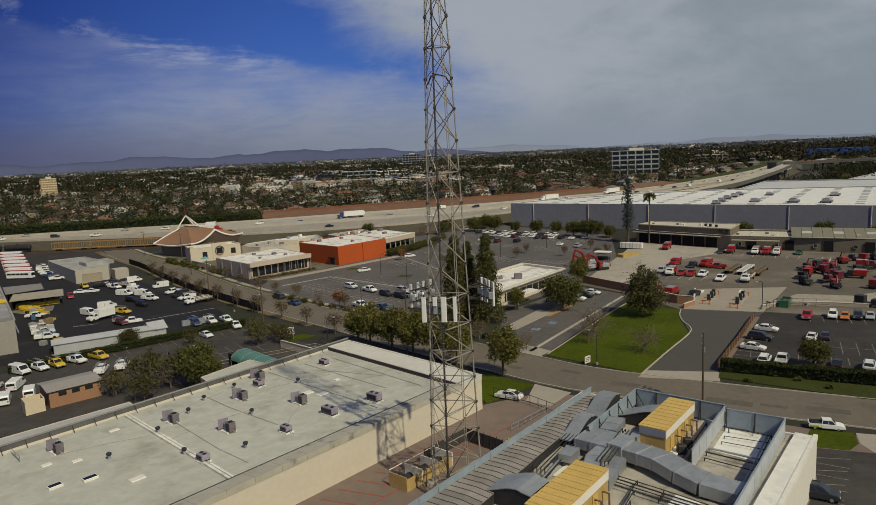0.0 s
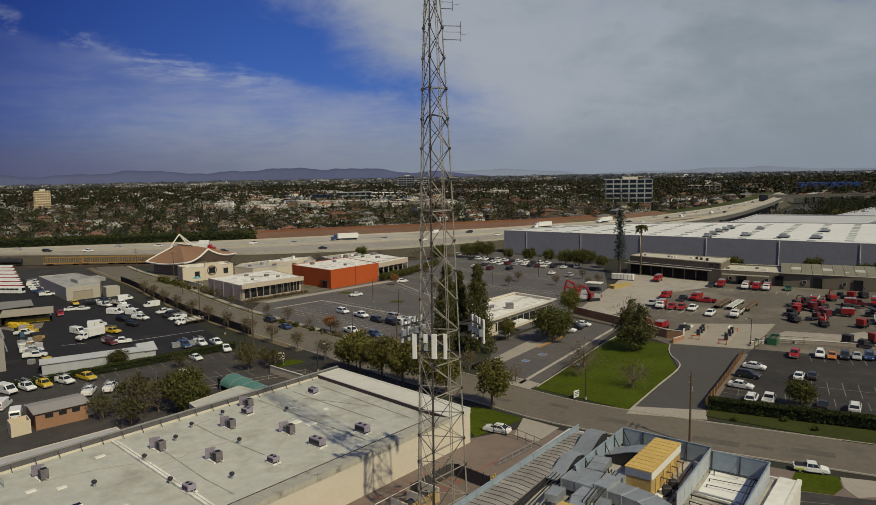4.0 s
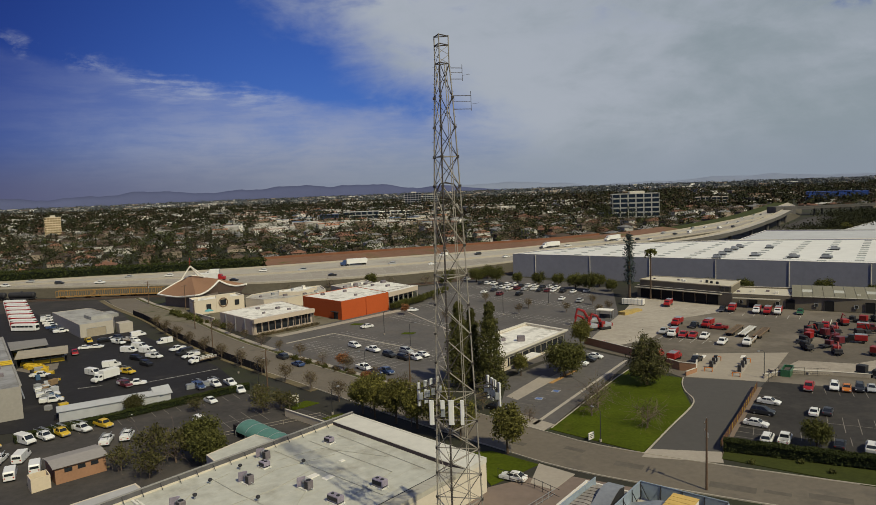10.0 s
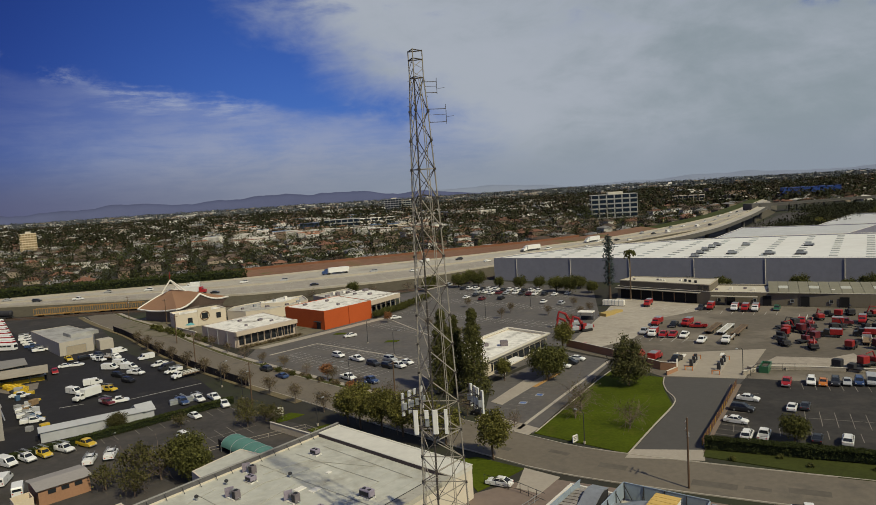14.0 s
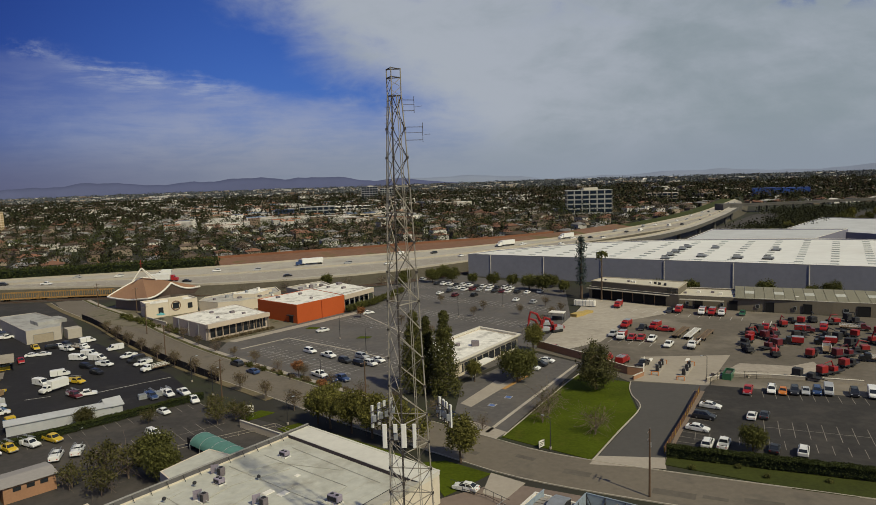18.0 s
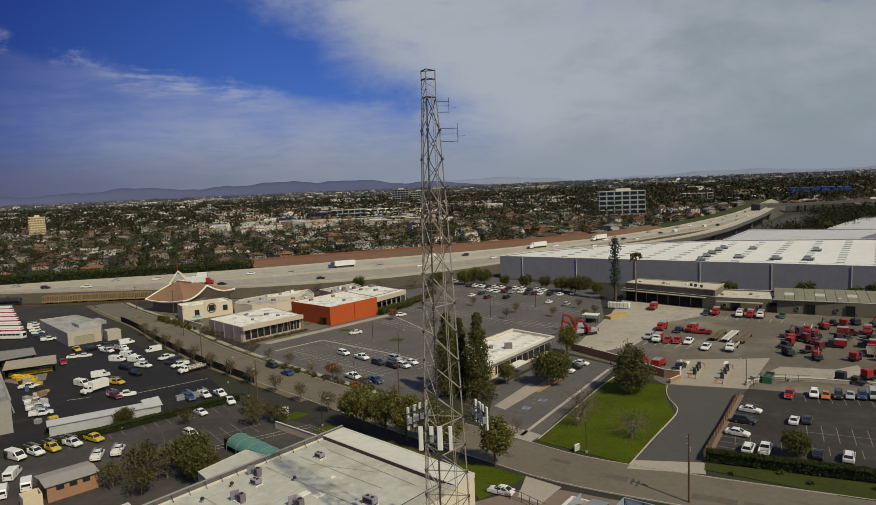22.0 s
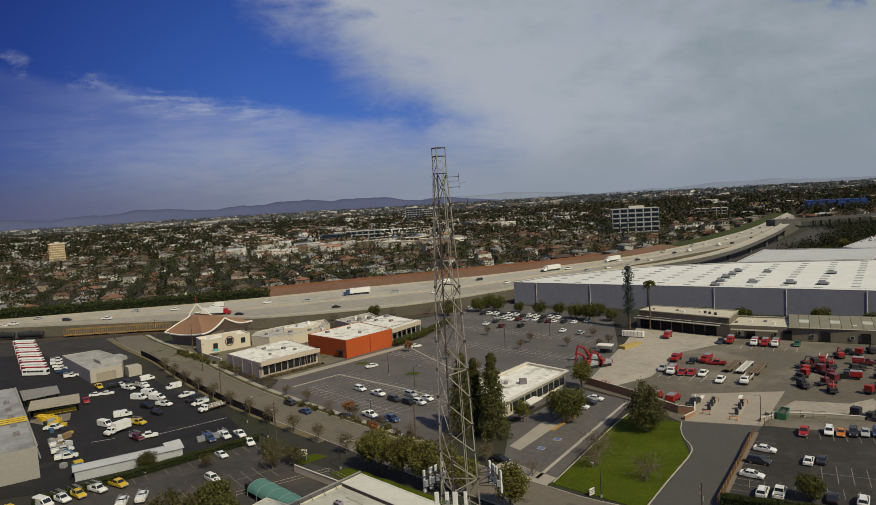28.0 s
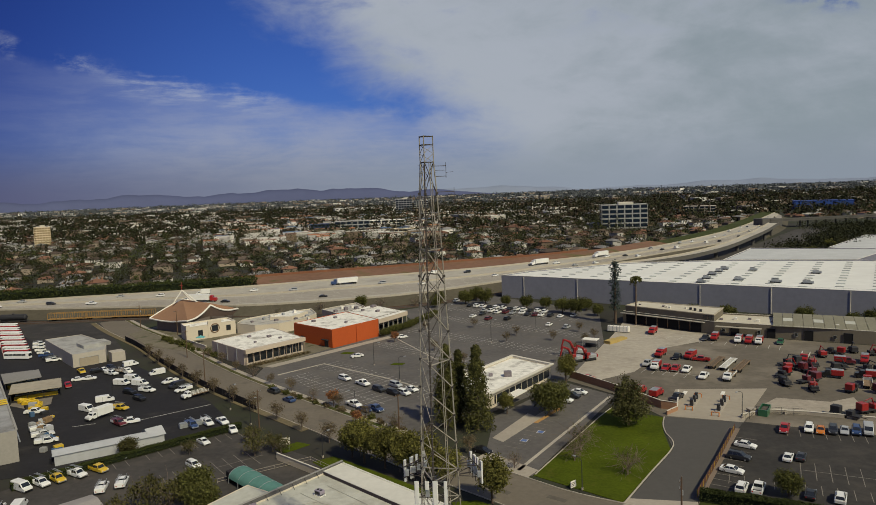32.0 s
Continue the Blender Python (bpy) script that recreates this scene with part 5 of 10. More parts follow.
        part("trunk", Geo().tube([(0, 0, 0), (0.2, 0, 9), (0.1, 0.1, 17.5)], [0.33, 0.24, 0.2], 8), BARK, t)
        P, n = [], 26
        for i in range(n):
            a, up = i * 2.4, rng.uniform(-0.9, 0.9)
            for s in np.linspace(0.2, 1, 9):
                P.append(np.array((0.1 + math.cos(a) * 2.0 * s, 0.1 + math.sin(a) * 2.0 * s, 17.6 + up * 1.4 * s - 1.5 * s * s)) + rng.normal(size=(5, 3)) * 0.13)
        part("crown", leaf_mesh("crown", np.concatenate(P), 0.28, LEAF_DARK), LEAF_DARK, t)
    elif kind == "mastpine":
        part("trunk", Geo().tube([(0, 0, 0), (0, 0, 22)], [0.45, 0.22], 8), BARK, t)
        P = []
        for i in range(90):
            z = 5 + 17 * i / 90
            a = i * 2.4
            r = 2.0 * rng.uniform(0.5, 1.1) * (1 if z < 20 else 0.6)
            for s in np.linspace(0.3, 1, 4):
                P.append(np.array((math.cos(a) * r * s, math.sin(a) * r * s, z)) + rng.normal(size=(5, 3)) * 0.25)
        part("crown", leaf_mesh("crown", np.concatenate(P), 0.3, mat("pole needles", (0.05, 0.07, 0.065), 0.8, island=0.4)), LEAF_DARK, t)
    return t


WORDS = {"street": "leafy green street tree", "round": "rounded dark green tree", "olive": "dusty olive-brown spreading tree", "conifer": "tall dark green conifer", "bare": "leafless grey-brown tree",
         "thin": "sparse young tree with dry brown leaves", "russet": "small tree with russet leaves", "magnolia": "broad dense green tree", "shrub": "low dark green shrub", "dry": "sparse dry spreading tree", "dryshrub": "low dry brown shrub", "palm": "tall fan palm", "mastpine": "antenna pole dressed as a pine"}


def plant(kind, x, y, s=1.0, where="", group="", turn=None, z=0.0, sz=None):
    m = at(x, y, z, rng.uniform(0, 360) if turn is None else turn) @ Matrix.Diagonal((s, s, sz or s, 1))
    if kind not in TREES:
        TREES[kind] = t = tree_proto(kind)
        t.matrix_basis = m
    else:
        t = copy_thing(TREES[kind], m)
        t.matrix_basis = m
    tagged(t, WORDS[kind] + " " + where, "shrub" if "shrub" in kind else "tree", group)
    return t


for x, y, s in ((-17.5, 148, 1.3), (-12.6, 144.4, 1.3), (-8, 141, 1.3), (-3.6, 137, 1.35), (-20.6, 151.4, 1.15), (9.4, 126, 1.25), (0.8, 133.6, 1.15)):
    plant("street", x, y, s, "beside the street kerb", "street trees by the works")
for x, y, s in ((1.5, 170, 1.28), (9.0, 166.5, 1.3), (4.8, 173, 1.15)):
    plant("conifer", x, y, s, "before the low office", "conifers")
plant("magnolia", 46.8, 166, 1.42, "on the lawn")
plant("bare", 38.4, 136.8, 1.15, "on the lawn", "bare trees")
plant("bare", 31.6, 150.8, 1.3, "at the lawn's edge", "bare trees")
plant("bare", 29, 145, 0.95, "at the lawn's edge", "bare trees")
plant("round", 28.4, 175, 1.5, "beside the low office", "office trees")
plant("round", 31.5, 181, 1.2, "beside the low office", "office trees")
plant("street", 38.5, 205.5, 1.15, "beside the low office", "office trees")
plant("street", 17.5, 177.5, 0.8, "beside the low office", "office trees")
for x, y, s in ((-58, 128.5, 1.15), (-53, 127, 1.1), (-49, 130.5, 1.15), (-62, 124, 0.8), (-46, 125, 1.0), (-55, 120, 0.9)):
    plant("dry" if x < -52 else "round", x, y, s * (1.15 if x < -52 else 1.1), "behind the works hall", "trees behind the works hall")
plant("olive", -74.8, 158.5, 0.75, "beside the white container roof", "olive trees")
for x, y, s in ((-37.7, 155, 0.85), (-43.8, 154.5, 0.95), (-46.5, 163, 0.85), (-40.5, 158, 0.8), (-60, 157, 0.7)):
    plant("dry", x, y, s, "in the lot by the street", "lot trees")
for i in range(13):
    p = offset_line(STREET, 8.4)[38 + i * 3]
    plant("thin", p[0], p[1], 0.85 + 0.2 * (i % 3) / 2, "along the yard fence", "thin street trees west", sz=1.0)
for i in range(13):
    p = offset_line(STREET, -8.8)[34 + i * 3]
    plant("thin" if i % 3 else "bare", p[0], p[1], 0.7 + 0.15 * (i % 2), "along the north kerb", "thin street trees north")
for x, y, s in ((-30.5, 189.5, 0.9), (-18, 269, 0.8), (-22, 174, 0.7)):
    plant("russet", x, y, s, "in the car park", "russet trees")
for x, y, s in ((14, 352, 1.2), (24, 350, 1.3), (34, 343, 0.9), (43, 333, 1.1), (58, 318, 1.2), (63, 312, 1.35), (72, 308, 0.9), (-2, 345, 1.0), (20, 362, 1.2), (110, 292, 1.1), (170, 264, 1.25), (70, 322, 1.0), (52, 330, 1.0), (122, 286, 1.15), (147, 272, 1.3), (163, 266, 1.0), (190, 252, 1.1)):
    plant("round", x, y, s, "before the storage hall", "trees by the storage hall")
for x, y in ((31, 273), (15, 292), (-2, 252), (44, 262), (55, 255), (60, 262), (48, 240), (57, 276), (26, 262), (8, 231), (-6, 290)):
    plant("thin", x, y, 0.8, "in the wide car park", "car park trees")
for x, y, s in ((-60, 345, 1), (-40, 352, 1.1), (-30, 350, 1.0), (-12, 352, 1.0), (-78, 330, 1.0), (0, 356, 1.1)):
    plant("bare" if s == 1 else "round", x, y, s, "behind the shops", "trees behind the shops")
plant("round", 65.5, 124.2, 0.85, "behind the clipped hedge")
plant("palm", 82.8, 285, 1.15, "before the storage hall")
plant("mastpine", 75.5, 290, 1.22, "before the storage hall")
for x, y in ((51, 117.8), (62, 112.8), (71.5, 109.5), (80, 105), (59, 117.2)):
    plant("shrub", x, y, 0.55, "on the kerb lawn", "kerb shrubs")
for i in range(24):
    a, b = (-52.5, 206.8), (-9.5, 167.3)
    q = lerp(a, b, i / 23)
    plant("dryshrub" if i % 3 else "shrub", q[0] + rng.uniform(-0.8, 0.8), q[1] + rng.uniform(-0.8, 0.8) + 1.5, rng.uniform(0.6, 1.1), "in a bed along the car park", "shrub bed")
for i in range(18):
    q = lerp((-118, 288), (-84, 252), i / 17)
    plant("shrub", q[0] + rng.uniform(-2, 2), q[1] + rng.uniform(-1, 1) + 3, rng.uniform(0.8, 1.7), "before the church wall", "church shrubs")
for i in range(14):
    q = lerp((-68.5, 238.4), (-51.5, 256.3), i / 13)
    plant("dryshrub", q[0] + 1.5, q[1] - 1.2, rng.uniform(0.7, 1.1), "under the office windows", "office shrubs")
for i in range(12):
    q = lerp((-12, 300), (-2, 322), i / 11)
    plant("round", q[0], q[1], 0.5, "beside the shops", "shop shrubs")


for i in range(9):
    q = lerp((-23.8, 281.6), (-12.8, 298), i / 8)
    plant("round", q[0] + 0.6, q[1] - 0.6, rng.uniform(0.45, 0.62), "along the shop wall", "shop wall shrubs")


def hedge(name, a, b, w, h, label, dens=300):
    a, b = np.array(a), np.array(b)
    L = np.linalg.norm(b - a)
    d = (b - a) / L
    s = np.array((-d[1], d[0]))
    n = int(L * dens * h * 0.55)
    t, u, k = rng.uniform(0, L, n), rng.uniform(-0.5, 0.5, n), rng.uniform(0.02, 1, n)
    k = np.where(rng.uniform(size=n) < 0.45, 0.9 + 0.12 * rng.uniform(size=n), k)
    hh = h * (1 + 0.03 * np.sin(t * 0.9) + 0.02 * np.sin(t * 2.3))
    p = a + d * t[:, None] + s * (u * w)[:, None]
    hd = thing(name, label, "hedge")
    part("foliage", leaf_mesh("foliage", np.column_stack([p, k * hh]), 0.17, LEAF_HEDGE), LEAF_HEDGE, hd)
    g = Geo()
    for i in range(int(L / 2.5)):
        q = a + d * (i + 0.5) * 2.5
        g.tube([(q[0], q[1], 0), (q[0] + 0.1, q[1], h * 0.8)], [0.07, 0.03], 4)
    part("stems", g, BARK, hd)
    # a near-black block stands for the shade deep inside the leaves
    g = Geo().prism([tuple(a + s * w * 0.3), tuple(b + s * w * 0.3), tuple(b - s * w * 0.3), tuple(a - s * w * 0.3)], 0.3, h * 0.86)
    part("inner_growth", g, mat("hedge shade core", (0.012, 0.018, 0.008), 0.95), hd)


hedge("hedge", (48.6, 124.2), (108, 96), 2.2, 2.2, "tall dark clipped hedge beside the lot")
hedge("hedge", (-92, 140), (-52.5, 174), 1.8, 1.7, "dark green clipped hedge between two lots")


# ---- kerbs, pavements, verges ----
structure("kerb_south", ribbon(STREET, 6.3, 6.5, -0.3, 0.14), KERB, "pale concrete kerb along the street", "kerb")
structure("kerb_north", ribbon(STREET, -6.5, -6.3, -0.3, 0.14), KERB, "pale concrete kerb along the street", "kerb")
MID = next(i for i, p in enumerate(STREET) if p[0] < -12)
structure("pavement_north", ribbon(STREET[MID:], -9.6, -7.9, -0.3, 0.13), CONCRETE, "concrete pavement along the car park", "pavement")
structure("verge_north", ribbon(STREET[MID:], -7.9, -6.5, -0.3, 0.12), mat("patchy verge grass", (0.1, 0.088, 0.04), 0.95, vary=0.4, scale=1.2, big=0.1, stain=((0.05, 0.062, 0.012), 0.45, 0.6, 0.2)), "dry earth verge with sparse grass", "verge")
structure("verge_west", ribbon(STREET[MID + 6:], 6.5, 8.8, -0.3, 0.11), mat("verge scrub", (0.16, 0.13, 0.075), 0.95, vary=0.35, scale=1), "scrubby verge along the yard fence", "verge")
slab("kerb_lawn", [(46.8, 120.4), (48.4, 123.4), (110, 94), (107, 88.6), (90, 95.7), (64.5, 108.2)], 0.1, mat("verge grass", (0.043, 0.052, 0.009), 0.95, vary=0.4, scale=1.5, big=0.1), "dark green grass strip below a hedge", "lawn")
slab("works_lawn", [(5.4, 112.6), (1.5, 127), (6.5, 127.5), (14.4, 120.6), (10, 116.5)], 0.06, GRASS, "small green lawn before the works hall", "lawn")
slab("corner_lawn", [(-23, 142), (-29.5, 149.5), (-25, 152.5), (-2, 131.5), (-1, 128), (-14, 138)], 0.07, GRASS, "grass strip before the works hall", "lawn")
slab("pickup_verge", [(47.9, 91.7), (48.8, 94.4), (50.8, 97.2), (56, 95.4), (54.6, 92), (52.3, 90.1)], 0.08, GRASS, "patch of grass by the parked pickup", "lawn")
slab("pickup_apron", [(54.8, 92), (56.2, 95.4), (62, 93.4), (60, 89.5), (55, 89.2)], 0.05, CONCRETE, "concrete apron by the parked pickup", "pavement")
slab("side_lot", [(47.7, 91.5), (43.7, 81.8), (19.7, 49.8), (45, 30), (75, 84), (55, 89.0)], 0.03, mat("grey lot asphalt", (0.06, 0.055, 0.052)), "dark asphalt lot beside the ducted works", "lot")
stripes_at = [((46.4, 88.6), (50.9, 87.5)), ((44.2, 85.2), (48.7, 84.3)), ((42, 81.8), (46.5, 80.9)), ((39.9, 78.4), (44.4, 77.5))]
slab("lot_lawn", [(-35.5, 162.5), (-32, 160.5), (-37, 155.5), (-40, 158)], 0.09, GRASS, "patch of bright grass by a sign", "lawn")
slab("apron", [(33.2, 122.4), (46.4, 118.6), (48, 123.4), (35.6, 126)], 0.05, CONCRETE, "pale concrete driveway apron", "pavement")
slab("office_apron", [(7.5, 148.5), (17.4, 137), (20.4, 140.6), (10.5, 152)], 0.05, CONCRETE, "pale concrete apron of the parking aisle", "pavement")
slab("works_apron", [(14.5, 121), (20, 116), (15.5, 110), (12, 113)], 0.045, CONCRETE, "concrete apron beside the works", "pavement")
slab("gate_pad", [(58.2, 171.6), (75, 165), (93.5, 191.5), (68, 194)], 0.045, mat("pad concrete", (0.34, 0.30, 0.245), 0.9, vary=0.14, scale=0.6, big=0.08), "pale concrete pad with fuel islands", "pavement")
slab("dust_patch", [(84, 176), (92, 183), (104, 178), (112, 181), (109, 171), (98, 170), (90, 172)], 0.034, mat("pale dust", (0.34, 0.30, 0.25), 0.95, vary=0.3, scale=0.7, big=0.1), "pale dusty patch in the yard", "yard")
slab("fence_walk", [(47.2, 121.6), (49.3, 124.6), (72.2, 160.6), (70, 161.8)], 0.06, mat("brown walk", (0.2, 0.155, 0.125), 0.9, vary=0.15), "brown concrete strip beside the lot fence", "pavement")
slab("office_walk", [(12.2, 160.5), (23, 177.5), (24.6, 175.2), (31.5, 184), (32.6, 182.6), (22.4, 168.6), (14.5, 157.5)], 0.07, CONCRETE, "concrete walk before the low office", "pavement")
slab("ramp_ochre", [(24.4, 169.6), (32.6, 180.6), (31.8, 181.2), (23.6, 170.2)], 0.085, mat("ochre paving", (0.42, 0.24, 0.09), 0.9, vary=0.2), "ochre-striped paving by the disabled bays", "pavement")
slab("hall_walk", [(-62, 238), (-42.5, 258.5), (-21.6, 280.5), (-18.8, 278.6), (-39.6, 256), (-59, 236)], 0.06, CONCRETE, "concrete walk before the orange hall", "pavement")
slab("church_court", [(-140, 305), (-120, 278), (-92, 262), (-62, 236), (-40, 266), (-60, 300), (-95, 340), (-125, 345)], 0.05, mat("garden court ground", (0.17, 0.15, 0.11), 0.92, vary=0.3, scale=0.8, big=0.08, stain=((0.06, 0.065, 0.025), 0.52, 0.66, 0.12)), "concrete court round the church and offices", "pavement")
slab("yard_concrete", [(41.5, 212), (46, 205), (52, 208), (62, 214), (74, 232), (80, 243), (98, 252), (106, 261), (92, 276), (79, 291), (66, 262), (52, 234)], 0.032, mat("bleached yard concrete", (0.4, 0.36, 0.3), 0.92, vary=0.25, scale=0.5, big=0.06, stain=((0.26, 0.23, 0.19), 0.5, 0.75, 0.12)), "pale bleached concrete by the excavators", "yard")
structure("lot_kerb", ribbon([(-54.7, 225.6), (-41.2, 238.6), (-17.6, 216.9), (-7.2, 205.8)], -0.3, 0.3, -0.2, 0.13), KERB, "pale kerb line round the first car park rows", "kerb")
for k, (x, y) in enumerate(((-34.8, 253.4), (-14.8, 234.4), (4, 213))):
    slab("planter_island", [(x - 2.6, y - 0.9), (x + 1.6, y - 1.6), (x + 2.6, y + 0.8), (x - 1.4, y + 1.8)], 0.13, GRASS if k < 2 else DIRT, "small planted island in the car park", "verge")
structure("planter_kerb", ribbon([(-19.4, 279.6), (-1.5, 239), (11.3, 217.8)], -0.25, 0.25, -0.2, 0.16), KERB, "pale kerb line across the car park", "kerb")
# lawn edging
LAWN_EDGE = spline([(34.2, 123.9), (43, 136.8), (51.8, 149.4), (53.8, 154.5), (53.9, 159.5), (55.2, 165.6), (57.2, 170.8)], 1.5)
structure("lawn_kerb", ribbon(LAWN_EDGE, -0.12, 0.12, -0.3, 0.16), KERB, "pale concrete edging round the lawn", "kerb")
structure("aisle_kerb", ribbon([(19.4, 138.4), (40.8, 172.4), (46, 179.8)], -0.12, 0.12, -0.3, 0.16), KERB, "concrete edging between lawn and aisle", "kerb")
structure("aisle_gutter", ribbon([(16.2, 141), (47.8, 189.4)], -0.4, 0.4, -0.3, 0.05), KERB, "pale drain strip along the parking aisle", "gutter")


slab("store_island", [(-130, 201.5), (-121.5, 197), (-117.8, 202), (-121.5, 209.6), (-131, 204)], 0.028, mat("dull yard concrete", (0.2, 0.175, 0.15), 0.9, vary=0.25, scale=0.6, big=0.1), "concrete island before the open store", "pavement")
# ---- paint on the ground ----
def stripes(name, segs, w, z, material, label):
    g = Geo()
    for a, b in segs:
        a, b = Vector(a), Vector(b)
        s = (b - a).normalized()
        s = Vector((-s.y, s.x)) * w / 2
        g.prism([tuple(a + s), tuple(b + s), tuple(b - s), tuple(a - s)], z - 0.01, z)
    return tagged(part(name, g, material), label, "road marking", "", "stuff")


def bays(a, b, pitch, depth, both=True):
    """Stall lines set across the line a-b."""
    a, b = Vector(a), Vector(b)
    d = (b - a).normalized()
    s = Vector((-d.y, d.x)) * depth
    out = [] if not both else [(a, b)]
    k = 0
    while k * pitch < (b - a).length:
        p = a + d * k * pitch
        out.append((p - s if both else p, p + s))
        k += 1
    return out


N_ROWS = [((-40, 238), (0, 196)), ((-48, 224), (-16, 190)), ((-22, 268), (28, 214)), ((-12, 292), (46, 240)), ((-4, 322), (58, 268)), ((4, 342), (62, 300))]
stripes("stall_lines", [s for a, b in N_ROWS for s in bays(a, b, 2.8, 5.0)], 0.13, 0.04, mat("faded stall paint", (0.4, 0.385, 0.36), 0.85, vary=0.45, scale=1.6, big=0.2), "faded white stall lines on the car park")
stripes("stall_lines", bays((49.5, 126.6), (69.5, 157.6), 2.9, -5.2, False) + bays((57, 131), (112, 105), 2.75, 4.6, False) + bays((74, 136), (108, 119.5), 2.75, 4.6) + bays((81, 155), (118, 139), 2.7, 5.0, False), 0.13, 0.04, mat("nearly worn-off paint", (0.22, 0.2, 0.175), 0.9, vary=0.4, scale=2.5, big=0.3), "faded white stall lines on the east lot")
stripes("stall_lines", bays((-71, 158), (-51, 173), 2.8, -4.6, False) + bays((-62, 140), (-42, 155), 2.8, 4.6) + bays((-90, 143), (-74, 155), 2.8, -4.4, False), 0.12, 0.045, mat("nearly worn-off paint", (0.22, 0.2, 0.175)), "faded stall lines beside the hedge")
stripes("stall_lines", bays((36.5, 73), (46.8, 89.6), 3.4, -4.6, False) + bays((18, 153), (32, 175), 2.9, 4, False), 0.12, 0.05, mat("nearly worn-off paint", (0.22, 0.2, 0.175)), "short white stall lines")
stripes("yard_lines", [((-100, 180), (-94.5, 182.2)), ((-83, 183.8), (-67.6, 195.6))], 0.3, 0.04, mat("faded stall paint", (0.4, 0.385, 0.36)), "pale lines across the dark yard")
stripes("stall_lines", stripes_at, 0.12, 0.045, mat("nearly worn-off paint", (0.22, 0.2, 0.175)), "short stall lines beside the ducted works")
stripes("alley_lines", [s for k in range(16) for s in ((a_xy(14 + k * 3, -1.5), a_xy(11.5 + k * 3, -7.5)),)] + [(a_xy(2, -7.6), a_xy(70, -7.6))], 0.14, 0.045, mat("red line paint", (0.36, 0.075, 0.05), 0.85, vary=0.3, scale=3), "red bay lines in the alley")
stripes("bay_lines", bays((84, 268), (104, 251), 4.2, -6, False) + bays((106, 249), (124, 238), 3.6, -6, False) + bays((66, 216), (80, 206), 3.3, 4), 0.14, 0.05, PAINT_WHITE, "worn bay lines in the service yard")
for i, (x, y) in enumerate(((24.3, 163.4), (19.6, 158.2))):
    g = Geo().prism([(x - 1, y - 0.3), (x + 0.3, y - 1), (x + 1, y + 0.3), (x - 0.3, y + 1)], 0.0, 0.04)
    o = part("disabled_bay_mark", g, BLUE_PAINT)
    tagged(o, "blue disabled-parking mark with a white border", "road marking", "disabled bay marks")
    part("border", ring([(x - 1.2, y - 0.35), (x + 0.35, y - 1.2), (x + 1.2, y + 0.35), (x - 0.35, y + 1.2)], [(x - 1, y - 0.3), (x + 0.3, y - 1), (x + 1, y + 0.3), (x - 0.3, y + 1)], 0.0, 0.045), PAINT_WHITE, o)
for i, (x, y, a, L, w) in enumerate(((30, 119, -30, 5, 2), (44, 109, -28, 7, 2.2), (22, 127, -38, 4, 1.4), (57, 104, -26, 6, 2), (-5, 149, -46, 6, 1.6), (12, 131, -42, 3, 1.5), (50, 106.5, -28, 4, 1.2), (-30, 176, -47, 7, 2))):
    o = part("asphalt_patch", Geo().bevel_box(-L / 2, L / 2, -w / 2, w / 2, -0.02, 0.012, 0.01), mat("patched asphalt", (0.118, 0.104, 0.086), 0.9, vary=0.25, scale=0.9, big=0.1), m=at(x, y, 0, a))
    tagged(o, "darker square asphalt patch in the street", "road patch", "road patches", "structure")


# ---- roof things on the works hall ----
HVAC_GREY = mat("weathered unit housing", (0.2, 0.175, 0.19), 0.6, 0.2, vary=0.3, scale=2, big=0.5, rnd=0.15)


LILAC = mat("lilac-grey unit housing", (0.3, 0.265, 0.33), 0.6, 0.1, vary=0.25, scale=2, big=0.5, rnd=0.15)


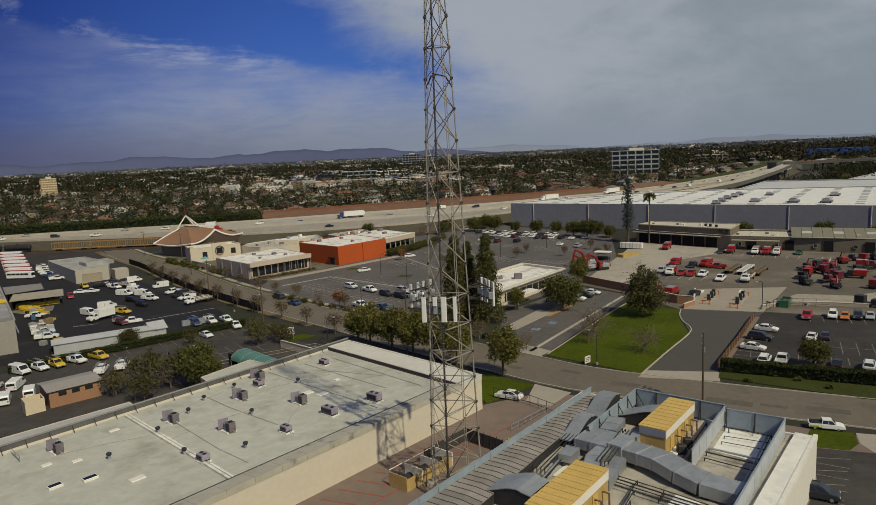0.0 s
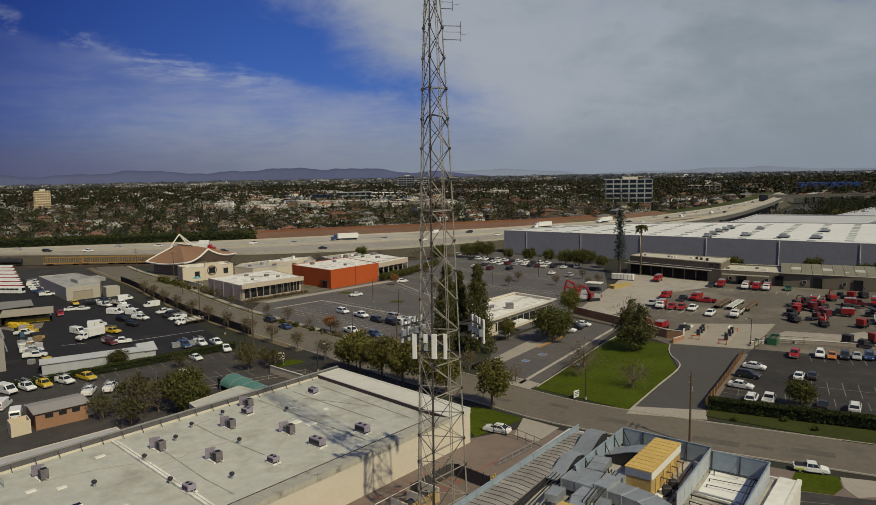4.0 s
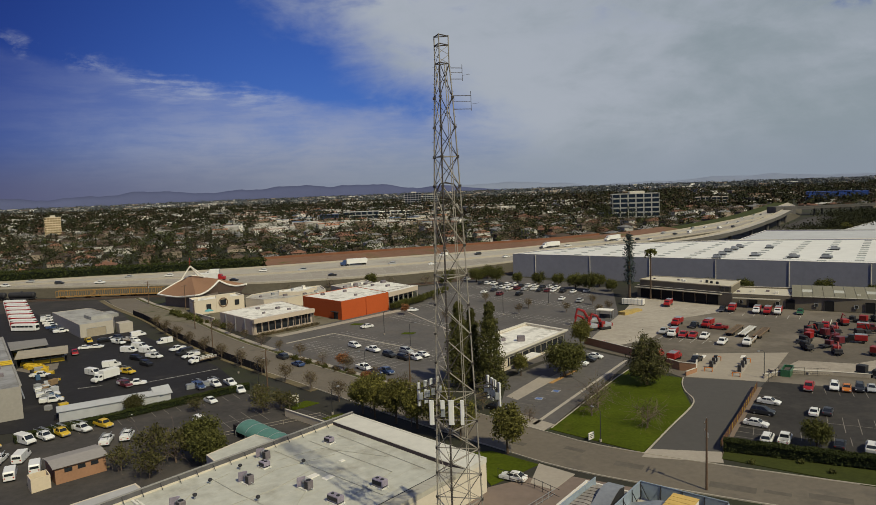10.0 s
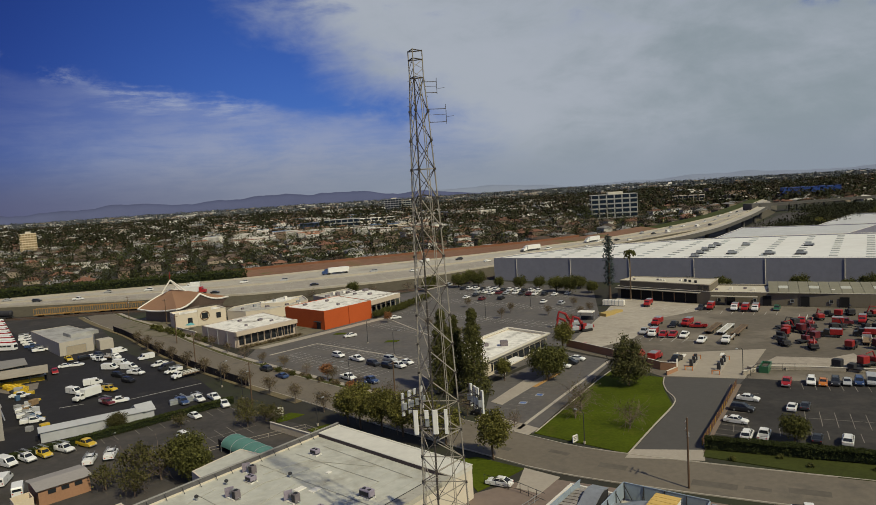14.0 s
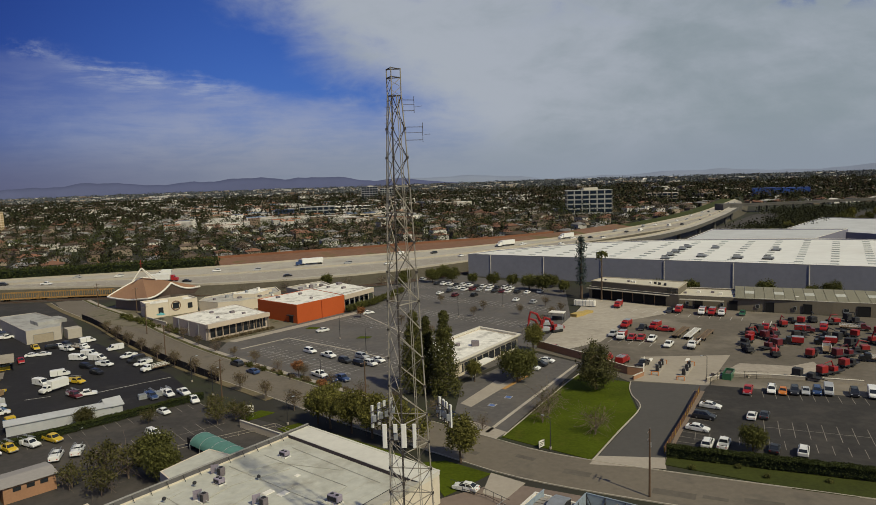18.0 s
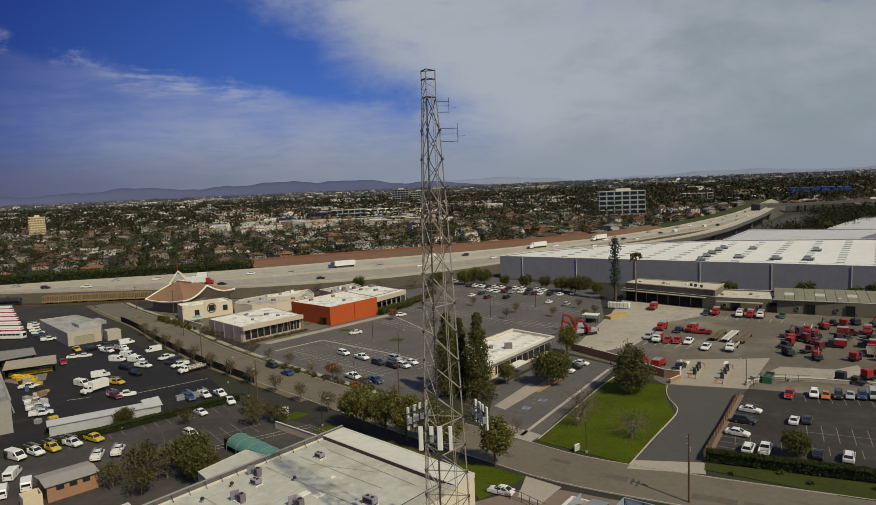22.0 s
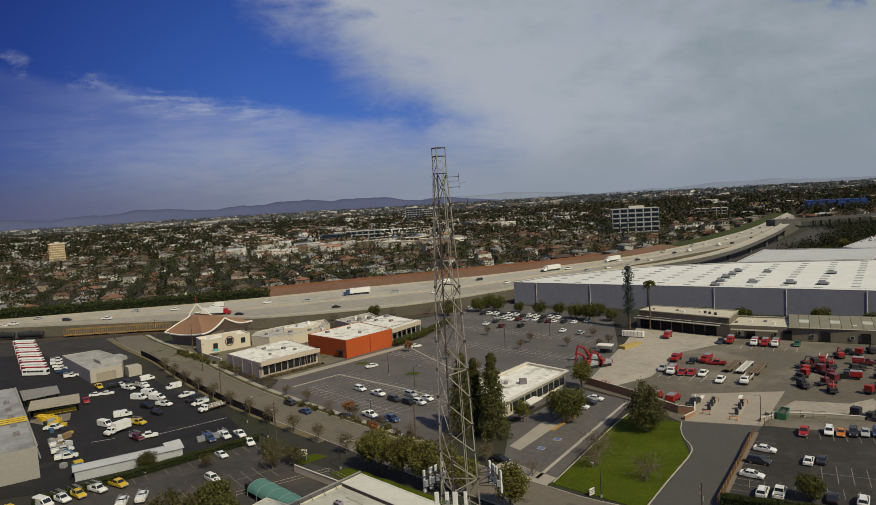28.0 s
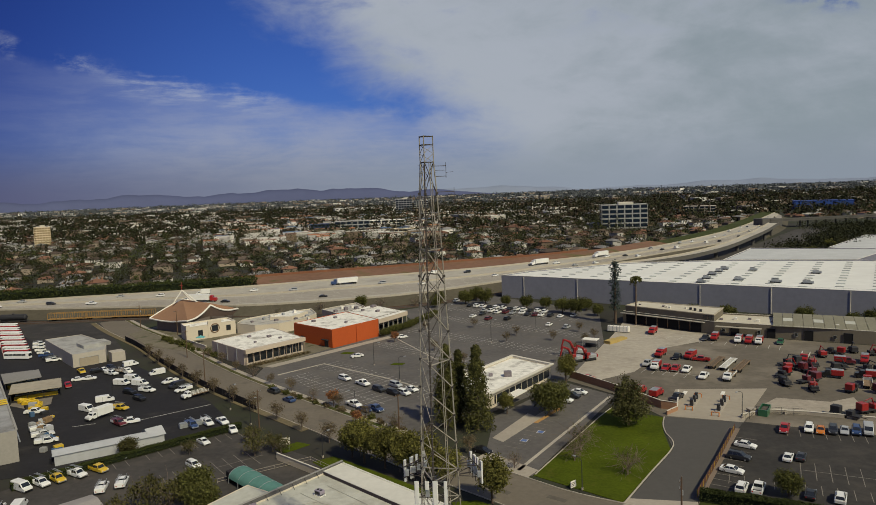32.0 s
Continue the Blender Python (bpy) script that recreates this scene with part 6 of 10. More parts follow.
def air_unit(m, L, W, h, scoop, label):
    t = thing("rooftop_air_unit", label, "air unit", "air units on the hall roof", m=m)
    part("curb", Geo().box(-L / 2 - 0.1, L / 2 + 0.1, -W / 2 - 0.1, W / 2 + 0.1, 0, 0.18), ROOF_DIRTY, t)
    if scoop:
        # an upright dark condenser, a curled duct, and a leaning sheet hood
        cab = part("condenser", Geo().bevel_box(0.15, 1.15, -0.5, 0.5, 0.18, 1.5, 0.05), HVAC_GREY, t)
        part("grille", Geo().box(0.28, 1.02, -0.54, -0.5, 0.3, 1.38), METAL_DARK, cab)
        part("fan_guard", Geo().tube([(0.65, 0, 1.5), (0.65, 0, 1.57)], 0.36, 12), BLACK, cab)
        part("curled_duct", Geo().tube([(0.2, 0.2, 0.9), (-0.25, 0.25, 1.25), (-0.6, 0.1, 1.0), (-0.75, 0, 0.3)], [0.26, 0.3, 0.32, 0.34], 8), METAL_GREY, t)
        part("sheet_hood", Geo().add([(-1.35, -0.75, 0.15), (-1.25, -0.75, 0.15), (-1.25, 0.75, 0.15), (-1.35, 0.75, 0.15), (-1.05, -0.85, 1.75), (-0.95, -0.85, 1.75), (-0.95, 0.7, 1.5), (-1.05, 0.7, 1.5)],
                                     [(3, 2, 1, 0), (4, 5, 6, 7), (0, 1, 5, 4), (1, 2, 6, 5), (2, 3, 7, 6), (3, 0, 4, 7)]), LILAC, t, "leaning lilac-grey sheet hood")
    else:
        for x in (-L / 2 + 0.12, L / 2 - 0.12):
            part("leg", Geo().box(x - 0.06, x + 0.06, -W / 2 + 0.05, W / 2 - 0.05, 0.18, 0.4), METAL_DARK, t)
        part("housing", Geo().bevel_box(-L / 2, L / 2, -W / 2, W / 2, 0.4, h, 0.05), LILAC, t)
        part("side_grille", Geo().box(-L / 2 + 0.12, L / 2 - 0.12, -W / 2 - 0.03, -W / 2, 0.5, h - 0.15), METAL_DARK, t)
        for k in range(2):
            part("fan_guard", Geo().tube([(-L / 4 + k * L / 2, 0, h), (-L / 4 + k * L / 2, 0, h + 0.06)], W * 0.22, 12), BLACK, t)
    part("conduit", Geo().tube([(L / 2, 0, 0.5), (L / 2 + 0.4, 0, 0.4), (L / 2 + 0.7, 0.3, 0.02)], 0.05, 5), METAL_GREY, t)
    return t


HALL_YAW = math.degrees(math.atan2(AU.y, AU.x))
for u, v, L, W, h, sc in ((41.2, 25.8, 1.9, 1.7, 1.7, True), (37.6, 16.0, 1.9, 1.7, 1.8, True), (30.0, 25.4, 1.9, 1.6, 1.7, True), (25.1, 16.2, 1.9, 1.7, 1.8, True), (32.6, 9.0, 1.8, 1.5, 1.2, False),
                          (25.0, 8.9, 3.0, 1.7, 1.5, False), (17.4, 7.4, 2.7, 1.8, 1.6, False), (11.4, 28.0, 2.0, 1.6, 1.3, False), (44.4, 10.2, 1.8, 1.6, 1.3, False), (24.9, 28.4, 2.0, 1.7, 1.3, False), (55.8, 29, 1.9, 1.6, 1.6, True), (23, 31.5, 1.6, 1.2, 1.1, True)):
    p = a_xy(u, v)
    air_unit(at(p[0], p[1], 5.1, HALL_YAW + 90), L * 0.8, W * 0.72, h * 0.82, sc, ("dark condenser with a leaning sheet hood" if sc else "lilac-grey boxed air unit") + " on the white roof")


def turbine(p):
    t = thing("roof_vent", "round dark turbine vent on the white roof", "roof vent", "turbine vents", m=at(p[0], p[1], 5.1))
    part("pipe", Geo().tube([(0, 0, 0), (0, 0, 0.5)], 0.16, 8), METAL_GREY, t)
    part("turbine_head", Geo().tube([(0, 0, 0.45), (0, 0, 0.6), (0, 0, 0.8), (0, 0, 0.95)], [0.2, 0.34, 0.32, 0.1], 10), METAL_DARK, t)


for u, v in ((44.2, 23.9), (45.0, 14.2), (38.9, 9.2), (32.2, 18.6), (38.1, 27.0), (52, 21), (20, 24), (28, 31), (34, 30)):
    turbine(a_xy(u, v))
for u, v, L, W, dark in ((59.2, 18.6, 1.6, 0.9, 1), (55.7, 17.2, 1.7, 0.9, 1), (51.9, 12.5, 1.8, 1.0, 0), (21.8, 18.9, 1.8, 1.2, 0), (20.6, 16.5, 1.8, 1.2, 0), (55, 24, 1.2, 0.8, 0), (58, 26, 1.2, 0.8, 0), (48, 30, 1.4, 0.7, 0), (15, 19.8, 0.9, 0.7, 0)):
    p = a_xy(u, v)
    o = thing("roof_hatch", ("dark skylight" if dark else "low white roof hatch") + " with a curb on the white roof", "roof hatch", "roof hatches", m=at(p[0], p[1], 5.1, HALL_YAW))
    part("curb", Geo().bevel_box(-L / 2, L / 2, -W / 2, W / 2, 0, 0.3 if dark else 0.14, 0.04), TRIM_WHITE, o)
    if dark:
        part("pane", Geo().box(-L / 2 + 0.12, L / 2 - 0.12, -W / 2 + 0.12, W / 2 - 0.12, 0.3, 0.33), GLASS, o)
for pts in (((13.3, 31.5), (13.0, 20), (12.6, 9.7), (22, 8.6)), ((22, 29), (14, 27), (9, 15)), ((30, 25), (24, 26), (14, 23)), ((25, 16), (29, 13), (32, 10)), ((42, 26), (36, 30), (30, 31)), ((20, 33), (19.6, 20), (19, 5)), ((46, 20), (38, 21), (29, 20), (21, 21)), ((41, 25), (41.4, 12), (41, 5)), ((33, 32), (33, 24), (32, 12)), ((8, 30), (8.4, 6)), ((56, 28), (50, 26), (46, 24))):
    g = Geo().tube([(*a_xy(u, v), 5.17) for u, v in pts], 0.05, 5)
    tagged(part("roof_pipe", g, mat("painted conduit", (0.42, 0.41, 0.37), 0.7, vary=0.2)), "grey conduit pipe lying on the white roof", "pipe", "roof pipes")


# ---- roof of the plant building ----
def screen(name, a, b, z0, z1, label, face=METAL_BLUE, posts=True, side=1):
    """A sheet screen between posts with raking braces behind."""
    t = thing(name, label, "roof screen", "roof screens")
    a, b = Vector(a), Vector(b)
    d = (b - a)
    L = d.length
    d.normalize()
    s = Vector((-d.y, d.x)) * side
    n = max(1, round(L / 3.2))
    for i in range(n):
        p, q = a + d * (L * i / n + 0.03), a + d * (L * (i + 1) / n - 0.03)
        part("panel", Geo().prism([tuple(p), tuple(q), tuple(q + s * 0.07), tuple(p + s * 0.07)], z0, z1), face, t)
    for i in range(n + 1):
        p = a + d * (L * i / n) + s * 0.13
        part("post", Geo().beam((*p, z0 - 0.3), (*p, z1 + 0.03), 0.1), METAL_DARK, t)
        if posts:
            part("brace", Geo().beam((*p, z1 - 0.3), (*(p + s * 1.1), z0 - 0.2), 0.08), METAL_DARK, t)
    part("top_rail", Geo().beam((*(a + s * 0.03), z1 + 0.05), (*(b + s * 0.03), z1 + 0.05), 0.16, 0.1), METAL_BLUE, t)
    return t


screen("roof_screen", b_xy(2.0, 2.5), b_xy(56, 1.4), 6.1, 7.7, "blue-grey sheet screen along the alley roof edge", side=-1)
screen("roof_screen", b_xy(1.2, 8.7), b_xy(16.2, 8.7), 6.2, 8.3, "blue-grey sheet screen inside the roof", side=1)
screen("roof_screen", b_xy(1.0, 8.7), b_xy(1.0, 20.4), 6.0, 8.3, "blue-grey sheet screen at the street roof edge", side=-1)
screen("roof_screen", b_xy(1.4, 20.6), b_xy(16.1, 21.1), 6.0, 8.3, "pale sheet screen between two roof decks", mat("pale grey sheet screen", (0.46, 0.49, 0.53), 0.6, 0.15, vary=0.14, scale=0.8, big=0.2), side=-1)
screen("roof_screen", b_xy(1.8, 20.9), b_xy(1.4, 27.5), 5.9, 8.2, "blue-grey sheet screen at the street roof edge", side=-1)
screen("roof_screen", b_xy(1.5, 27.6), b_xy(56, 28.4), 5.9, 8.2, "pale sheet screen along the white parapet", mat("pale grey sheet screen", (0.46, 0.49, 0.53)), side=-1)


def metal_walk():
    t = thing("ribbed_metal_roof", "brownish ribbed sheet-metal roof over the duct run", "metal roof")
    brown = mat("brown sheet metal", (0.34, 0.31, 0.28), 0.65, 0.3, vary=0.22, scale=1, big=0.3, rnd=0.14)
    for i in range(54):
        u0, u1 = 3 + i, 4 + i
        vs = []
        for u in (u0 + 0.02, u1 - 0.02):
            e = 5.0 + 0.045 * u
            for v, z in ((2.6 - 0.02 * u, 7.0), ((2.6 + e) / 2, 7.12), (e, 6.95)):
                vs.append((*b_xy(u, v), z))
        lo = [(x, y, z - 0.12) for x, y, z in vs]
        part("sheet", Geo().add(vs + lo, [(0, 1, 4, 3), (1, 2, 5, 4), (9, 10, 7, 6), (10, 11, 8, 7), (3, 4, 10, 9), (4, 5, 11, 10), (1, 0, 6, 7), (2, 1, 7, 8), (0, 3, 9, 6), (5, 2, 8, 11)]), brown, t)
        part("rib", Geo().beam(Vector(vs[3]) + Vector((0, 0, 0.03)), Vector(vs[4]) + Vector((0, 0, 0.03)), 0.03, 0.05).beam(Vector(vs[4]) + Vector((0, 0, 0.03)), Vector(vs[5]) + Vector((0, 0, 0.03)), 0.03, 0.05), mat("rib steel", (0.12, 0.1, 0.085), 0.7), t)
    part("end_wall", Geo().prism([b_xy(3, 4.95), b_xy(57, 7.4), b_xy(57, 7.6), b_xy(3, 5.1)], 5.7, 6.8), METAL_DARK, t)


metal_walk()


def duct(name, pts, w, h, label, material=METAL_GREY):
    """A rectangular sheet duct along a path, section by section, with flanges."""
    t = thing(name, label, "air duct", "air ducts")
    P = [Vector(p) for p in pts]
    for a, b in zip(P, P[1:]):
        part("section", Geo().beam(a, b, w, h), material, t)
        d = (b - a).normalized()
        part("flange", Geo().beam(a - d * 0.06, a + d * 0.06, w + 0.14, h + 0.14), material, t)
    foot = P[len(P) // 2]
    part("stand", Geo().beam((foot.x, foot.y, 5.7), (foot.x, foot.y, foot.z - h / 2), 0.15), METAL_DARK, t)
    return t


def b3(u, v, z):
    return (*b_xy(u, v), z)


duct("air_duct", [b3(17.2, 14.0, 7.0), b3(17.4, 16.2, 7.0), b3(18.0, 18.4, 7.1), b3(19.2, 21.0, 6.9), b3(19.9, 23.6, 6.65), b3(20.0, 27.2, 6.6)], 3.0, 1.3, "large grey sheet-metal duct crossing the roof")
duct("air_duct", [b3(16.9, 8.4, 7.15), b3(16.9, 10.4, 7.15), b3(17.0, 12.5, 7.2)], 4.2, 1.2, "broad grey boxed duct between the yellow units")
duct("air_duct", [b3(17.1, 12.6, 7.3), b3(17.2, 14.2, 7.3)], 3.4, 1.5, "short grey duct joining two runs")
duct("air_duct", [b3(18.6, 12.0, 7.0), b3(21.4, 11.9, 6.95), b3(23.6, 12.6, 6.85), b3(25.8, 13.4, 6.8)], 1.7, 1.1, "grey duct running to the yellow unit")
duct("air_duct", [b3(20.2, 14.4, 6.8), b3(22.6, 14.6, 6.8), b3(25.9, 15.0, 6.8)], 1.4, 1.2, "second grey duct running to the yellow unit")
duct("air_duct", [b3(10.6, 10.0, 7.3), b3(12.6, 10.3, 7.3), b3(14.6, 10.6, 7.3)], 2.0, 1.0, "grey duct stub by the screen")
duct("air_duct", [b3(14.2, 12.8, 7.0), b3(14.2, 14.4, 7.0)], 1.6, 1.6, "upright grey plenum box beside the unit")
duct("air_duct", [b3(20.0, 8.6, 6.7), b3(22.4, 8.8, 6.7)], 1.6, 0.9, "small grey duct box on the deck")
duct("air_duct", [b3(30, 22.0, 6.6), b3(38, 22.5, 6.6), b3(48, 23.0, 6.6)], 1.5, 1.0, "long grey duct over the back deck")
duct("air_duct", [b3(25, 25.8, 6.5), b3(30, 26.0, 6.5), b3(36, 26.1, 6.5)], 1.2, 0.9, "grey duct beside the pale screen")


def bent_duct(a, z, r0, yaw, label):
    """A swept duct hood: a broad curved cowl with a dark mouth."""
    t = thing("duct_cowl", label, "duct cowl", "duct cowls", m=at(a[0], a[1], z, yaw))
    n = 14
    g, side = Geo(), []
    for i in range(n + 1):
        s = i / n
        x = -3.4 + 6.8 * s
        zz = 0.75 - 0.75 * math.cos(s * math.pi * 1.25) * (0.9 if s < 0.8 else 0.7)
        side.append((x, zz))
    vs = [(x, -r0, z1) for x, z1 in side] + [(x, r0, z1) for x, z1 in side] + [(x, -r0, z1 - 0.1) for x, z1 in side] + [(x, r0, z1 - 0.1) for x, z1 in side]
    k = n + 1
    fs = []
    for i in range(n):
        fs += [(i, i + 1, k + i + 1, k + i), (2 * k + i + 1, 2 * k + i, 3 * k + i, 3 * k + i + 1), (2 * k + i, 2 * k + i + 1, i + 1, i), (k + i, k + i + 1, 3 * k + i + 1, 3 * k + i)]
    part("cowl_sheet", g.add(vs, fs), METAL_GREY, t)
    for sgn in (-1, 1):
        vs = [(x, sgn * (r0 - 0.1), z1 - 0.1) for x, z1 in side] + [(x, sgn * (r0 - 0.1), -0.9) for x, _ in side]
        part("side_sheet", Geo().add(vs, [(i, i + 1, k + i + 1, k + i) for i in range(n)]), METAL_DARK, t)


BY = math.degrees(math.atan2(BU.y, BU.x))
bent_duct(b_xy(6.0, 11.6), 6.7, 1.4, BY + 90, "curved grey duct cowl inside the screens")
bent_duct(b_xy(6.4, 6.1), 6.9, 1.2, BY + 180, "curved grey duct cowl over the ribbed roof")
bent_duct(b_xy(14.6, 6.6), 6.7, 0.9, BY + 180, "curved grey duct cowl over the ribbed roof")
bent_duct(b_xy(31.8, 7.4), 6.7, 2.0, BY + 90, "broad grey duct cowl over the ribbed roof")


def yellow_unit(u0, u1, v0, v1, label):
    t = thing("yellow_plant_unit", label, "plant unit", "yellow plant units")
    z0, z1 = 5.76, 8.9
    c = [b_xy(u0, v0), b_xy(u0, v1), b_xy(u1, v1), b_xy(u1, v0)]
    part("housing", Geo().prism(c, z0, z1), YELLOW_WALL, t)
    n = round((u1 - u0) / 0.55)
    for i in range(n):
        a, b = u0 - 0.1 + (u1 - u0 + 0.2) * i / n, u0 - 0.1 + (u1 - u0 + 0.2) * (i + 1) / n - 0.05
        part("roof_panel", Geo().prism([b_xy(a, v0 - 0.12), b_xy(b, v0 - 0.12), b_xy(b, v1 + 0.12), b_xy(a, v1 + 0.12)], z1, z1 + 0.12 + 0.02 * (i % 2)), YELLOW_UNIT, t)
    part("side_band", Geo().prism([b_xy(u0, v1 + 0.02), b_xy(u1, v1 + 0.02), b_xy(u1, v1 + 0.08), b_xy(u0, v1 + 0.08)], z1 - 1.0, z1 - 0.05), TRIM_WHITE, t)
    part("end_band", Geo().prism([b_xy(u1 + 0.02, v0), b_xy(u1 + 0.02, v1), b_xy(u1 + 0.08, v1), b_xy(u1 + 0.08, v0)], z1 - 0.9, z1 - 0.05), mat("blue-grey band", (0.25, 0.27, 0.33), 0.6), t)
    for k in range(3):
        u = u0 + (u1 - u0) * (0.25 + 0.25 * k)
        part("access_door", Geo().prism([b_xy(u, v1 + 0.03), b_xy(u + 1.1, v1 + 0.03), b_xy(u + 1.1, v1 + 0.1), b_xy(u, v1 + 0.1)], z0 + 0.2, z0 + 1.9), YELLOW_UNIT, t)
    for k in range(4):
        u = u0 + 1.5 + k * 1.9
        g = Geo().tube([b3(u, v1 + 0.1, 7.2), b3(u, v1 + 0.8, 7.2), b3(u + 0.2, v1 + 0.9, 6.0)], 0.11, 6)
        part("pipe", g, mat("rusty pipe", (0.17, 0.1, 0.07), 0.7, 0.3, vary=0.3), t)
    for k in range(2):
        p = b3(u1 - 2 - k * 2.2, v1 + 1.2, 0)
        part("pump", Geo().bevel_box(p[0] - 0.5, p[0] + 0.5, p[1] - 0.4, p[1] + 0.4, 5.76, 6.8, 0.08), METAL_DARK, t)


yellow_unit(3.6, 14.0, 14.3, 17.4, "long ochre plant unit with a ribbed yellow roof")
yellow_unit(26.4, 37, 12.3, 15.8, "long ochre plant unit with a ribbed yellow roof beside ducts")
RUNS = [([b3(3, 25.9, 6.2), b3(12, 26.4, 6.2), b3(40, 27.4, 6.2)], 0.12), ([b3(3, 26.4, 6.5), b3(18, 27.1, 6.5)], 0.08), ([b3(10.2, 21.2, 6.3), b3(10.2, 27.2, 6.3)], 0.16), ([b3(11.2, 21.2, 6.2), b3(11.4, 27.2, 6.2)], 0.1), ([b3(12.6, 21.4, 6.1), b3(13.0, 27.2, 6.1)], 0.08),
        ([b3(16, 7.2, 6.3), b3(36, 9.6, 6.3)], 0.13), ([b3(18, 7.8, 6.5), b3(36, 10.2, 6.5)], 0.1), ([b3(20, 9.9, 6.2), b3(30, 11.4, 6.2)], 0.1), ([b3(3.4, 21.6, 6.4), b3(3.2, 27, 6.4)], 0.07), ([b3(5.4, 21.6, 6.1), b3(4.6, 27, 6.1)], 0.06), ([b3(7.2, 21.8, 6.1), b3(6.8, 27, 6.1)], 0.06),
        ([b3(3, 18.8, 6.3), b3(16, 19.6, 6.3)], 0.1), ([b3(4, 19.4, 6.1), b3(16, 20.2, 6.1)], 0.08), ([b3(8, 19.8, 6.8), b3(13, 20.0, 6.8)], 0.09)]
for k in range(4):
    RUNS.append(([b3(22.6 + 0.5 * k, 14.8, 6.5 - 0.1 * k), b3(23.0 + 0.5 * k, 20.4, 6.5 - 0.1 * k), b3(23.4 + 0.5 * k, 27, 6.3)], 0.07 + 0.03 * (k % 2)))
    RUNS.append(([b3(13.6 + 0.1 * k, 12.0 + 0.45 * k, 7.9), b3(22.5, 12.8 + 0.45 * k, 7.7)], 0.07 + 0.02 * (k % 2)))
    RUNS.append(([b3(22 + 2.2 * k, 17.2 + 0.5 * k, 6.2), b3(36 + k, 18.6 + 0.7 * k, 6.2)], 0.08))
    RUNS.append(([b3(15 + 0.4 * k, 5.9 + 0.5 * k, 7.0), b3(26, 6.7 + 0.5 * k, 6.8)], 0.06 + 0.03 * (k % 2)))
for pts, r in RUNS:
    g = Geo().tube(pts, r * 0.8, 6)
    for p in pts:
        g.beam((p[0], p[1], 5.7), (p[0], p[1], p[2]), 0.1)
    tagged(part("roof_pipe", g, METAL_DARK if r < 0.12 else METAL_GREY), "steel pipe run on stands over the roof deck", "pipe", "plant roof pipes")
for u, v, L, W in ((20.5, 10.4, 3.4, 1.6), (23.5, 9.6, 3.4, 1.8), (26.5, 10.2, 3.4, 1.8), (30, 19.6, 5, 2), (23.6, 22.6, 3, 2.6), (12.2, 17.9, 3, 0.9)):
    p = b_xy(u, v)
    o = part("deck_sheet", Geo().bevel_box(-L / 2, L / 2, -W / 2, W / 2, 0, 0.12, 0.03), mat("bright roof deck", (0.78, 0.78, 0.74)), m=at(p[0], p[1], 5.76, BY))
    tagged(o, "bright white roof deck sheet between the ducts", "roof sheet", "deck sheets")


# ---- alley things beside the mast ----
def alley_tanks():
    for k in range(3):
        p = a_xy(19.6 + k * 3.0, -7.6)
        t = thing("tank_stall", "open ochre stall with a dark cylindrical tank inside", "tank stall", "tank stalls", m=at(p[0], p[1], 0.02, HALL_YAW) @ Matrix.Diagonal((0.85, 0.85, 0.8, 1)))
        for x in (-1.7, 1.7):
            part("side_wall", Geo().box(x - 0.08, x + 0.08, -1.8, 1.8, 0, 2.4), YELLOW_WALL if x > 0 else TRIM_WHITE, t)
        part("back_wall", Geo().box(-1.6, 1.6, 1.6, 1.75, 0, 2.0), YELLOW_WALL, t)
        part("floor_pan", Geo().box(-1.6, 1.6, -1.8, 1.6, 0, 0.12), YELLOW_WALL, t)
        part("tank", Geo().tube([(-1.1, 0, 1.0), (-0.9, 0, 1.0), (0.9, 0, 1.0), (1.1, 0, 1.0)], [0.5, 0.75, 0.75, 0.5], 12), METAL_DARK, t)
        part("pipe_rail", Geo().tube([(-1.7, -1.8, 2.65), (1.7, -1.8, 2.65)], 0.06, 6), TRIM_WHITE, t)


alley_tanks()
fence_t = thing("compound_fence", "dark screened wire fence round the mast foot", "fence")
for a, b in (((11.0, -5.6), (20.0, -5.6)), ((11.0, -5.6), (11.0, -12.6))):
    n = 6
    for i in range(n + 1):
        q = lerp(a, b, i / n)
        part("post", Geo().tube([(*a_xy(*q), 0), (*a_xy(*q), 2.3)], 0.05, 6), METAL_DARK, fence_t)
        if i < n:
            q2 = lerp(a, b, (i + 0.96) / n)
            p, r = Vector(a_xy(*q)), Vector(a_xy(*q2))
            part("mesh_panel", Geo().beam((*p, 1.1), (*r, 1.1), 0.03, 1.9), mat("screen mesh", (0.06, 0.055, 0.055), 0.9, vary=0.3), fence_t)
for k in range(4):
    p = a_xy(8.4 + k * 0.9, -11.6 - 0.3 * k)
    o = thing("bollard", "yellow steel bollard beside the mast compound", "bollard", "yellow bollards", m=at(p[0], p[1], 0.0))
    part("post", Geo().tube([(0, 0, 0), (0, 0, 1.2), (0, 0, 1.28)], [0.13, 0.13, 0.03], 8), PAINT["yellow"], o)
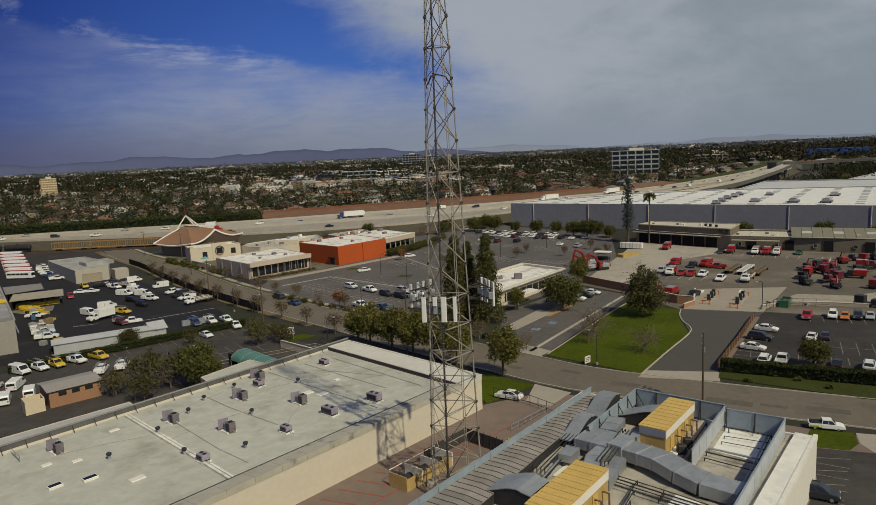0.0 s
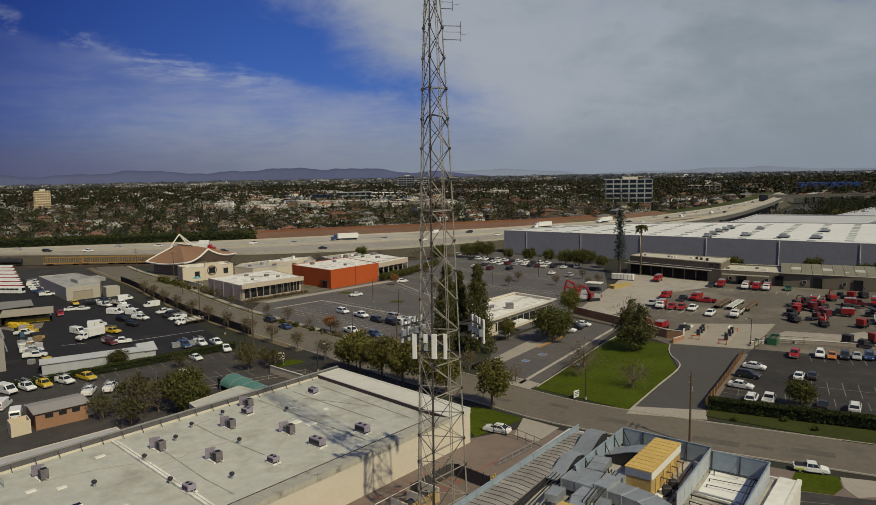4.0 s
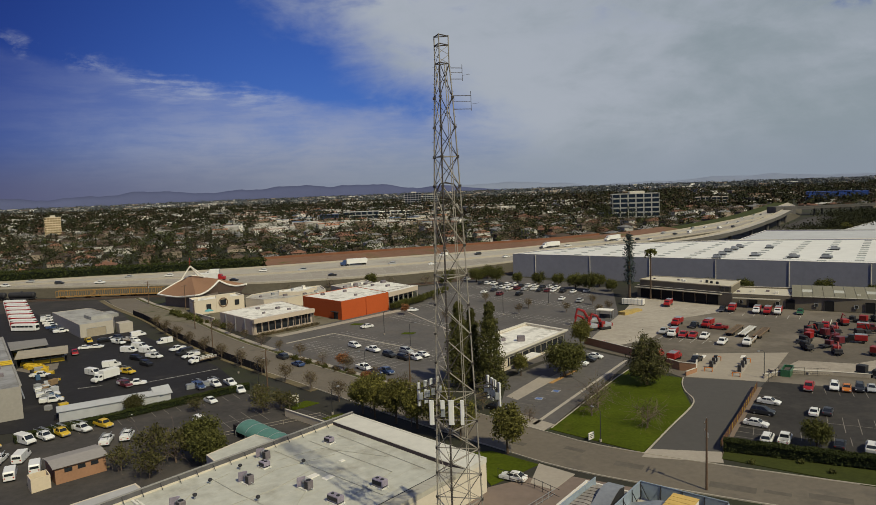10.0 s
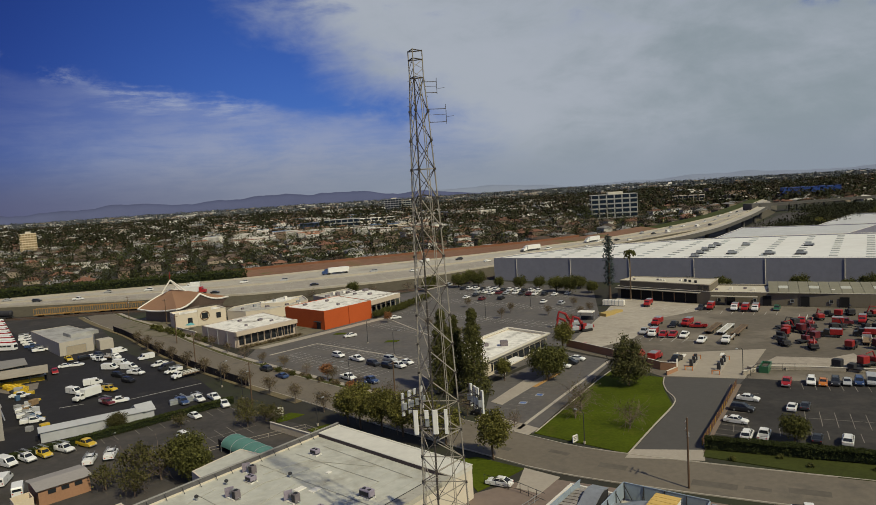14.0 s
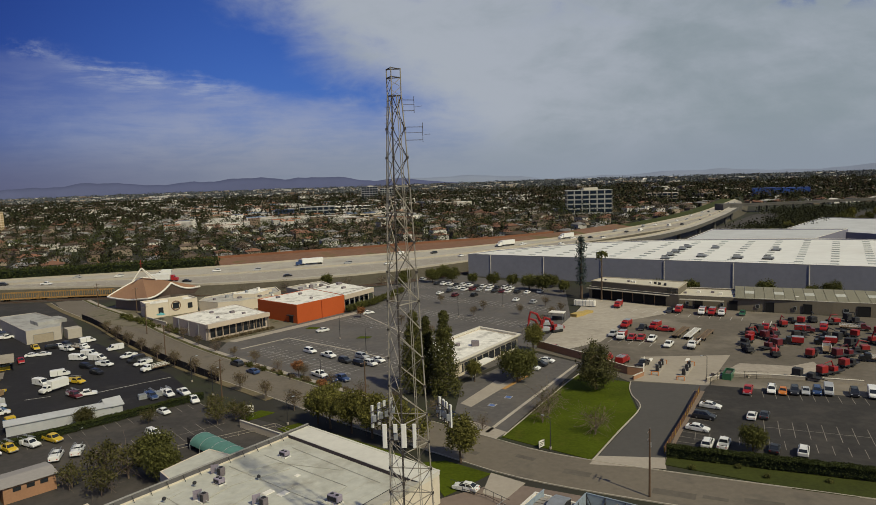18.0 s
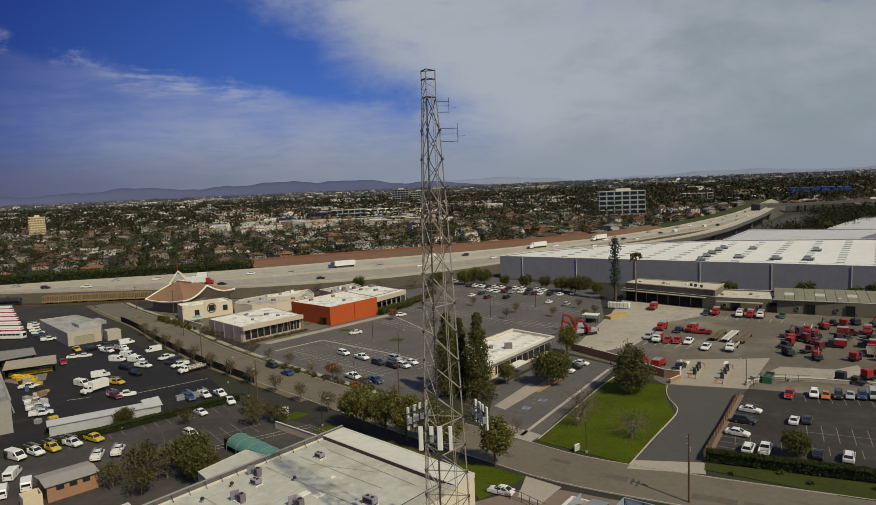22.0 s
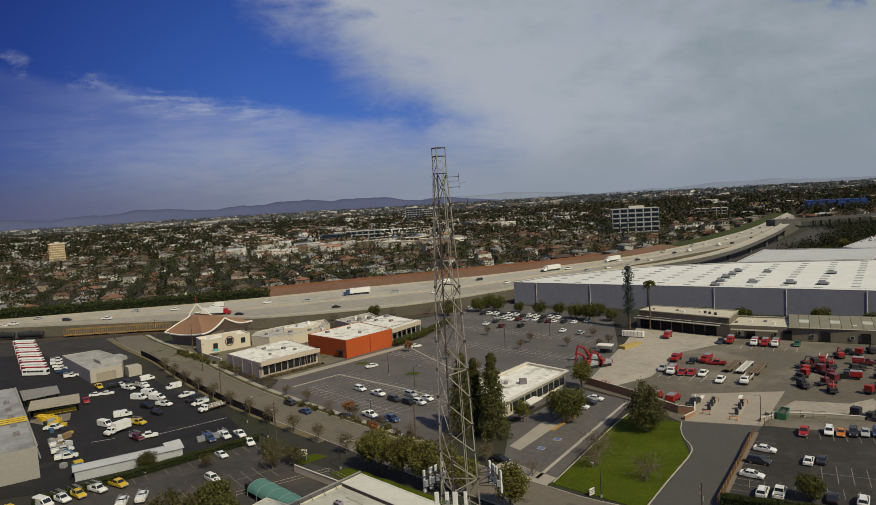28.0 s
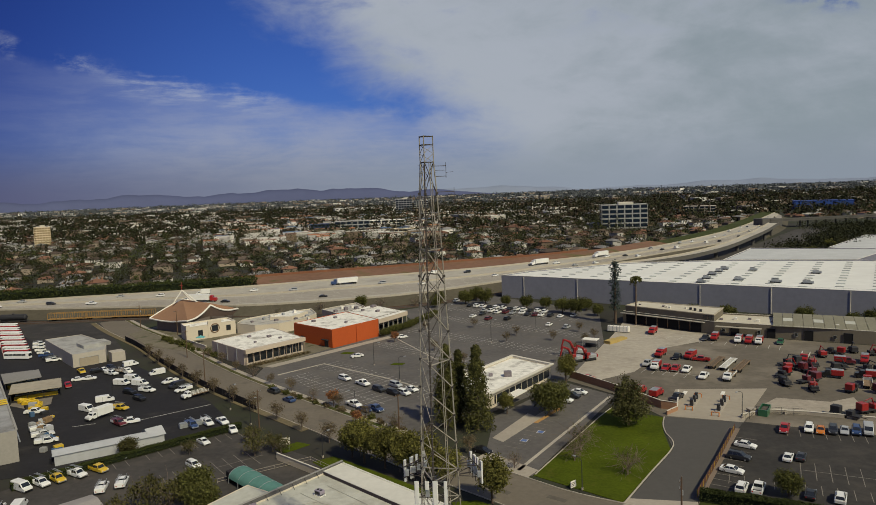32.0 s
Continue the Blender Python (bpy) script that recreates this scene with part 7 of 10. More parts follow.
for i in range(7):
    p = a_xy(23.5 - i * 0.7, -8.6 + (i % 3) * 0.7)
    o = part("scrap_piece", Geo().beam((p[0], p[1], 0.08), (p[0] + 1.1 - 0.2 * i, p[1] + 0.7, 0.25), 0.12), METAL_GREY)
    tagged(o, "loose scrap metal bar lying by the mast foot", "scrap", "scrap by the mast")


def rail_fence(name, pts, h, label, material, step=3.0, panel=None, rails=(0.3, 0.95), post_w=0.08, z=0.0):
    t = thing(name, label, "fence")
    for a, b in zip(pts, pts[1:]):
        L = math.dist(a, b)
        n = max(1, round(L / step))
        for i in range(n):
            p, q = lerp(a, b, i / n), lerp(a, b, (i + 1) / n)
            part("post", Geo().beam((*p, z), (*p, z + h), post_w), material, t)
            if panel:
                part("panel", Geo().beam((*lerp(p, q, 0.03), z + h * 0.52), (*lerp(p, q, 0.97), z + h * 0.52), 0.06, h * 0.94), panel, t)
            else:
                for r in rails:
                    part("rail", Geo().beam((*p, z + h * r), (*q, z + h * r), 0.06), material, t)
    return t


DARK_MESH = mat("black fence screen", (0.022, 0.02, 0.022), 0.9, vary=0.3)
rail_fence("yard_fence", [offset_line(STREET, 7.6)[i] for i in range(MID + 12, MID + 44, 3)], 2.3, "black screened fence along the van yard", METAL_DARK, 4, DARK_MESH)
rail_fence("lot_fence", [(48.6, 125.4), (60, 143), (71, 160.6)], 1.5, "brown slatted fence beside the driveway", PAINT["yellow"], 2.6, mat("brown fence boards", (0.10, 0.05, 0.035), 0.9, vary=0.25), z=0.0)
rail_fence("works_fence", [(6.8, 115.4), (12.4, 111), (15.8, 106.5)], 1.8, "dark pipe fence beside the works", METAL_DARK, 2.2)
rail_fence("yard_gate_fence", [(75.6, 165), (81, 171), (92, 167.5)], 2.0, "wire yard fence beside the fuel pad", METAL_DARK, 3)
rail_fence("overlook_rail", [(-48, 140), (-30, 150.5), (-22, 142)], 1.0, "pale low wall rail in the lot", CONCRETE, 4)
rail_fence("walk_rail", [a_xy(4, -9), a_xy(-6, -9.5)], 1.1, "pale pipe rail beside the works", METAL_GREY, 1.6)


def low_wall(name, pts, h, w, material, label, cap=None):
    t = thing(name, label, "wall")
    for a, b in zip(pts, pts[1:]):
        part("wall_run", Geo().beam((*a, h / 2), (*b, h / 2), w, h), material, t)
        part("coping", Geo().beam((*a, h + 0.05), (*b, h + 0.05), w + 0.12, 0.1), cap or FASCIA, t)


low_wall("yard_wall", [(40.6, 210.6), (50.6, 194), (58.6, 177.6), (62, 175.4)], 2.2, 0.25, WALL_BROWN, "brown block wall between office lot and yard")
low_wall("planter_wall", [(58.4, 172.4), (62.2, 175.6), (67.6, 190)], 1.1, 0.3, WALL_BROWN, "low brown wall beside the fuel pad")
low_wall("yard_edge", [(76, 168.4), (84, 171.4), (93, 168.6), (112, 160)], 0.9, 0.4, CONCRETE, "low concrete edge along the yard")
low_wall("lot_wall", [(-26, 141), (-38, 151.8)], 1.6, 0.25, WALL_CREAM, "cream low wall at the lot corner")
low_wall("church_wall", [(-104, 279), (-92, 266)], 2.0, 0.3, WALL_CREAM, "cream garden wall before the church")


# ---- poles and signs ----
def utility_pole(x, y, h, yaw, arms=2, label="weathered wooden utility pole with crossarms"):
    t = thing("utility_pole", label, "utility pole", "utility poles", m=at(x, y, 0, yaw))
    part("shaft", Geo().tube([(0, 0, 0), (0.05, 0, h)], [0.19, 0.12], 8), WOOD_POLE, t)
    for k in range(arms):
        z = h - 0.5 - k * 1.2
        arm = part("crossarm", Geo().beam((-1.2, 0.14, z), (1.2, 0.14, z), 0.12), WOOD_POLE, t)
        for x2 in (-1.1, -0.6, 0.6, 1.1):
            part("insulator", Geo().tube([(x2, 0.14, z + 0.06), (x2, 0.14, z + 0.26)], [0.05, 0.03], 6), METAL_GREY, arm)
    part("transformer", Geo().tube([(0.35, 0, h - 3.3), (0.35, 0, h - 2.5)], 0.22, 8), METAL_GREY, t) if arms > 1 else None
    return t


utility_pole(39.6, 108.4, 11.8, 60)
utility_pole(-76, 216.5, 11, 40, 1)
utility_pole(-46.9, 171, 11, 45, 1)
utility_pole(-116, 300, 11, 40, 1)
utility_pole(-10.8, 168, 9.5, 40, 1)
utility_pole(-96, 256, 10.5, 40, 1)
utility_pole(-140, 318, 11, 40, 2)


def lamp_post(x, y, h, yaw, arm=1.6):
    t = thing("street_lamp", "slim grey street lamp on a curved arm", "street lamp", "street lamps", m=at(x, y, 0, yaw))
    part("base", Geo().tube([(0, 0, 0), (0, 0, 0.5)], 0.25, 8), CONCRETE, t)
    part("pole", Geo().tube([(0, 0, 0.4), (0, 0, h - 0.4), (arm * 0.3, 0, h), (arm, 0, h + 0.05)], [0.1, 0.07, 0.06, 0.05], 7), METAL_DARK, t)
    part("lamp_head", Geo().bevel_box(arm - 0.1, arm + 0.6, -0.16, 0.16, h - 0.05, h + 0.12, 0.04), METAL_GREY, t)


for x, y, h, yaw in ((27.6, 130.4, 6.5, 130), (-23, 178.6, 8, 220), (-50.6, 176.4, 7, 45), (-13, 213, 8, 0), (-23, 234, 8, 0), (20, 262, 9, 0), (40, 280, 9, 0), (4, 300, 9, 0), (76, 168, 7, 200), (-100, 204, 8, 0), (-27.5, 152, 6, 45), (-60, 190, 7, 45)):
    lamp_post(x, y, h, yaw)


def board_sign(x, y, z, w, h, yaw, label):
    t = thing("sign", label, "sign", m=at(x, y, 0, yaw))
    for s in (-1, 1):
        part("leg", Geo().beam((s * w * 0.4, 0, 0), (s * w * 0.4, 0, z + h), 0.1), METAL_GREY, t)
    b = part("board", Geo().bevel_box(-w / 2, w / 2, -0.12, 0.12, z, z + h, 0.03), TRIM_WHITE, t)
    for k in range(3):
        part("text_bar", Geo().box(-w * 0.38, w * (0.36 - 0.12 * k), -0.14, -0.121, z + h * (0.72 - 0.25 * k), z + h * (0.82 - 0.25 * k)), METAL_DARK, b)


board_sign(-37.4, 157.6, 1.4, 2.4, 1.6, 10, "white board sign on two posts by the street")
board_sign(26.0, 131.4, 0.2, 1.6, 1.3, 40, "small white monument sign on the lawn")
board_sign(17.5, 179.5, 0.9, 1.8, 1.2, 55, "blue and white sign before the office")


# ---- building details ----
def windows_on(parent, a, b, z0, z1, n, gap, glass=GLASS, frame=None, name="window"):
    for p, q, o in face_rows(None, a, b, z0, z1, n, gap):
        window_panel(parent, p, q, o, z0, z1, glass, frame, name)


def find(name):
    return bpy.data.objects[name]


b = find("tan_office")
windows_on(b, (-68.9, 241.3), (-52.9, 258.4), 0.7, 4.1, 9, 0.4, GLASS, METAL_DARK)
part("eave", Geo().prism([(-69.9, 240.0), (-52.2, 258.9), (-51.1, 257.9), (-68.8, 239.0)], 4.3, 5.75), mat("tan fascia", (0.5, 0.42, 0.34), 0.85, vary=0.12), b, "deep tan fascia over the windows")
for k in range(10):
    q = lerp((-68.9, 239.6), (-51.6, 258.0), k / 9)
    part("column", Geo().beam((*q, 0), (*q, 4.3), 0.18), mat("brown column", (0.27, 0.21, 0.165), 0.85), b)
for k in range(3):
    q = lerp((-70.1, 240.2), (-87.1, 258.1), 0.2 + 0.3 * k)
    part("wall_joint", Geo().beam((*q, 0), (*q, 5.5), 0.18), METAL_GREY, b)
b = find("retail_hall")
q = lerp((-41.6, 262.5), (-25.1, 281.5), 0.5)
part("wall_joint", Geo().beam((*q, 0), (*q, 7.1), 0.12), mat("dark joint", (0.28, 0.04, 0.01), 0.9), b)
for f in (0.1, 0.72):
    p, q = Vector(lerp((-41.7, 262.6), (-60, 279.8), f)), Vector(lerp((-41.7, 262.6), (-60, 279.8), f + 0.09))
    window_panel(b, q, p, Vector((-0.05, -0.05)), 0, 2.6, METAL_DARK, BLACK, "door")
part("door_canopy", Geo().prism([(-43, 263.8), (-45.8, 266.4), (-46.6, 265.5), (-43.8, 262.9)], 2.9, 3.1), METAL_DARK, b)
b = find("shop_row")
part("roof_edge", Geo().prism([(-25.1, 281.8), (-13.8, 299.0), (-16.1, 300.5), (-27.4, 283.7)], 5.2, 7.1), mat("tan fascia", (0.5, 0.42, 0.34)), b, "deep tan roof edge")
part("edge_roof", Geo().prism([(-25.1, 281.8), (-13.8, 299.0), (-16.1, 300.5), (-27.4, 283.7)], 7.1, 7.14), ROOF_DIRTY, b)
for k in range(6):
    p, q = Vector(lerp((-27.4, 283.8), (-16.2, 300.4), k / 6 + 0.02)), Vector(lerp((-27.4, 283.8), (-16.2, 300.4), k / 6 + 0.13))
    window_panel(b, p, q, Vector((0.05, -0.03)), 0.4, 3.6, GLASS, METAL_GREY)
for k in range(7):
    q = lerp((-25.3, 282.2), (-14.2, 299.0), k / 6)
    part("post", Geo().beam((*q, 0), (*q, 5.2), 0.22), WALL_TAN, b)
for nm, spots in (("shop_row", ((-30, 312, 6.78, 1.2), (-27, 300, 6.78, 0.9), (-34, 304, 6.78, 0.7))), ("retail_hall", ((-44, 288, 6.88, 0.7), (-38, 277, 6.88, 0.6), (-52, 281, 6.88, 0.8))), ("tan_office", ((-66, 262, 5.18, 0.8), (-74, 263, 5.18, 0.7), (-69, 253, 5.18, 0.5), (-61, 259, 5.18, 0.6)))):
    for x, y, z, r in spots:
        part("roof_unit", Geo().bevel_box(-r, r, -r * 0.7, r * 0.7, 0, 0.5 + r * 0.7, 0.05), HVAC_GREY, find(nm), "grey roof unit", m=at(x, y, z, 48))
b = find("corner_office")
part("eave", ring(inset([(12.5, 181), (34.5, 210), (24, 222), (1, 193)], -0.9), inset([(12.5, 181), (34.5, 210), (24, 222), (1, 193)], 0.1), 4.3, 4.72), mat("pale eave", (0.64, 0.6, 0.52), 0.8), b, "pale overhanging eave")
windows_on(b, (13.2, 182), (33.8, 209), 0.9, 3.2, 10, 0.5, GLASS, METAL_DARK)
part("roof_unit", Geo().bevel_box(19, 21.2, 199, 200.8, 4.1, 5.6, 0.06), HVAC_GREY, b, "grey air unit on the roof")
part("roof_unit", Geo().bevel_box(14.5, 15.6, 200, 201, 4.1, 5.0, 0.06), HVAC_GREY, b, "small grey air unit on the roof")
part("porch_roof", Geo().prism([(17, 183), (22, 189.6), (24.2, 187.6), (19.4, 181)], 3.0, 3.25), TRIM_WHITE, b, "white porch roof")
b = find("depot_house")
window_panel(b, Vector((-132.4, 247.5)), Vector((-127.4, 251.8)), Vector((0.05, -0.06)), 0, 3.2, mat("gate frame shade", (0.34, 0.29, 0.22), 0.9), METAL_GREY, "roller_door")
part("annex", Geo().bevel_box(-2.4, 2.4, -2.4, 2.4, 0, 3.6, 0.05), mat("grey cream stucco", (0.5, 0.44, 0.36)), b, "lower cream annex", m=at(-122.6, 256.0, 0, 41))
part("roof_box", Geo().bevel_box(-5, 5, -4, 4, 4.7, 6.0, 0.05), mat("weathered grey roofing", (0.36, 0.355, 0.34)), b, m=at(-134, 262, 0, 45))
b = find("depot_hall")
# near-black panels stand for the shade inside the open bays
BAY = mat("bay shade", (0.012, 0.012, 0.014), 0.9)
for k, (p, q, o) in enumerate(face_rows(None, (80.2, 290.6), (103.4, 266.2), 0, 4, 7, 0.35)):
    window_panel(b, p, q, o, 0, 3.9, BAY, WALL_BROWN if k % 2 else METAL_DARK, "truck_bay")
for a0, b0, n in (((108, 262), (151, 237), 12), ((154, 235.6), (212, 207.4), 12)):
    for k, (p, q, o) in enumerate(face_rows(None, a0, b0, 0, 4, n, 1.2)):
        if k % 3 == 1:
            window_panel(b, p, q, o, 0, 3.7, BAY, METAL_DARK, "truck_bay")
        elif k % 3 == 0:
            window_panel(b, p + (q - p) * 0.3, q - (q - p) * 0.3, o, 1.4, 2.6, GLASS, METAL_GREY)
CANOPY = mat("dull canopy edge", (0.36, 0.33, 0.27), 0.85, vary=0.15)
part("bay_lintel", Geo().beam((79.9, 290.6, 4.0), (103.8, 265.7, 4.0), 0.35, 0.4), METAL_DARK, b)
part("canopy", Geo().prism([(78.6, 291.5), (104.2, 264.8), (103.1, 263.8), (77.4, 290.2)], 4.3, 4.52), CANOPY, b)
part("canopy", Geo().prism([(107, 261.6), (121, 253.5), (120, 251.6), (106, 259.8)], 3.5, 3.7), CANOPY, b)
part("upper_block", Geo().prism([(80.5, 292.4), (107.5, 264.4), (116.8, 278.3), (89.2, 300.6)], 4.3, 7.1), mat("olive-grey block", (0.22, 0.19, 0.14)), b)
part("upper_roof", Geo().prism([(81.1, 292.4), (107.4, 265.2), (116.2, 278.1), (89.2, 300.0)], 7.1, 7.16), mat("grey-cream roof", (0.52, 0.48, 0.39)), b)
part("upper_coping", ring([(80.3, 292.2), (107.5, 264.1), (117.1, 278.4), (89.1, 300.9)], inset([(80.3, 292.2), (107.5, 264.1), (117.1, 278.4), (89.1, 300.9)], 0.5), 7.1, 7.42), mat("tan coping", (0.44, 0.39, 0.3), 0.85, vary=0.12), b)
for k in range(2):
    p, q = Vector(lerp((103.9, 268.1), (107.4, 264.5), 0.12 + 0.45 * k)), Vector(lerp((103.9, 268.1), (107.4, 264.5), 0.45 + 0.45 * k))
    window_panel(b, p, q, Vector((-0.05, -0.05)), 5.5, 6.7, GLASS, METAL_DARK)
for k in range(9):
    q = lerp(lerp((84, 294), (105.5, 271), (k * 0.37) % 1), (112, 278), 0.1 + 0.08 * (k % 4))
    u = part("roof_vent", Geo().bevel_box(-0.45, 0.45, -0.35, 0.35, 0, 0.5 + 0.25 * (k % 3), 0.05), (HVAC_GREY, TRIM_WHITE, METAL_DARK)[k % 3], b, m=at(q[0], q[1], 7.16, -46))
for k in range(10):
    q = lerp((112, 268.5), (146, 247.5), k / 9)
    part("roof_vent", Geo().bevel_box(-0.6, 0.6, -0.45, 0.45, 0, 0.7 + 0.3 * (k % 2), 0.05), (HVAC_GREY, TRIM_WHITE)[k % 2], b, m=at(q[0] + 1.5 * (k % 3), q[1] + 1.5 * (k % 3), 4.4, -31))
# ribbed sheet roof over the eastern bays
OLIVE_SHEET = mat("olive sheet roof", (0.24, 0.225, 0.165), 0.7, 0.15, vary=0.18, scale=0.8, big=0.12)
ra, rb, rc, rd = Vector((124.2, 251.4)), Vector((215.0, 204.8)), Vector((224.6, 221.0)), Vector((133.4, 270.2))
for k in range(30):
    p0, p1, p2, p3 = ra.lerp(rb, k / 30), ra.lerp(rb, (k + 0.96) / 30), rd.lerp(rc, (k + 0.96) / 30), rd.lerp(rc, k / 30)
    vs = [(*p0, 4.95), (*p1, 4.95), (*p2, 6.2), (*p3, 6.2)]
    part("roof_sheet", Geo().add([(x, y, z - 0.1) for x, y, z in vs] + vs, [(3, 2, 1, 0), (4, 5, 6, 7), (0, 1, 5, 4), (1, 2, 6, 5), (2, 3, 7, 6), (3, 0, 4, 7)]), OLIVE_SHEET, b)
    if k % 3 == 1:
        m0, m1 = p0.lerp(p3, 0.4), p1.lerp(p2, 0.4)
        m2, m3 = p1.lerp(p2, 0.62), p0.lerp(p3, 0.62)
        part("skylight_strip", Geo().add([(*m0, 5.48), (*m1, 5.48), (*m2, 5.76), (*m3, 5.76)], [(0, 1, 2, 3)]), mat("clear roof strip", (0.5, 0.5, 0.44), 0.5), b)
b = find("storage_hall")
for k in range(9):
    q = lerp((34.5, 370.5), (250, 230), (k + 0.45) / 8.6)
    part("downpipe", Geo().beam((q[0] - 0.15, q[1] - 0.22, 0), (q[0] - 0.15, q[1] - 0.22, 11.8), 0.2), FASCIA, b)
SKY_M = Geo().bevel_box(-1.7, 1.7, -0.9, 0.9, 0, 0.3, 0.08).mesh("skylight")
SKYLIGHT = mat("milky skylight", (0.36, 0.38, 0.37), 0.4, vary=0.15, rnd=0.2)
SKY_M.materials.append(SKYLIGHT)
for i in range(19):
    for j in range(11):
        p = Vector((44, 374)) + Vector((11.6, -7.56)) * i + Vector((5.2, 8.0)) * (j + 0.5 * (i % 2))
        lo = 370.5 - (p.x - 34.5) * 0.652
        hi = 404 if p.x < 168 else 402 - (p.x - 168) * 0.34
        if p.y > lo + 5 and p.y < hi - 4 and p.x < 290 and p.x > 48 and p.y < 384 + (p.x - 52) * 0.66:
            part("skylight", SKY_M, SKYLIGHT, b, m=at(p.x, p.y, 11.5, -33))
for x, y, s in ((123.8, 321, 0.95), (138.5, 345, 0.95), (152.5, 364, 1.0), (142.5, 323.5, 1.05), (163.8, 355, 0.9), (155.1, 313, 1.1), (165.9, 306, 1.1), (186.9, 337, 1.0), (131, 333, 0.9), (146, 355, 0.9)):
    u = part("roof_unit", Geo().bevel_box(-1.4 * s, 1.4 * s, -0.9 * s, 0.9 * s, 0.6, 1.8, 0.1), METAL_GREY, b, "grey air unit on a dark stand", m=at(x, y, 11.5, -33))
    part("stand", Geo().box(-2.0 * s, 2.0 * s, -1.1 * s, 1.1 * s, 0, 0.6), METAL_DARK, u)
    part("fan_deck", Geo().box(-1.1 * s, 1.1 * s, -0.6 * s, 0.6 * s, 1.8, 1.9), METAL_DARK, u)
    part("duct", Geo().bevel_box(1.4 * s, 2.6 * s, -0.45 * s, 0.45 * s, 0.3, 1.4, 0.08), METAL_GREY, u)
g = Geo()
for k in range(15):
    q = lerp((118, 317.5), (178, 278.4), k / 14)
    g.beam((q[0], q[1], 11.5), (q[0], q[1], 12.6), 0.06)
g.beam((118, 317.5, 12.55), (178, 278.4, 12.55), 0.06)
part("edge_rail", g, METAL_GREY, b, "thin guard rail near the roof edge")
b = find("works_hall")
rail_fence("roof_edge_rail", [a_xy(60, 30), a_xy(60, 34)], 0.8, "short rail on the hall roof", METAL_GREY, 2, z=5.1)


# church with a swept roof
def church():
    t = thing("church", "cream church under a broad swept brown roof with white edges", "church")
    L, M, F, R, K = Vector((-133.6, 313.5)), Vector((-110.5, 298.2)), Vector((-104.6, 311.8)), Vector((-92.5, 313)), Vector((-110, 333))
    top, ap = Vector((-121.4, 323)), Vector((-119.8, 318.6))
    c = (L + M + F + R + K) / 5
    z_top = 12.3
    high = {0: 5.4, 1: 6.4, 2: 10.9, 3: 8.6, 4: 6.6}
    C5 = (L, M, F, R, K)
    base = [c + (p - c) * 0.86 for p in C5]
    part("wall", ring([tuple(p) for p in base], inset([tuple(p) for p in base], 0.4), 0, 5.6), mat("brown church wall", (0.17, 0.14, 0.125), 0.9), t)
    n = 12
    for side in range(5):
        a, b2, z0, z1 = C5[side], C5[(side + 1) % 5], high[side], high[(side + 1) % 5]
        g = Geo()
        edge = []
        for i in range(n + 1):
            s = i / n
            e = a + (b2 - a) * s
            ze = z0 + (z1 - z0) * (s ** 1.7 if side == 1 else s) - (0.9, 0.5, 1.5, 0.6, 0.6)[side] * math.sin(math.pi * s)
            row = []
            for j in range(9):
                f = j / 8
                p = e + (top - e) * f
                row.append((p.x, p.y, ze + (z_top - ze) * f + 0.35 * math.sin(f * math.pi)))
            g.v += row
            edge.append(row[0])
        g.f += [(i * 9 + j, (i + 1) * 9 + j, (i + 1) * 9 + j + 1, i * 9 + j + 1) for i in range(n) for j in range(8)]
        part("roof", smooth(g.mesh("roof")), ROOF_BROWN, t)
        part("eave_trim", Geo().tube(edge, 0.4, 6), TRIM_WHITE, t)
        if side in (0, 4):
            part("hip_trim", Geo().tube([(g.v[j][0], g.v[j][1], g.v[j][2] + 0.1) for j in range(9)], 0.34, 6), TRIM_WHITE, t)
        lo = [(p[0], p[1], p[2] - 0.3) for p in edge]
        inn = [(*(Vector(p[:2]) + (c - Vector(p[:2])) * 0.14), min(5.6, p[2] - 0.4)) for p in edge]
        part("soffit", Geo().add(lo + inn, [(i, n + 1 + i, n + 2 + i, i + 1) for i in range(n)]), mat("brown soffit", (0.12, 0.085, 0.07), 0.9), t)
        if side == 2:
            wall = [(p[0], p[1], 0) for p in inn]
            part("gable_wall", Geo().add([(x, y, z) for (x, y, _), (_, _, z) in zip(inn, lo)] + wall, [(i, n + 1 + i, n + 2 + i, i + 1) for i in range(n)]), mat("brown church wall", (0.17, 0.14, 0.125)), t)
    # two white beams rise past the roof to a peak
    for q in (L, K, R):
        d = (q - ap) * 0.27
        part("peak_beam", Geo().beam((ap.x + d.x, ap.y + d.y, 11.6), (ap.x, ap.y, 17.2), 0.5), TRIM_WHITE, t)
    g = Geo().beam((ap.x, ap.y, 17.0), (ap.x, ap.y, 21.0), 0.22)
    g.beam((ap.x - 0.9, ap.y + 0.5, 19.4), (ap.x + 0.9, ap.y - 0.5, 19.4), 0.2)
    part("cross", g, mat("rust-red steel", (0.28, 0.04, 0.03), 0.6), t)
    return t


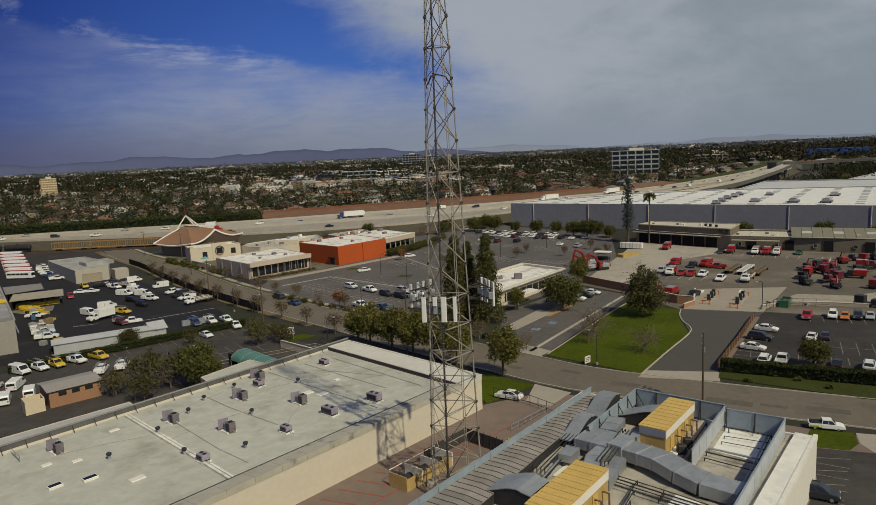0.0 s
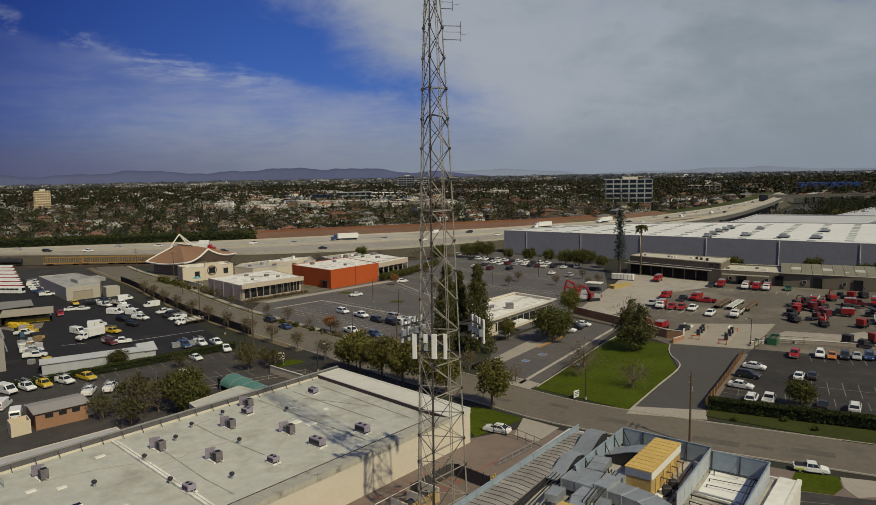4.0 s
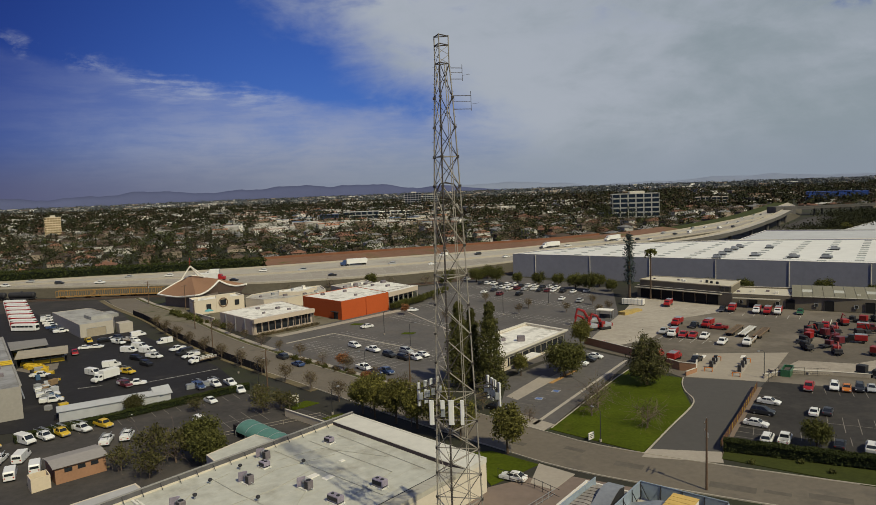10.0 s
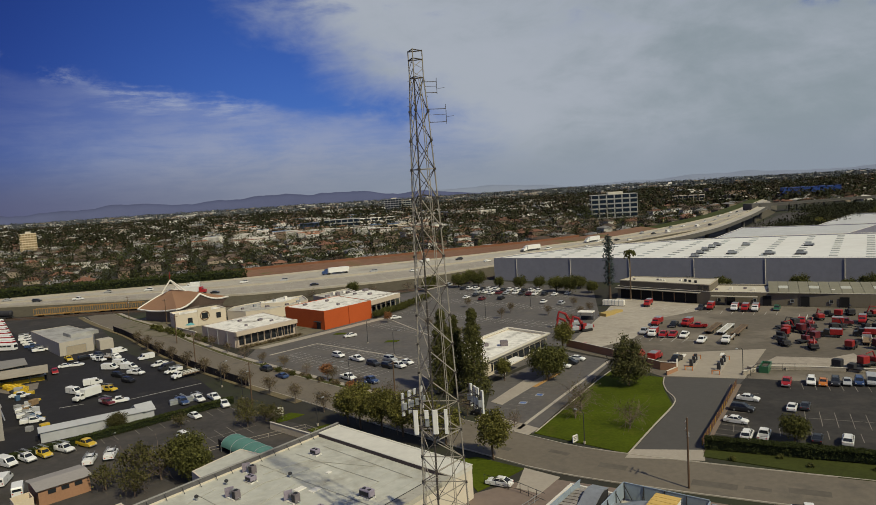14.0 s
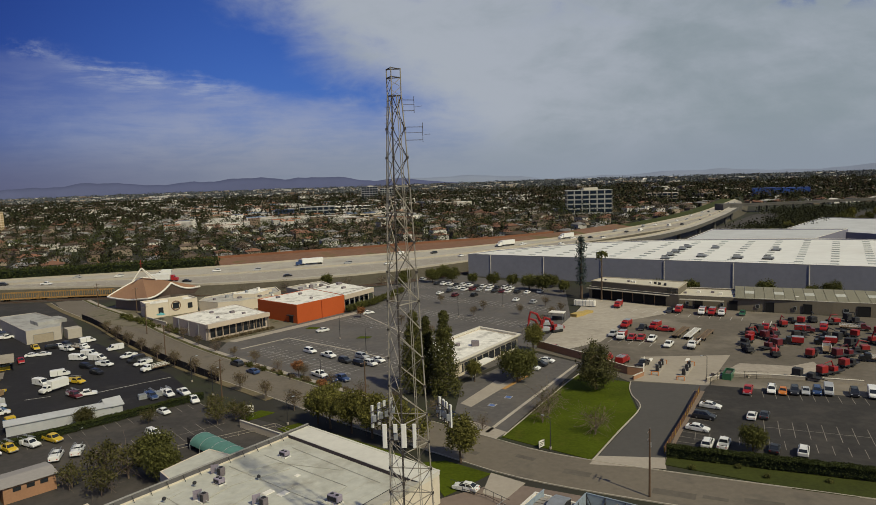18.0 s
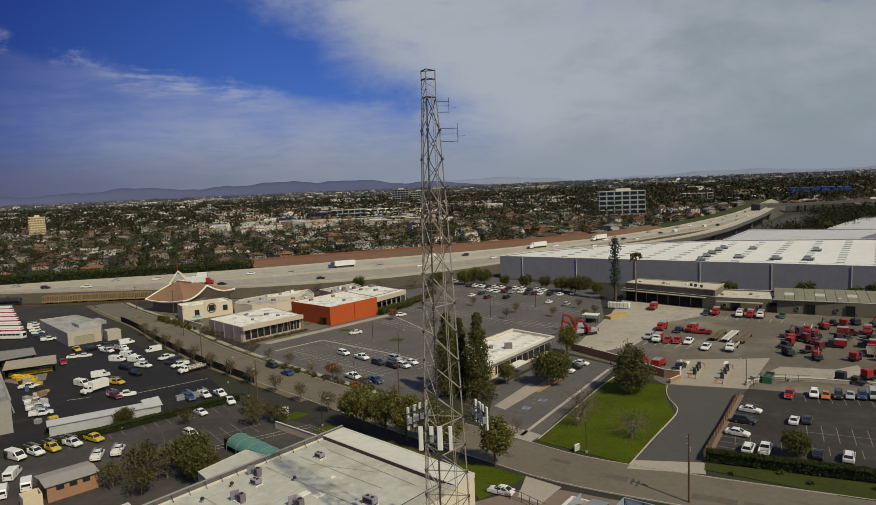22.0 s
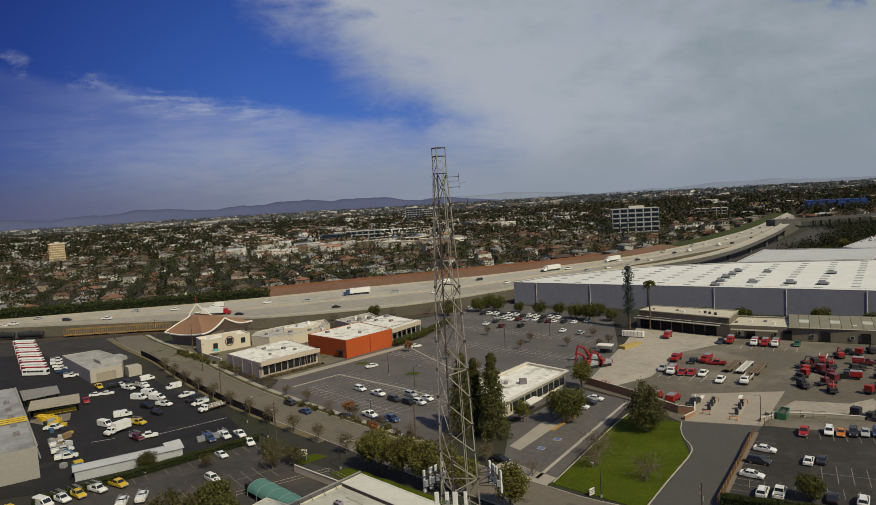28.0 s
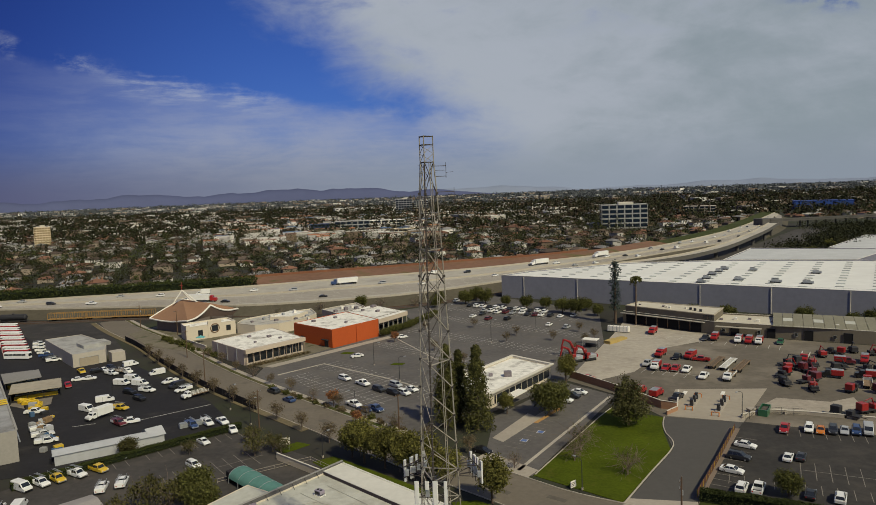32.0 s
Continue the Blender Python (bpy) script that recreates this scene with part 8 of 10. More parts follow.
church()
WING = [(-112, 294), (-106, 284.5), (-89.5, 298), (-95.5, 306)]
b = flat_building("church_wing", WING, 5.9, WALL_TAN, ROOF_DIRTY, "tan church wing with square dark windows and a round porthole", trim=FASCIA)
WD = (Vector(WING[2]) - Vector(WING[1])).normalized()
WN = Vector((WD.y, -WD.x))


def wing_at(f, o):
    return Vector(WING[1]).lerp(Vector(WING[2]), f) + WN * o


part("stepped_front", Geo().prism([tuple(wing_at(0.42, 0.18)), tuple(wing_at(0.7, 0.18)), tuple(wing_at(0.7, -0.45)), tuple(wing_at(0.42, -0.45))], 0, 7.3), WALL_TAN, b)
part("corner_pier", Geo().prism([tuple(wing_at(-0.02, 0.25)), tuple(wing_at(0.06, 0.25)), tuple(wing_at(0.06, -0.6)), tuple(wing_at(-0.02, -0.6))], 0, 6.7), WALL_TAN, b)
for f0, f1, z0, z1, o in ((0.22, 0.31, 1.6, 4.0, 0.0), (0.5, 0.62, 2.8, 5.2, 0.18), (0.8, 0.89, 2.2, 4.4, 0.0)):
    window_panel(b, wing_at(f0, o), wing_at(f1, o), WN * 0.06, z0, z1, GLASS, METAL_DARK)
part("round_arch", Geo().tube([(*(wing_at(0.56, 0.25) + WD * 1.9 * math.cos(a)), 4.0 + 1.9 * math.sin(a)) for a in np.linspace(0, 2 * math.pi, 21)], 0.22, 6), mat("brown arch", (0.2, 0.13, 0.08), 0.8), b)
ROOF_GREY = mat("grey stained roofing", (0.46, 0.44, 0.4), 0.88, vary=0.22, scale=0.7, big=0.12, stain=((0.2, 0.185, 0.165), 0.5, 0.68, 0.25))
b = flat_building("church_hall", [(-89, 298.6), (-79.5, 292.5), (-69.5, 294.5), (-62, 303), (-57, 316), (-62, 330), (-80, 318), (-89, 308)], 4.4, WALL_TAN, ROOF_GREY, "low tan hall with a stained grey roof", 0.3, trim=FASCIA)
part("raised_roof", Geo().prism([(-76, 305), (-66, 304), (-61, 316), (-70, 320)], 4.1, 5.6), WALL_TAN, b, "raised tan roof block")
part("raised_deck", Geo().prism([(-75.6, 305.3), (-66.2, 304.4), (-61.5, 315.8), (-70, 319.5)], 5.6, 5.66), ROOF_DIRTY, b)
for k in range(9):
    x, y = -83 + 3.1 * k + (k % 2), 301 + (k * 5) % 13
    z = 5.66 if 305.5 < y < 316 and -72 < x < -64 else 4.1
    part("roof_unit", Geo().bevel_box(-0.5 - 0.12 * (k % 4), 0.5 + 0.12 * (k % 4), -0.6, 0.6, 0, 0.8 + 0.3 * (k % 3), 0.05), (HVAC_GREY, METAL_GREY, TRIM_WHITE)[k % 3], b, m=at(x, y, z - 0.02, 40))
b = flat_building("back_shops", [(-55.5, 322), (-44, 306.5), (-33.5, 321.5), (-41, 338)], 5.2, WALL_GREY, ROOF_GREY, "low grey-roofed shops behind the orange hall", 0.3, trim=FASCIA)
for k in range(6):
    part("roof_unit", Geo().bevel_box(-0.9, 0.9, -0.6, 0.6, 0, 0.9 + 0.3 * (k % 3), 0.05), (HVAC_GREY, TRIM_WHITE)[k % 2], b, m=at(-48 + 2.2 * k, 316 + (k * 7) % 11, 4.88, 40))
t = thing("garden_umbrella", "teal garden umbrella before the church wing", "umbrella", m=at(-99.5, 281.8, 0.05, 0))
part("pole", Geo().tube([(0, 0, 0), (0, 0, 2.6)], 0.05, 6), METAL_GREY, t)
part("canopy", Geo().tube([(0, 0, 2.2), (0, 0, 3.0)], [2.0, 0.1], 8), mat("teal cloth", (0.12, 0.34, 0.36), 0.8), t)

# sheds and roofs in the west
WHITE_SHEET = mat("white sheet roof", (0.44, 0.45, 0.47), 0.6, 0.1, vary=0.12, scale=0.6, big=0.1)


def gable_shed(name, a, b, depth, h, rise, wall, roof, label):
    """A shed on the edge a-b, running depth to the left, with a ridge along a-b."""
    t = thing(name, label, "shed")
    a, b = Vector(a), Vector(b)
    d = (b - a).normalized()
    s = Vector((-d.y, d.x)) * depth
    part("wall", Geo().prism([tuple(a), tuple(b), tuple(b + s), tuple(a + s)], 0, h), wall, t)
    e = d * 0.4
    for k in (0, 1):
        p0, p1 = (a - e - s * 0.06, b + e - s * 0.06) if k == 0 else (b + e + s * 1.06, a - e + s * 1.06)
        m0, m1 = (a - e + s * 0.5, b + e + s * 0.5) if k == 0 else (b + e + s * 0.5, a - e + s * 0.5)
        vs = [(*p0, h), (*p1, h), (*m1, h + rise), (*m0, h + rise)]
        part("roof", Geo().add(vs + [(x, y, z + 0.12) for x, y, z in vs], [(3, 2, 1, 0), (4, 5, 6, 7), (0, 1, 5, 4), (1, 2, 6, 5), (2, 3, 7, 6), (3, 0, 4, 7)]), roof, t)
    for p in (a, b):
        part("gable", Geo().add([(*p, h), (*(p + s), h), (*(p + s * 0.5), h + rise)], [(0, 1, 2)]), wall, t)
    return t


gable_shed("long_shed", (-89.5, 152.6), (-71, 163.6), 4.4, 2.4, 0.7, WHITE_SHEET, WHITE_SHEET, "long white sheet-metal shed beside the hedge")
gable_shed("tent_shed", (-71.8, 163.4), (-69.2, 165.6), 5.2, 2.2, 1.5, WHITE_SHEET, WHITE_SHEET, "white tent-like end shed")
gable_shed("brown_shed", (-71.0, 118.4), (-64.8, 124.2), 6.6, 3.0, 0.5, WALL_BROWN, mat("grey shingle", (0.30, 0.28, 0.27), 0.9, vary=0.12), "brown block shed with a grey roof and small windows")
b = find("brown_shed")
windows_on(b, (-70.2, 119.1), (-65.4, 123.6), 1.9, 2.6, 3, 0.9)
part("cage_wall", ring([(-73.4, 115.2), (-71.3, 117.5), (-73.4, 119.9), (-75.5, 117.6)], inset([(-73.4, 115.2), (-71.3, 117.5), (-73.4, 119.9), (-75.5, 117.6)], 0.15), 0, 2.4), WALL_CREAM, b, "cream screened pen")
for nm, pts, h, wl, rf, lb in (("lean_to", [a_xy(41.6, 35.4), a_xy(84, 35.4), a_xy(84, 44.5), a_xy(41.2, 41.6)], 4.5, WALL_TAN, mat("grey-white sheet", (0.42, 0.415, 0.41), 0.7, vary=0.15, scale=0.6, big=0.1), "pale lean-to roof behind the works hall"),
                               ("annex_roof", [a_xy(15.5, 35.4), a_xy(29, 35.4), a_xy(28, 43), a_xy(17, 44.5)], 4.5, WALL_TAN, ROOF_WHITE, "white-roofed annex behind the works hall"),
                               ("west_hall", [(-100, 156.5), (-142, 215), (-165, 204), (-122, 142)], 7.6, mat("dull cream wall", (0.33, 0.31, 0.28), 0.9, vary=0.12), mat("dull sheet roof", (0.33, 0.33, 0.335), 0.75, vary=0.22, scale=0.6, big=0.1, stain=((0.19, 0.185, 0.18), 0.48, 0.7, 0.16)), "cream hall with a pale roof at the yard's edge")):
    flat_building(nm, pts, h, wl, rf, lb, parapet=0.04, trim=None)
b = find("west_hall")
part("roof_edge", Geo().beam((-100.3, 156.9, 7.7), (-141.7, 214.6, 7.7), 0.5, 0.3), mat("dull parapet cap", (0.3, 0.29, 0.27)), b, "grey roof edge")
part("wall_band", Geo().beam((-99.9, 157.2, 4.6), (-141.3, 214.9, 4.6), 0.25, 0.3), METAL_GREY, b, "grey band along the wall")
for k in range(3):
    p, q = lerp((-101.6, 158.8), (-141, 213.6), 0.34 + 0.03 * k), lerp((-123, 144), (-164, 203.4), 0.34 + 0.03 * k)
    part("yellow_pipe", Geo().tube([(*p, 5.0), (*p, 8.0), (*lerp(p, q, 0.9), 8.0)], 0.22, 7), PAINT["yellow"], b, "yellow pipe bent over the roof edge")
for k in range(5):
    p = lerp(lerp((-104, 160), (-138, 207), 0.08 + 0.19 * k), (-133, 178), 0.16)
    part("roof_vent", Geo().bevel_box(-0.7, 0.7, -0.5, 0.5, 0, 0.9, 0.05), HVAC_GREY, b, m=at(p[0], p[1], 7.54, 35))


def open_store(name, pts, h, roof, label):
    """A flat roof on posts with one closed back wall and shelves below."""
    t = thing(name, label, "shed", "open stores in the yard")
    part("roof", Geo().prism(inset(pts, -0.4), h, h + 0.22), roof, t)
    a, b, c, d = pts
    for p in pts:
        part("post", Geo().beam((*p, 0), (*p, h), 0.16), METAL_DARK, t)
    for f in (0.33, 0.66):
        q = lerp(a, b, f)
        part("post", Geo().beam((*q, 0), (*q, h), 0.16), METAL_DARK, t)
    # these walls are coloured dark to stand for shade below the roof
    part("back_wall", Geo().beam((*d, h / 2), (*c, h / 2), 0.15, h), mat("store shade", (0.12, 0.1, 0.08), 0.9), t)
    part("side_wall", Geo().beam((*a, h / 2), (*d, h / 2), 0.15, h), mat("store shade", (0.12, 0.1, 0.08)), t)
    for k in range(3):
        p, q = lerp(d, a, 0.3 + 0.25 * k), lerp(c, b, 0.3 + 0.25 * k)
        part("shelf", Geo().beam((*lerp(p, q, 0.06), 0.6), (*lerp(p, q, 0.94), 0.6), 0.8, 1.0), (DECK_WOOD, METAL_GREY, PAINT["yellow"])[k], t)


open_store("yard_store", [(-131.5, 204.5), (-119.5, 210.8), (-125.2, 221), (-137, 215)], 2.7, mat("dull brown roof", (0.36, 0.32, 0.255), 0.85, vary=0.15, scale=0.6, big=0.15), "long open store with a dull tan roof on posts")
open_store("yard_canopy", [(-141, 217.5), (-133.6, 224.4), (-140, 234), (-149.5, 229.5)], 2.6, mat("grey felt roof", (0.24, 0.23, 0.22), 0.85, vary=0.15), "low open store with a grey roof on posts")


def barrel_canopy():
    t = thing("barrel_canopy", "green cloth barrel canopy over a parking bay", "canopy")
    a, b = Vector((-43.6, 141.4)), Vector((-32.6, 130.2))
    d = (b - a).normalized()
    s = Vector((-d.y, d.x))
    n, m = 8, 10
    g = Geo()
    for i in range(n + 1):
        p = a + (b - a) * i / n
        for j in range(m + 1):
            th = math.pi * j / m
            q = p + s * 2.6 * math.cos(th)
            g.v.append((q.x, q.y, 1.2 + 1.7 * math.sin(th)))
    g.f = [(i * (m + 1) + j, (i + 1) * (m + 1) + j, (i + 1) * (m + 1) + j + 1, i * (m + 1) + j + 1) for i in range(n) for j in range(m)]
    part("cloth", smooth(g.mesh("cloth")), GREEN_CLOTH, t)
    for i in range(5):
        p = a + (b - a) * i / 4
        part("hoop", Geo().tube([(*(p + s * 2.62 * math.cos(th)), max(0, 1.2 + 1.72 * math.sin(th))) for th in np.linspace(0, math.pi, 9)], 0.05, 5), METAL_GREY, t)
        for k in (-1, 1):
            part("post", Geo().beam((*(p + s * 2.6 * k), 0), (*(p + s * 2.6 * k), 1.25), 0.09), METAL_GREY, t)
    q = a - d * 1.8
    part("mesh_end", Geo().prism([tuple(q + s * 2.2), tuple(q - s * 2.2), tuple(a - s * 2.2), tuple(a + s * 2.2)], 0, 2.2), DARK_MESH, t, "black mesh screen at the canopy's end")


barrel_canopy()


# yard clutter
rq = random.Random(5)
CRATE = [mat("crate timber", (0.3, 0.2, 0.11), 0.9, vary=0.25, rnd=0.2), mat("grey crate", (0.28, 0.28, 0.28), 0.8, rnd=0.3), PAINT["yellow"], mat("blue tarp", (0.06, 0.12, 0.22), 0.8), WHITE_SHEET, METAL_DARK]
CWORD = ["brown timber crate", "grey metal bin", "yellow steel skip bin", "blue tarpaulin bundle", "white covered box", "dark machine part"]
for k in range(30):
    f = rq.random()
    p = lerp((-94, 153), (-126, 200), f)
    x, y = p[0] + rq.uniform(1.0, 6.0), p[1] + rq.uniform(0.5, 3.0)
    L, W, h = rq.uniform(0.9, 2.4), rq.uniform(0.8, 1.5), rq.uniform(0.5, 1.6)
    c = rq.randrange(6)
    t = thing("crate", CWORD[c] + " standing along the yard's edge", "crate", "clutter along the yard", m=at(x, y, 0.025, rq.uniform(0, 90)))
    part("body", Geo().bevel_box(-L / 2, L / 2, -W / 2, W / 2, 0.1, h, 0.05), CRATE[c], t)
    part("skid", Geo().box(-L / 2 + 0.05, L / 2 - 0.05, -W / 2 + 0.1, W / 2 - 0.1, 0, 0.1), DECK_WOOD, t)
def stack(name, x, y, yaw, n, L, w, h, material, label, group):
    t = thing(name, label, name.replace("_", " "), group, m=at(x, y, 0.03, yaw))
    for i in range(n):
        for j in range(3):
            part("piece", Geo().box(-L / 2 + 0.1 * (i % 2), L / 2, -w / 2 + j * w / 3, -w / 2 + (j + 0.9) * w / 3, i * h, i * h + h * 0.9), material, t)


stack("pipe_stack", -66, 178, 32, 4, 8, 1.6, 0.3, METAL_GREY, "grey stack of steel racks in the yard", "yard stacks")
stack("plank_stack", 65, 255, 40, 3, 6, 3, 0.4, mat("yellow timber", (0.45, 0.33, 0.12), 0.85, vary=0.2), "yellow timber frames stacked on pale ground", "timber frames")
stack("plank_stack", 69.4, 259.4, 40, 2, 5, 3, 0.4, mat("yellow timber", (0.45, 0.33, 0.12)), "yellow timber frames stacked on pale ground", "timber frames")
stack("pallet_stack", 80.6, 172.6, 20, 3, 2.4, 1.6, 0.3, CONCRETE, "pale blocks stacked by the fence", "yard stacks")
stack("pallet_stack", 88.4, 170.6, 20, 2, 2.4, 1.6, 0.3, CONCRETE, "pale blocks stacked by the fence", "yard stacks")
for k in range(4):
    x, y = -127.5 + k * 2.2, 204.6 - k * 1.4
    t = thing("hose_coil", "yellow corrugated hose piled by the yard store", "hose", "yellow hoses", m=at(x, y, 0.05, 40 * k))
    for j in range(3):
        part("hose_turn", Geo().tube([(1.8 * math.cos(a), 1.3 * math.sin(a), 0.2 + 0.35 * j + 0.1 * math.sin(3 * a)) for a in np.linspace(0, 2 * math.pi, 15)], 0.2, 6), PAINT["yellow"], t)
for x, y, yw, c in ((70.6, 274.2, -30, TRIM_WHITE), (74.2, 272, -30, TRIM_WHITE)):
    t = thing("white_tank", "white box tank on skids at the yard's edge", "tank", "white tanks", m=at(x, y, 0.03, yw))
    part("tank_body", Geo().bevel_box(-2.2, 2.2, -1, 1, 0.3, 2.4, 0.1), c, t)
    for k in range(3):
        part("band", Geo().box(-1.6 + 1.5 * k, -1.4 + 1.5 * k, -1.03, 1.03, 0.28, 2.43), METAL_GREY, t)
    part("skid", Geo().box(-2.2, 2.2, -0.8, 0.8, 0, 0.3), METAL_DARK, t)
t = thing("yard_canopy", "small white-roofed canopy beside the excavators", "canopy", m=at(55.6, 248.5, 0.03, -30))
part("canopy_roof", Geo().bevel_box(-2.8, 2.8, -1.9, 1.9, 3.0, 3.25, 0.05), TRIM_WHITE, t)
for x, y in ((-2.6, -1.7), (2.6, -1.7), (2.6, 1.7), (-2.6, 1.7)):
    part("post", Geo().beam((x, y, 0), (x, y, 3.0), 0.12), METAL_GREY, t)
part("counter", Geo().bevel_box(-2.2, 2.2, 0.6, 1.5, 0, 1.3, 0.05), METAL_DARK, t)
t = thing("waste_skip", "dark green open waste skip by the fence", "skip", m=at(83, 170.8, 0.03, 55))
part("tub", ring([(-2.8, -1.1), (2.8, -1.1), (2.8, 1.1), (-2.8, 1.1)], [(-2.6, -0.95), (2.6, -0.95), (2.6, 0.95), (-2.6, 0.95)], 0, 1.7), PAINT["green"], t)
part("load", Geo().bevel_box(-2.5, 2.5, -0.9, 0.9, 0.1, 1.2, 0.15), mat("waste", (0.09, 0.08, 0.07), 0.95, vary=0.4, scale=3), t)


def fuel_island(a, b):
    c = lerp(a, b, 0.5)
    yaw = math.degrees(math.atan2(b[1] - a[1], b[0] - a[0]))
    L = math.dist(a, b)
    t = thing("fuel_island", "raised fuel island with dark pumps and orange bollards", "fuel island", "fuel islands", m=at(c[0], c[1], 0.04, yaw))
    part("plinth", Geo().bevel_box(-L / 2, L / 2, -0.8, 0.8, 0, 0.2, 0.05), CONCRETE, t)
    for x in (-L * 0.2, L * 0.1, L * 0.32):
        pump = part("pump", Geo().bevel_box(x - 0.5, x + 0.5, -0.4, 0.4, 0.2, 1.9, 0.06), METAL_DARK, t)
        part("display", Geo().box(x - 0.35, x + 0.35, -0.43, -0.4, 1.2, 1.7), METAL_GREY, pump)
    for x in (-L / 2, L / 2):
        for s in (-1, 1):
            part("bollard", Geo().tube([(x, s * 0.9, 0), (x, s * 0.9, 1.1)], 0.12, 7), PAINT["orange"], t)
        part("hoop", Geo().tube([(x, -0.9, 1.05), (x, 0.9, 1.05)], 0.1, 6), PAINT["orange"], t)


fuel_island((65.2, 175.4), (71.6, 186))
fuel_island((70, 170), (78.2, 183))
for x, y, yw in ((69.4, 190.2, 60), (79.6, 188.6, 60)):
    o = part("white_plate", Geo().bevel_box(-1.6, 1.6, -0.5, 0.5, 0, 0.12, 0.03), TRIM_WHITE, m=at(x, y, 0.045, yw))
    tagged(o, "white plate lying on the concrete pad", "plate", "white plates")


def excavator(x, y, yaw, s=1.0):
    t = thing("excavator", "red tracked excavator with a folded boom", "excavator", "red excavators", m=at(x, y, 0.03, yaw) @ Matrix.Diagonal((s, s, s, 1)))
    for k in (-1, 1):
        part("track", Geo().tube([(-1.9, k * 1.1, 0.45), (1.9, k * 1.1, 0.45)], 0.45, 8), BLACK, t)
        part("track_frame", Geo().bevel_box(-2.2, 2.2, k * 1.1 - 0.3, k * 1.1 + 0.3, 0.02, 0.9, 0.15), BLACK, t)
    part("house", Geo().bevel_box(-2.4, 1.2, -1.3, 1.3, 1.0, 2.1, 0.1), METAL_GREY, t)
    cab = part("cab", Geo().bevel_box(0.2, 1.7, 0.3, 1.3, 1.0, 2.9, 0.12), PARKED_RED, t)
    part("cab_window", Geo().box(1.68, 1.73, 0.42, 1.18, 1.6, 2.7), GLASS, cab)
    part("counterweight", Geo().bevel_box(-3.0, -2.2, -1.25, 1.25, 1.0, 2.0, 0.15), PARKED_RED, t)
    part("boom", Geo().tube([(0.9, -0.3, 1.7), (2.4, -0.3, 4.6), (4.6, -0.3, 5.6)], [0.4, 0.45, 0.3], 6), PARKED_RED, t)
    part("stick", Geo().tube([(4.6, -0.3, 5.7), (5.6, -0.3, 2.4)], [0.32, 0.22], 6), PARKED_RED, t)
    part("bucket", Geo().bevel_box(4.9, 5.9, -0.9, 0.3, 0.0, 1.4, 0.2), METAL_DARK, t)


excavator(46, 229, 200)
excavator(51, 230.5, 205)
excavator(48.5, 238, 190, 1.05)


def machine(x, y, yaw, kind, label, col):
    """A piece of towed or tracked red plant: deck, engine box, mast and wheels."""
    t = thing("site_machine", label, "machine", "red machines in the yard", m=at(x, y, 0.03, yaw))
    L = 5.0 + kind
    part("deck", Geo().bevel_box(-L / 2, L / 2, -1.1, 1.1, 0.7, 1.0, 0.04), METAL_DARK, t)
    part("engine_box", Geo().bevel_box(-L / 2 + 0.2, -L / 2 + 2.4, -1.0, 1.0, 1.0, 2.2 + 0.2 * kind, 0.1), col, t)
    part("tool_box", Geo().bevel_box(0.3, 1.8, -1.0, 1.0, 1.0, 1.7 + 0.15 * kind, 0.08), col if kind % 2 else METAL_DARK, t)
    if kind % 3 == 0:
        part("mast", Geo().tube([(1.6, 0, 1.0), (0.4, 0, 3.6), (-1.8, 0, 3.2)], [0.22, 0.18, 0.12], 6), col, t)
    if kind % 3 == 1:
        part("reel", Geo().tube([(0.9, -0.9, 2.0), (0.9, 0.9, 2.0)], 0.9, 12), METAL_DARK, t)
    part("drawbar", Geo().beam((L / 2, 0, 0.75), (L / 2 + 1.4, 0, 0.6), 0.14), METAL_DARK, t)
    wheels(t, (-L / 4, 0.2), 1.05, 0.45, 0.28, False)


cols = [PARKED_RED, METAL_DARK, PARKED_RED, PAINT["maroon"], METAL_DARK, PARKED_RED]
spots = [(110, 210), (120, 221), (133, 227), (108, 196), (100, 194), (117, 200), (115, 186.5), (131, 204), (144, 223), (129, 214), (101, 166), (109, 169), (127, 224), (122, 191), (104, 203), (113, 205), (124, 208), (136, 215), (138, 206), (112, 215),
         (118, 212), (126, 198), (133, 196), (140, 196), (130, 188), (146, 214), (150, 205), (123, 184), (140, 228), (148, 196), (156, 214), (152, 224), (158, 200), (144, 186), (136, 180), (160, 190), (105, 188), (128, 178), (118, 175), (150, 180)]
for k, (x, y) in enumerate(spots):
    if k % 4 == 1:
        park(("red_truck", "flatbed", "red_truck")[k % 3], ("red", "black", "maroon", "red")[k // 4 % 4], x, y, (-124, 150, -30, 60)[k // 4 % 4], "in the crowded yard", "trucks in the crowded yard")
    else:
        machine(x, y, (k * 67) % 360, k % 4, ("red", "dark", "red", "maroon", "dark", "red")[k % 6] + " towed site machine standing in the crowded yard", cols[k % 6])
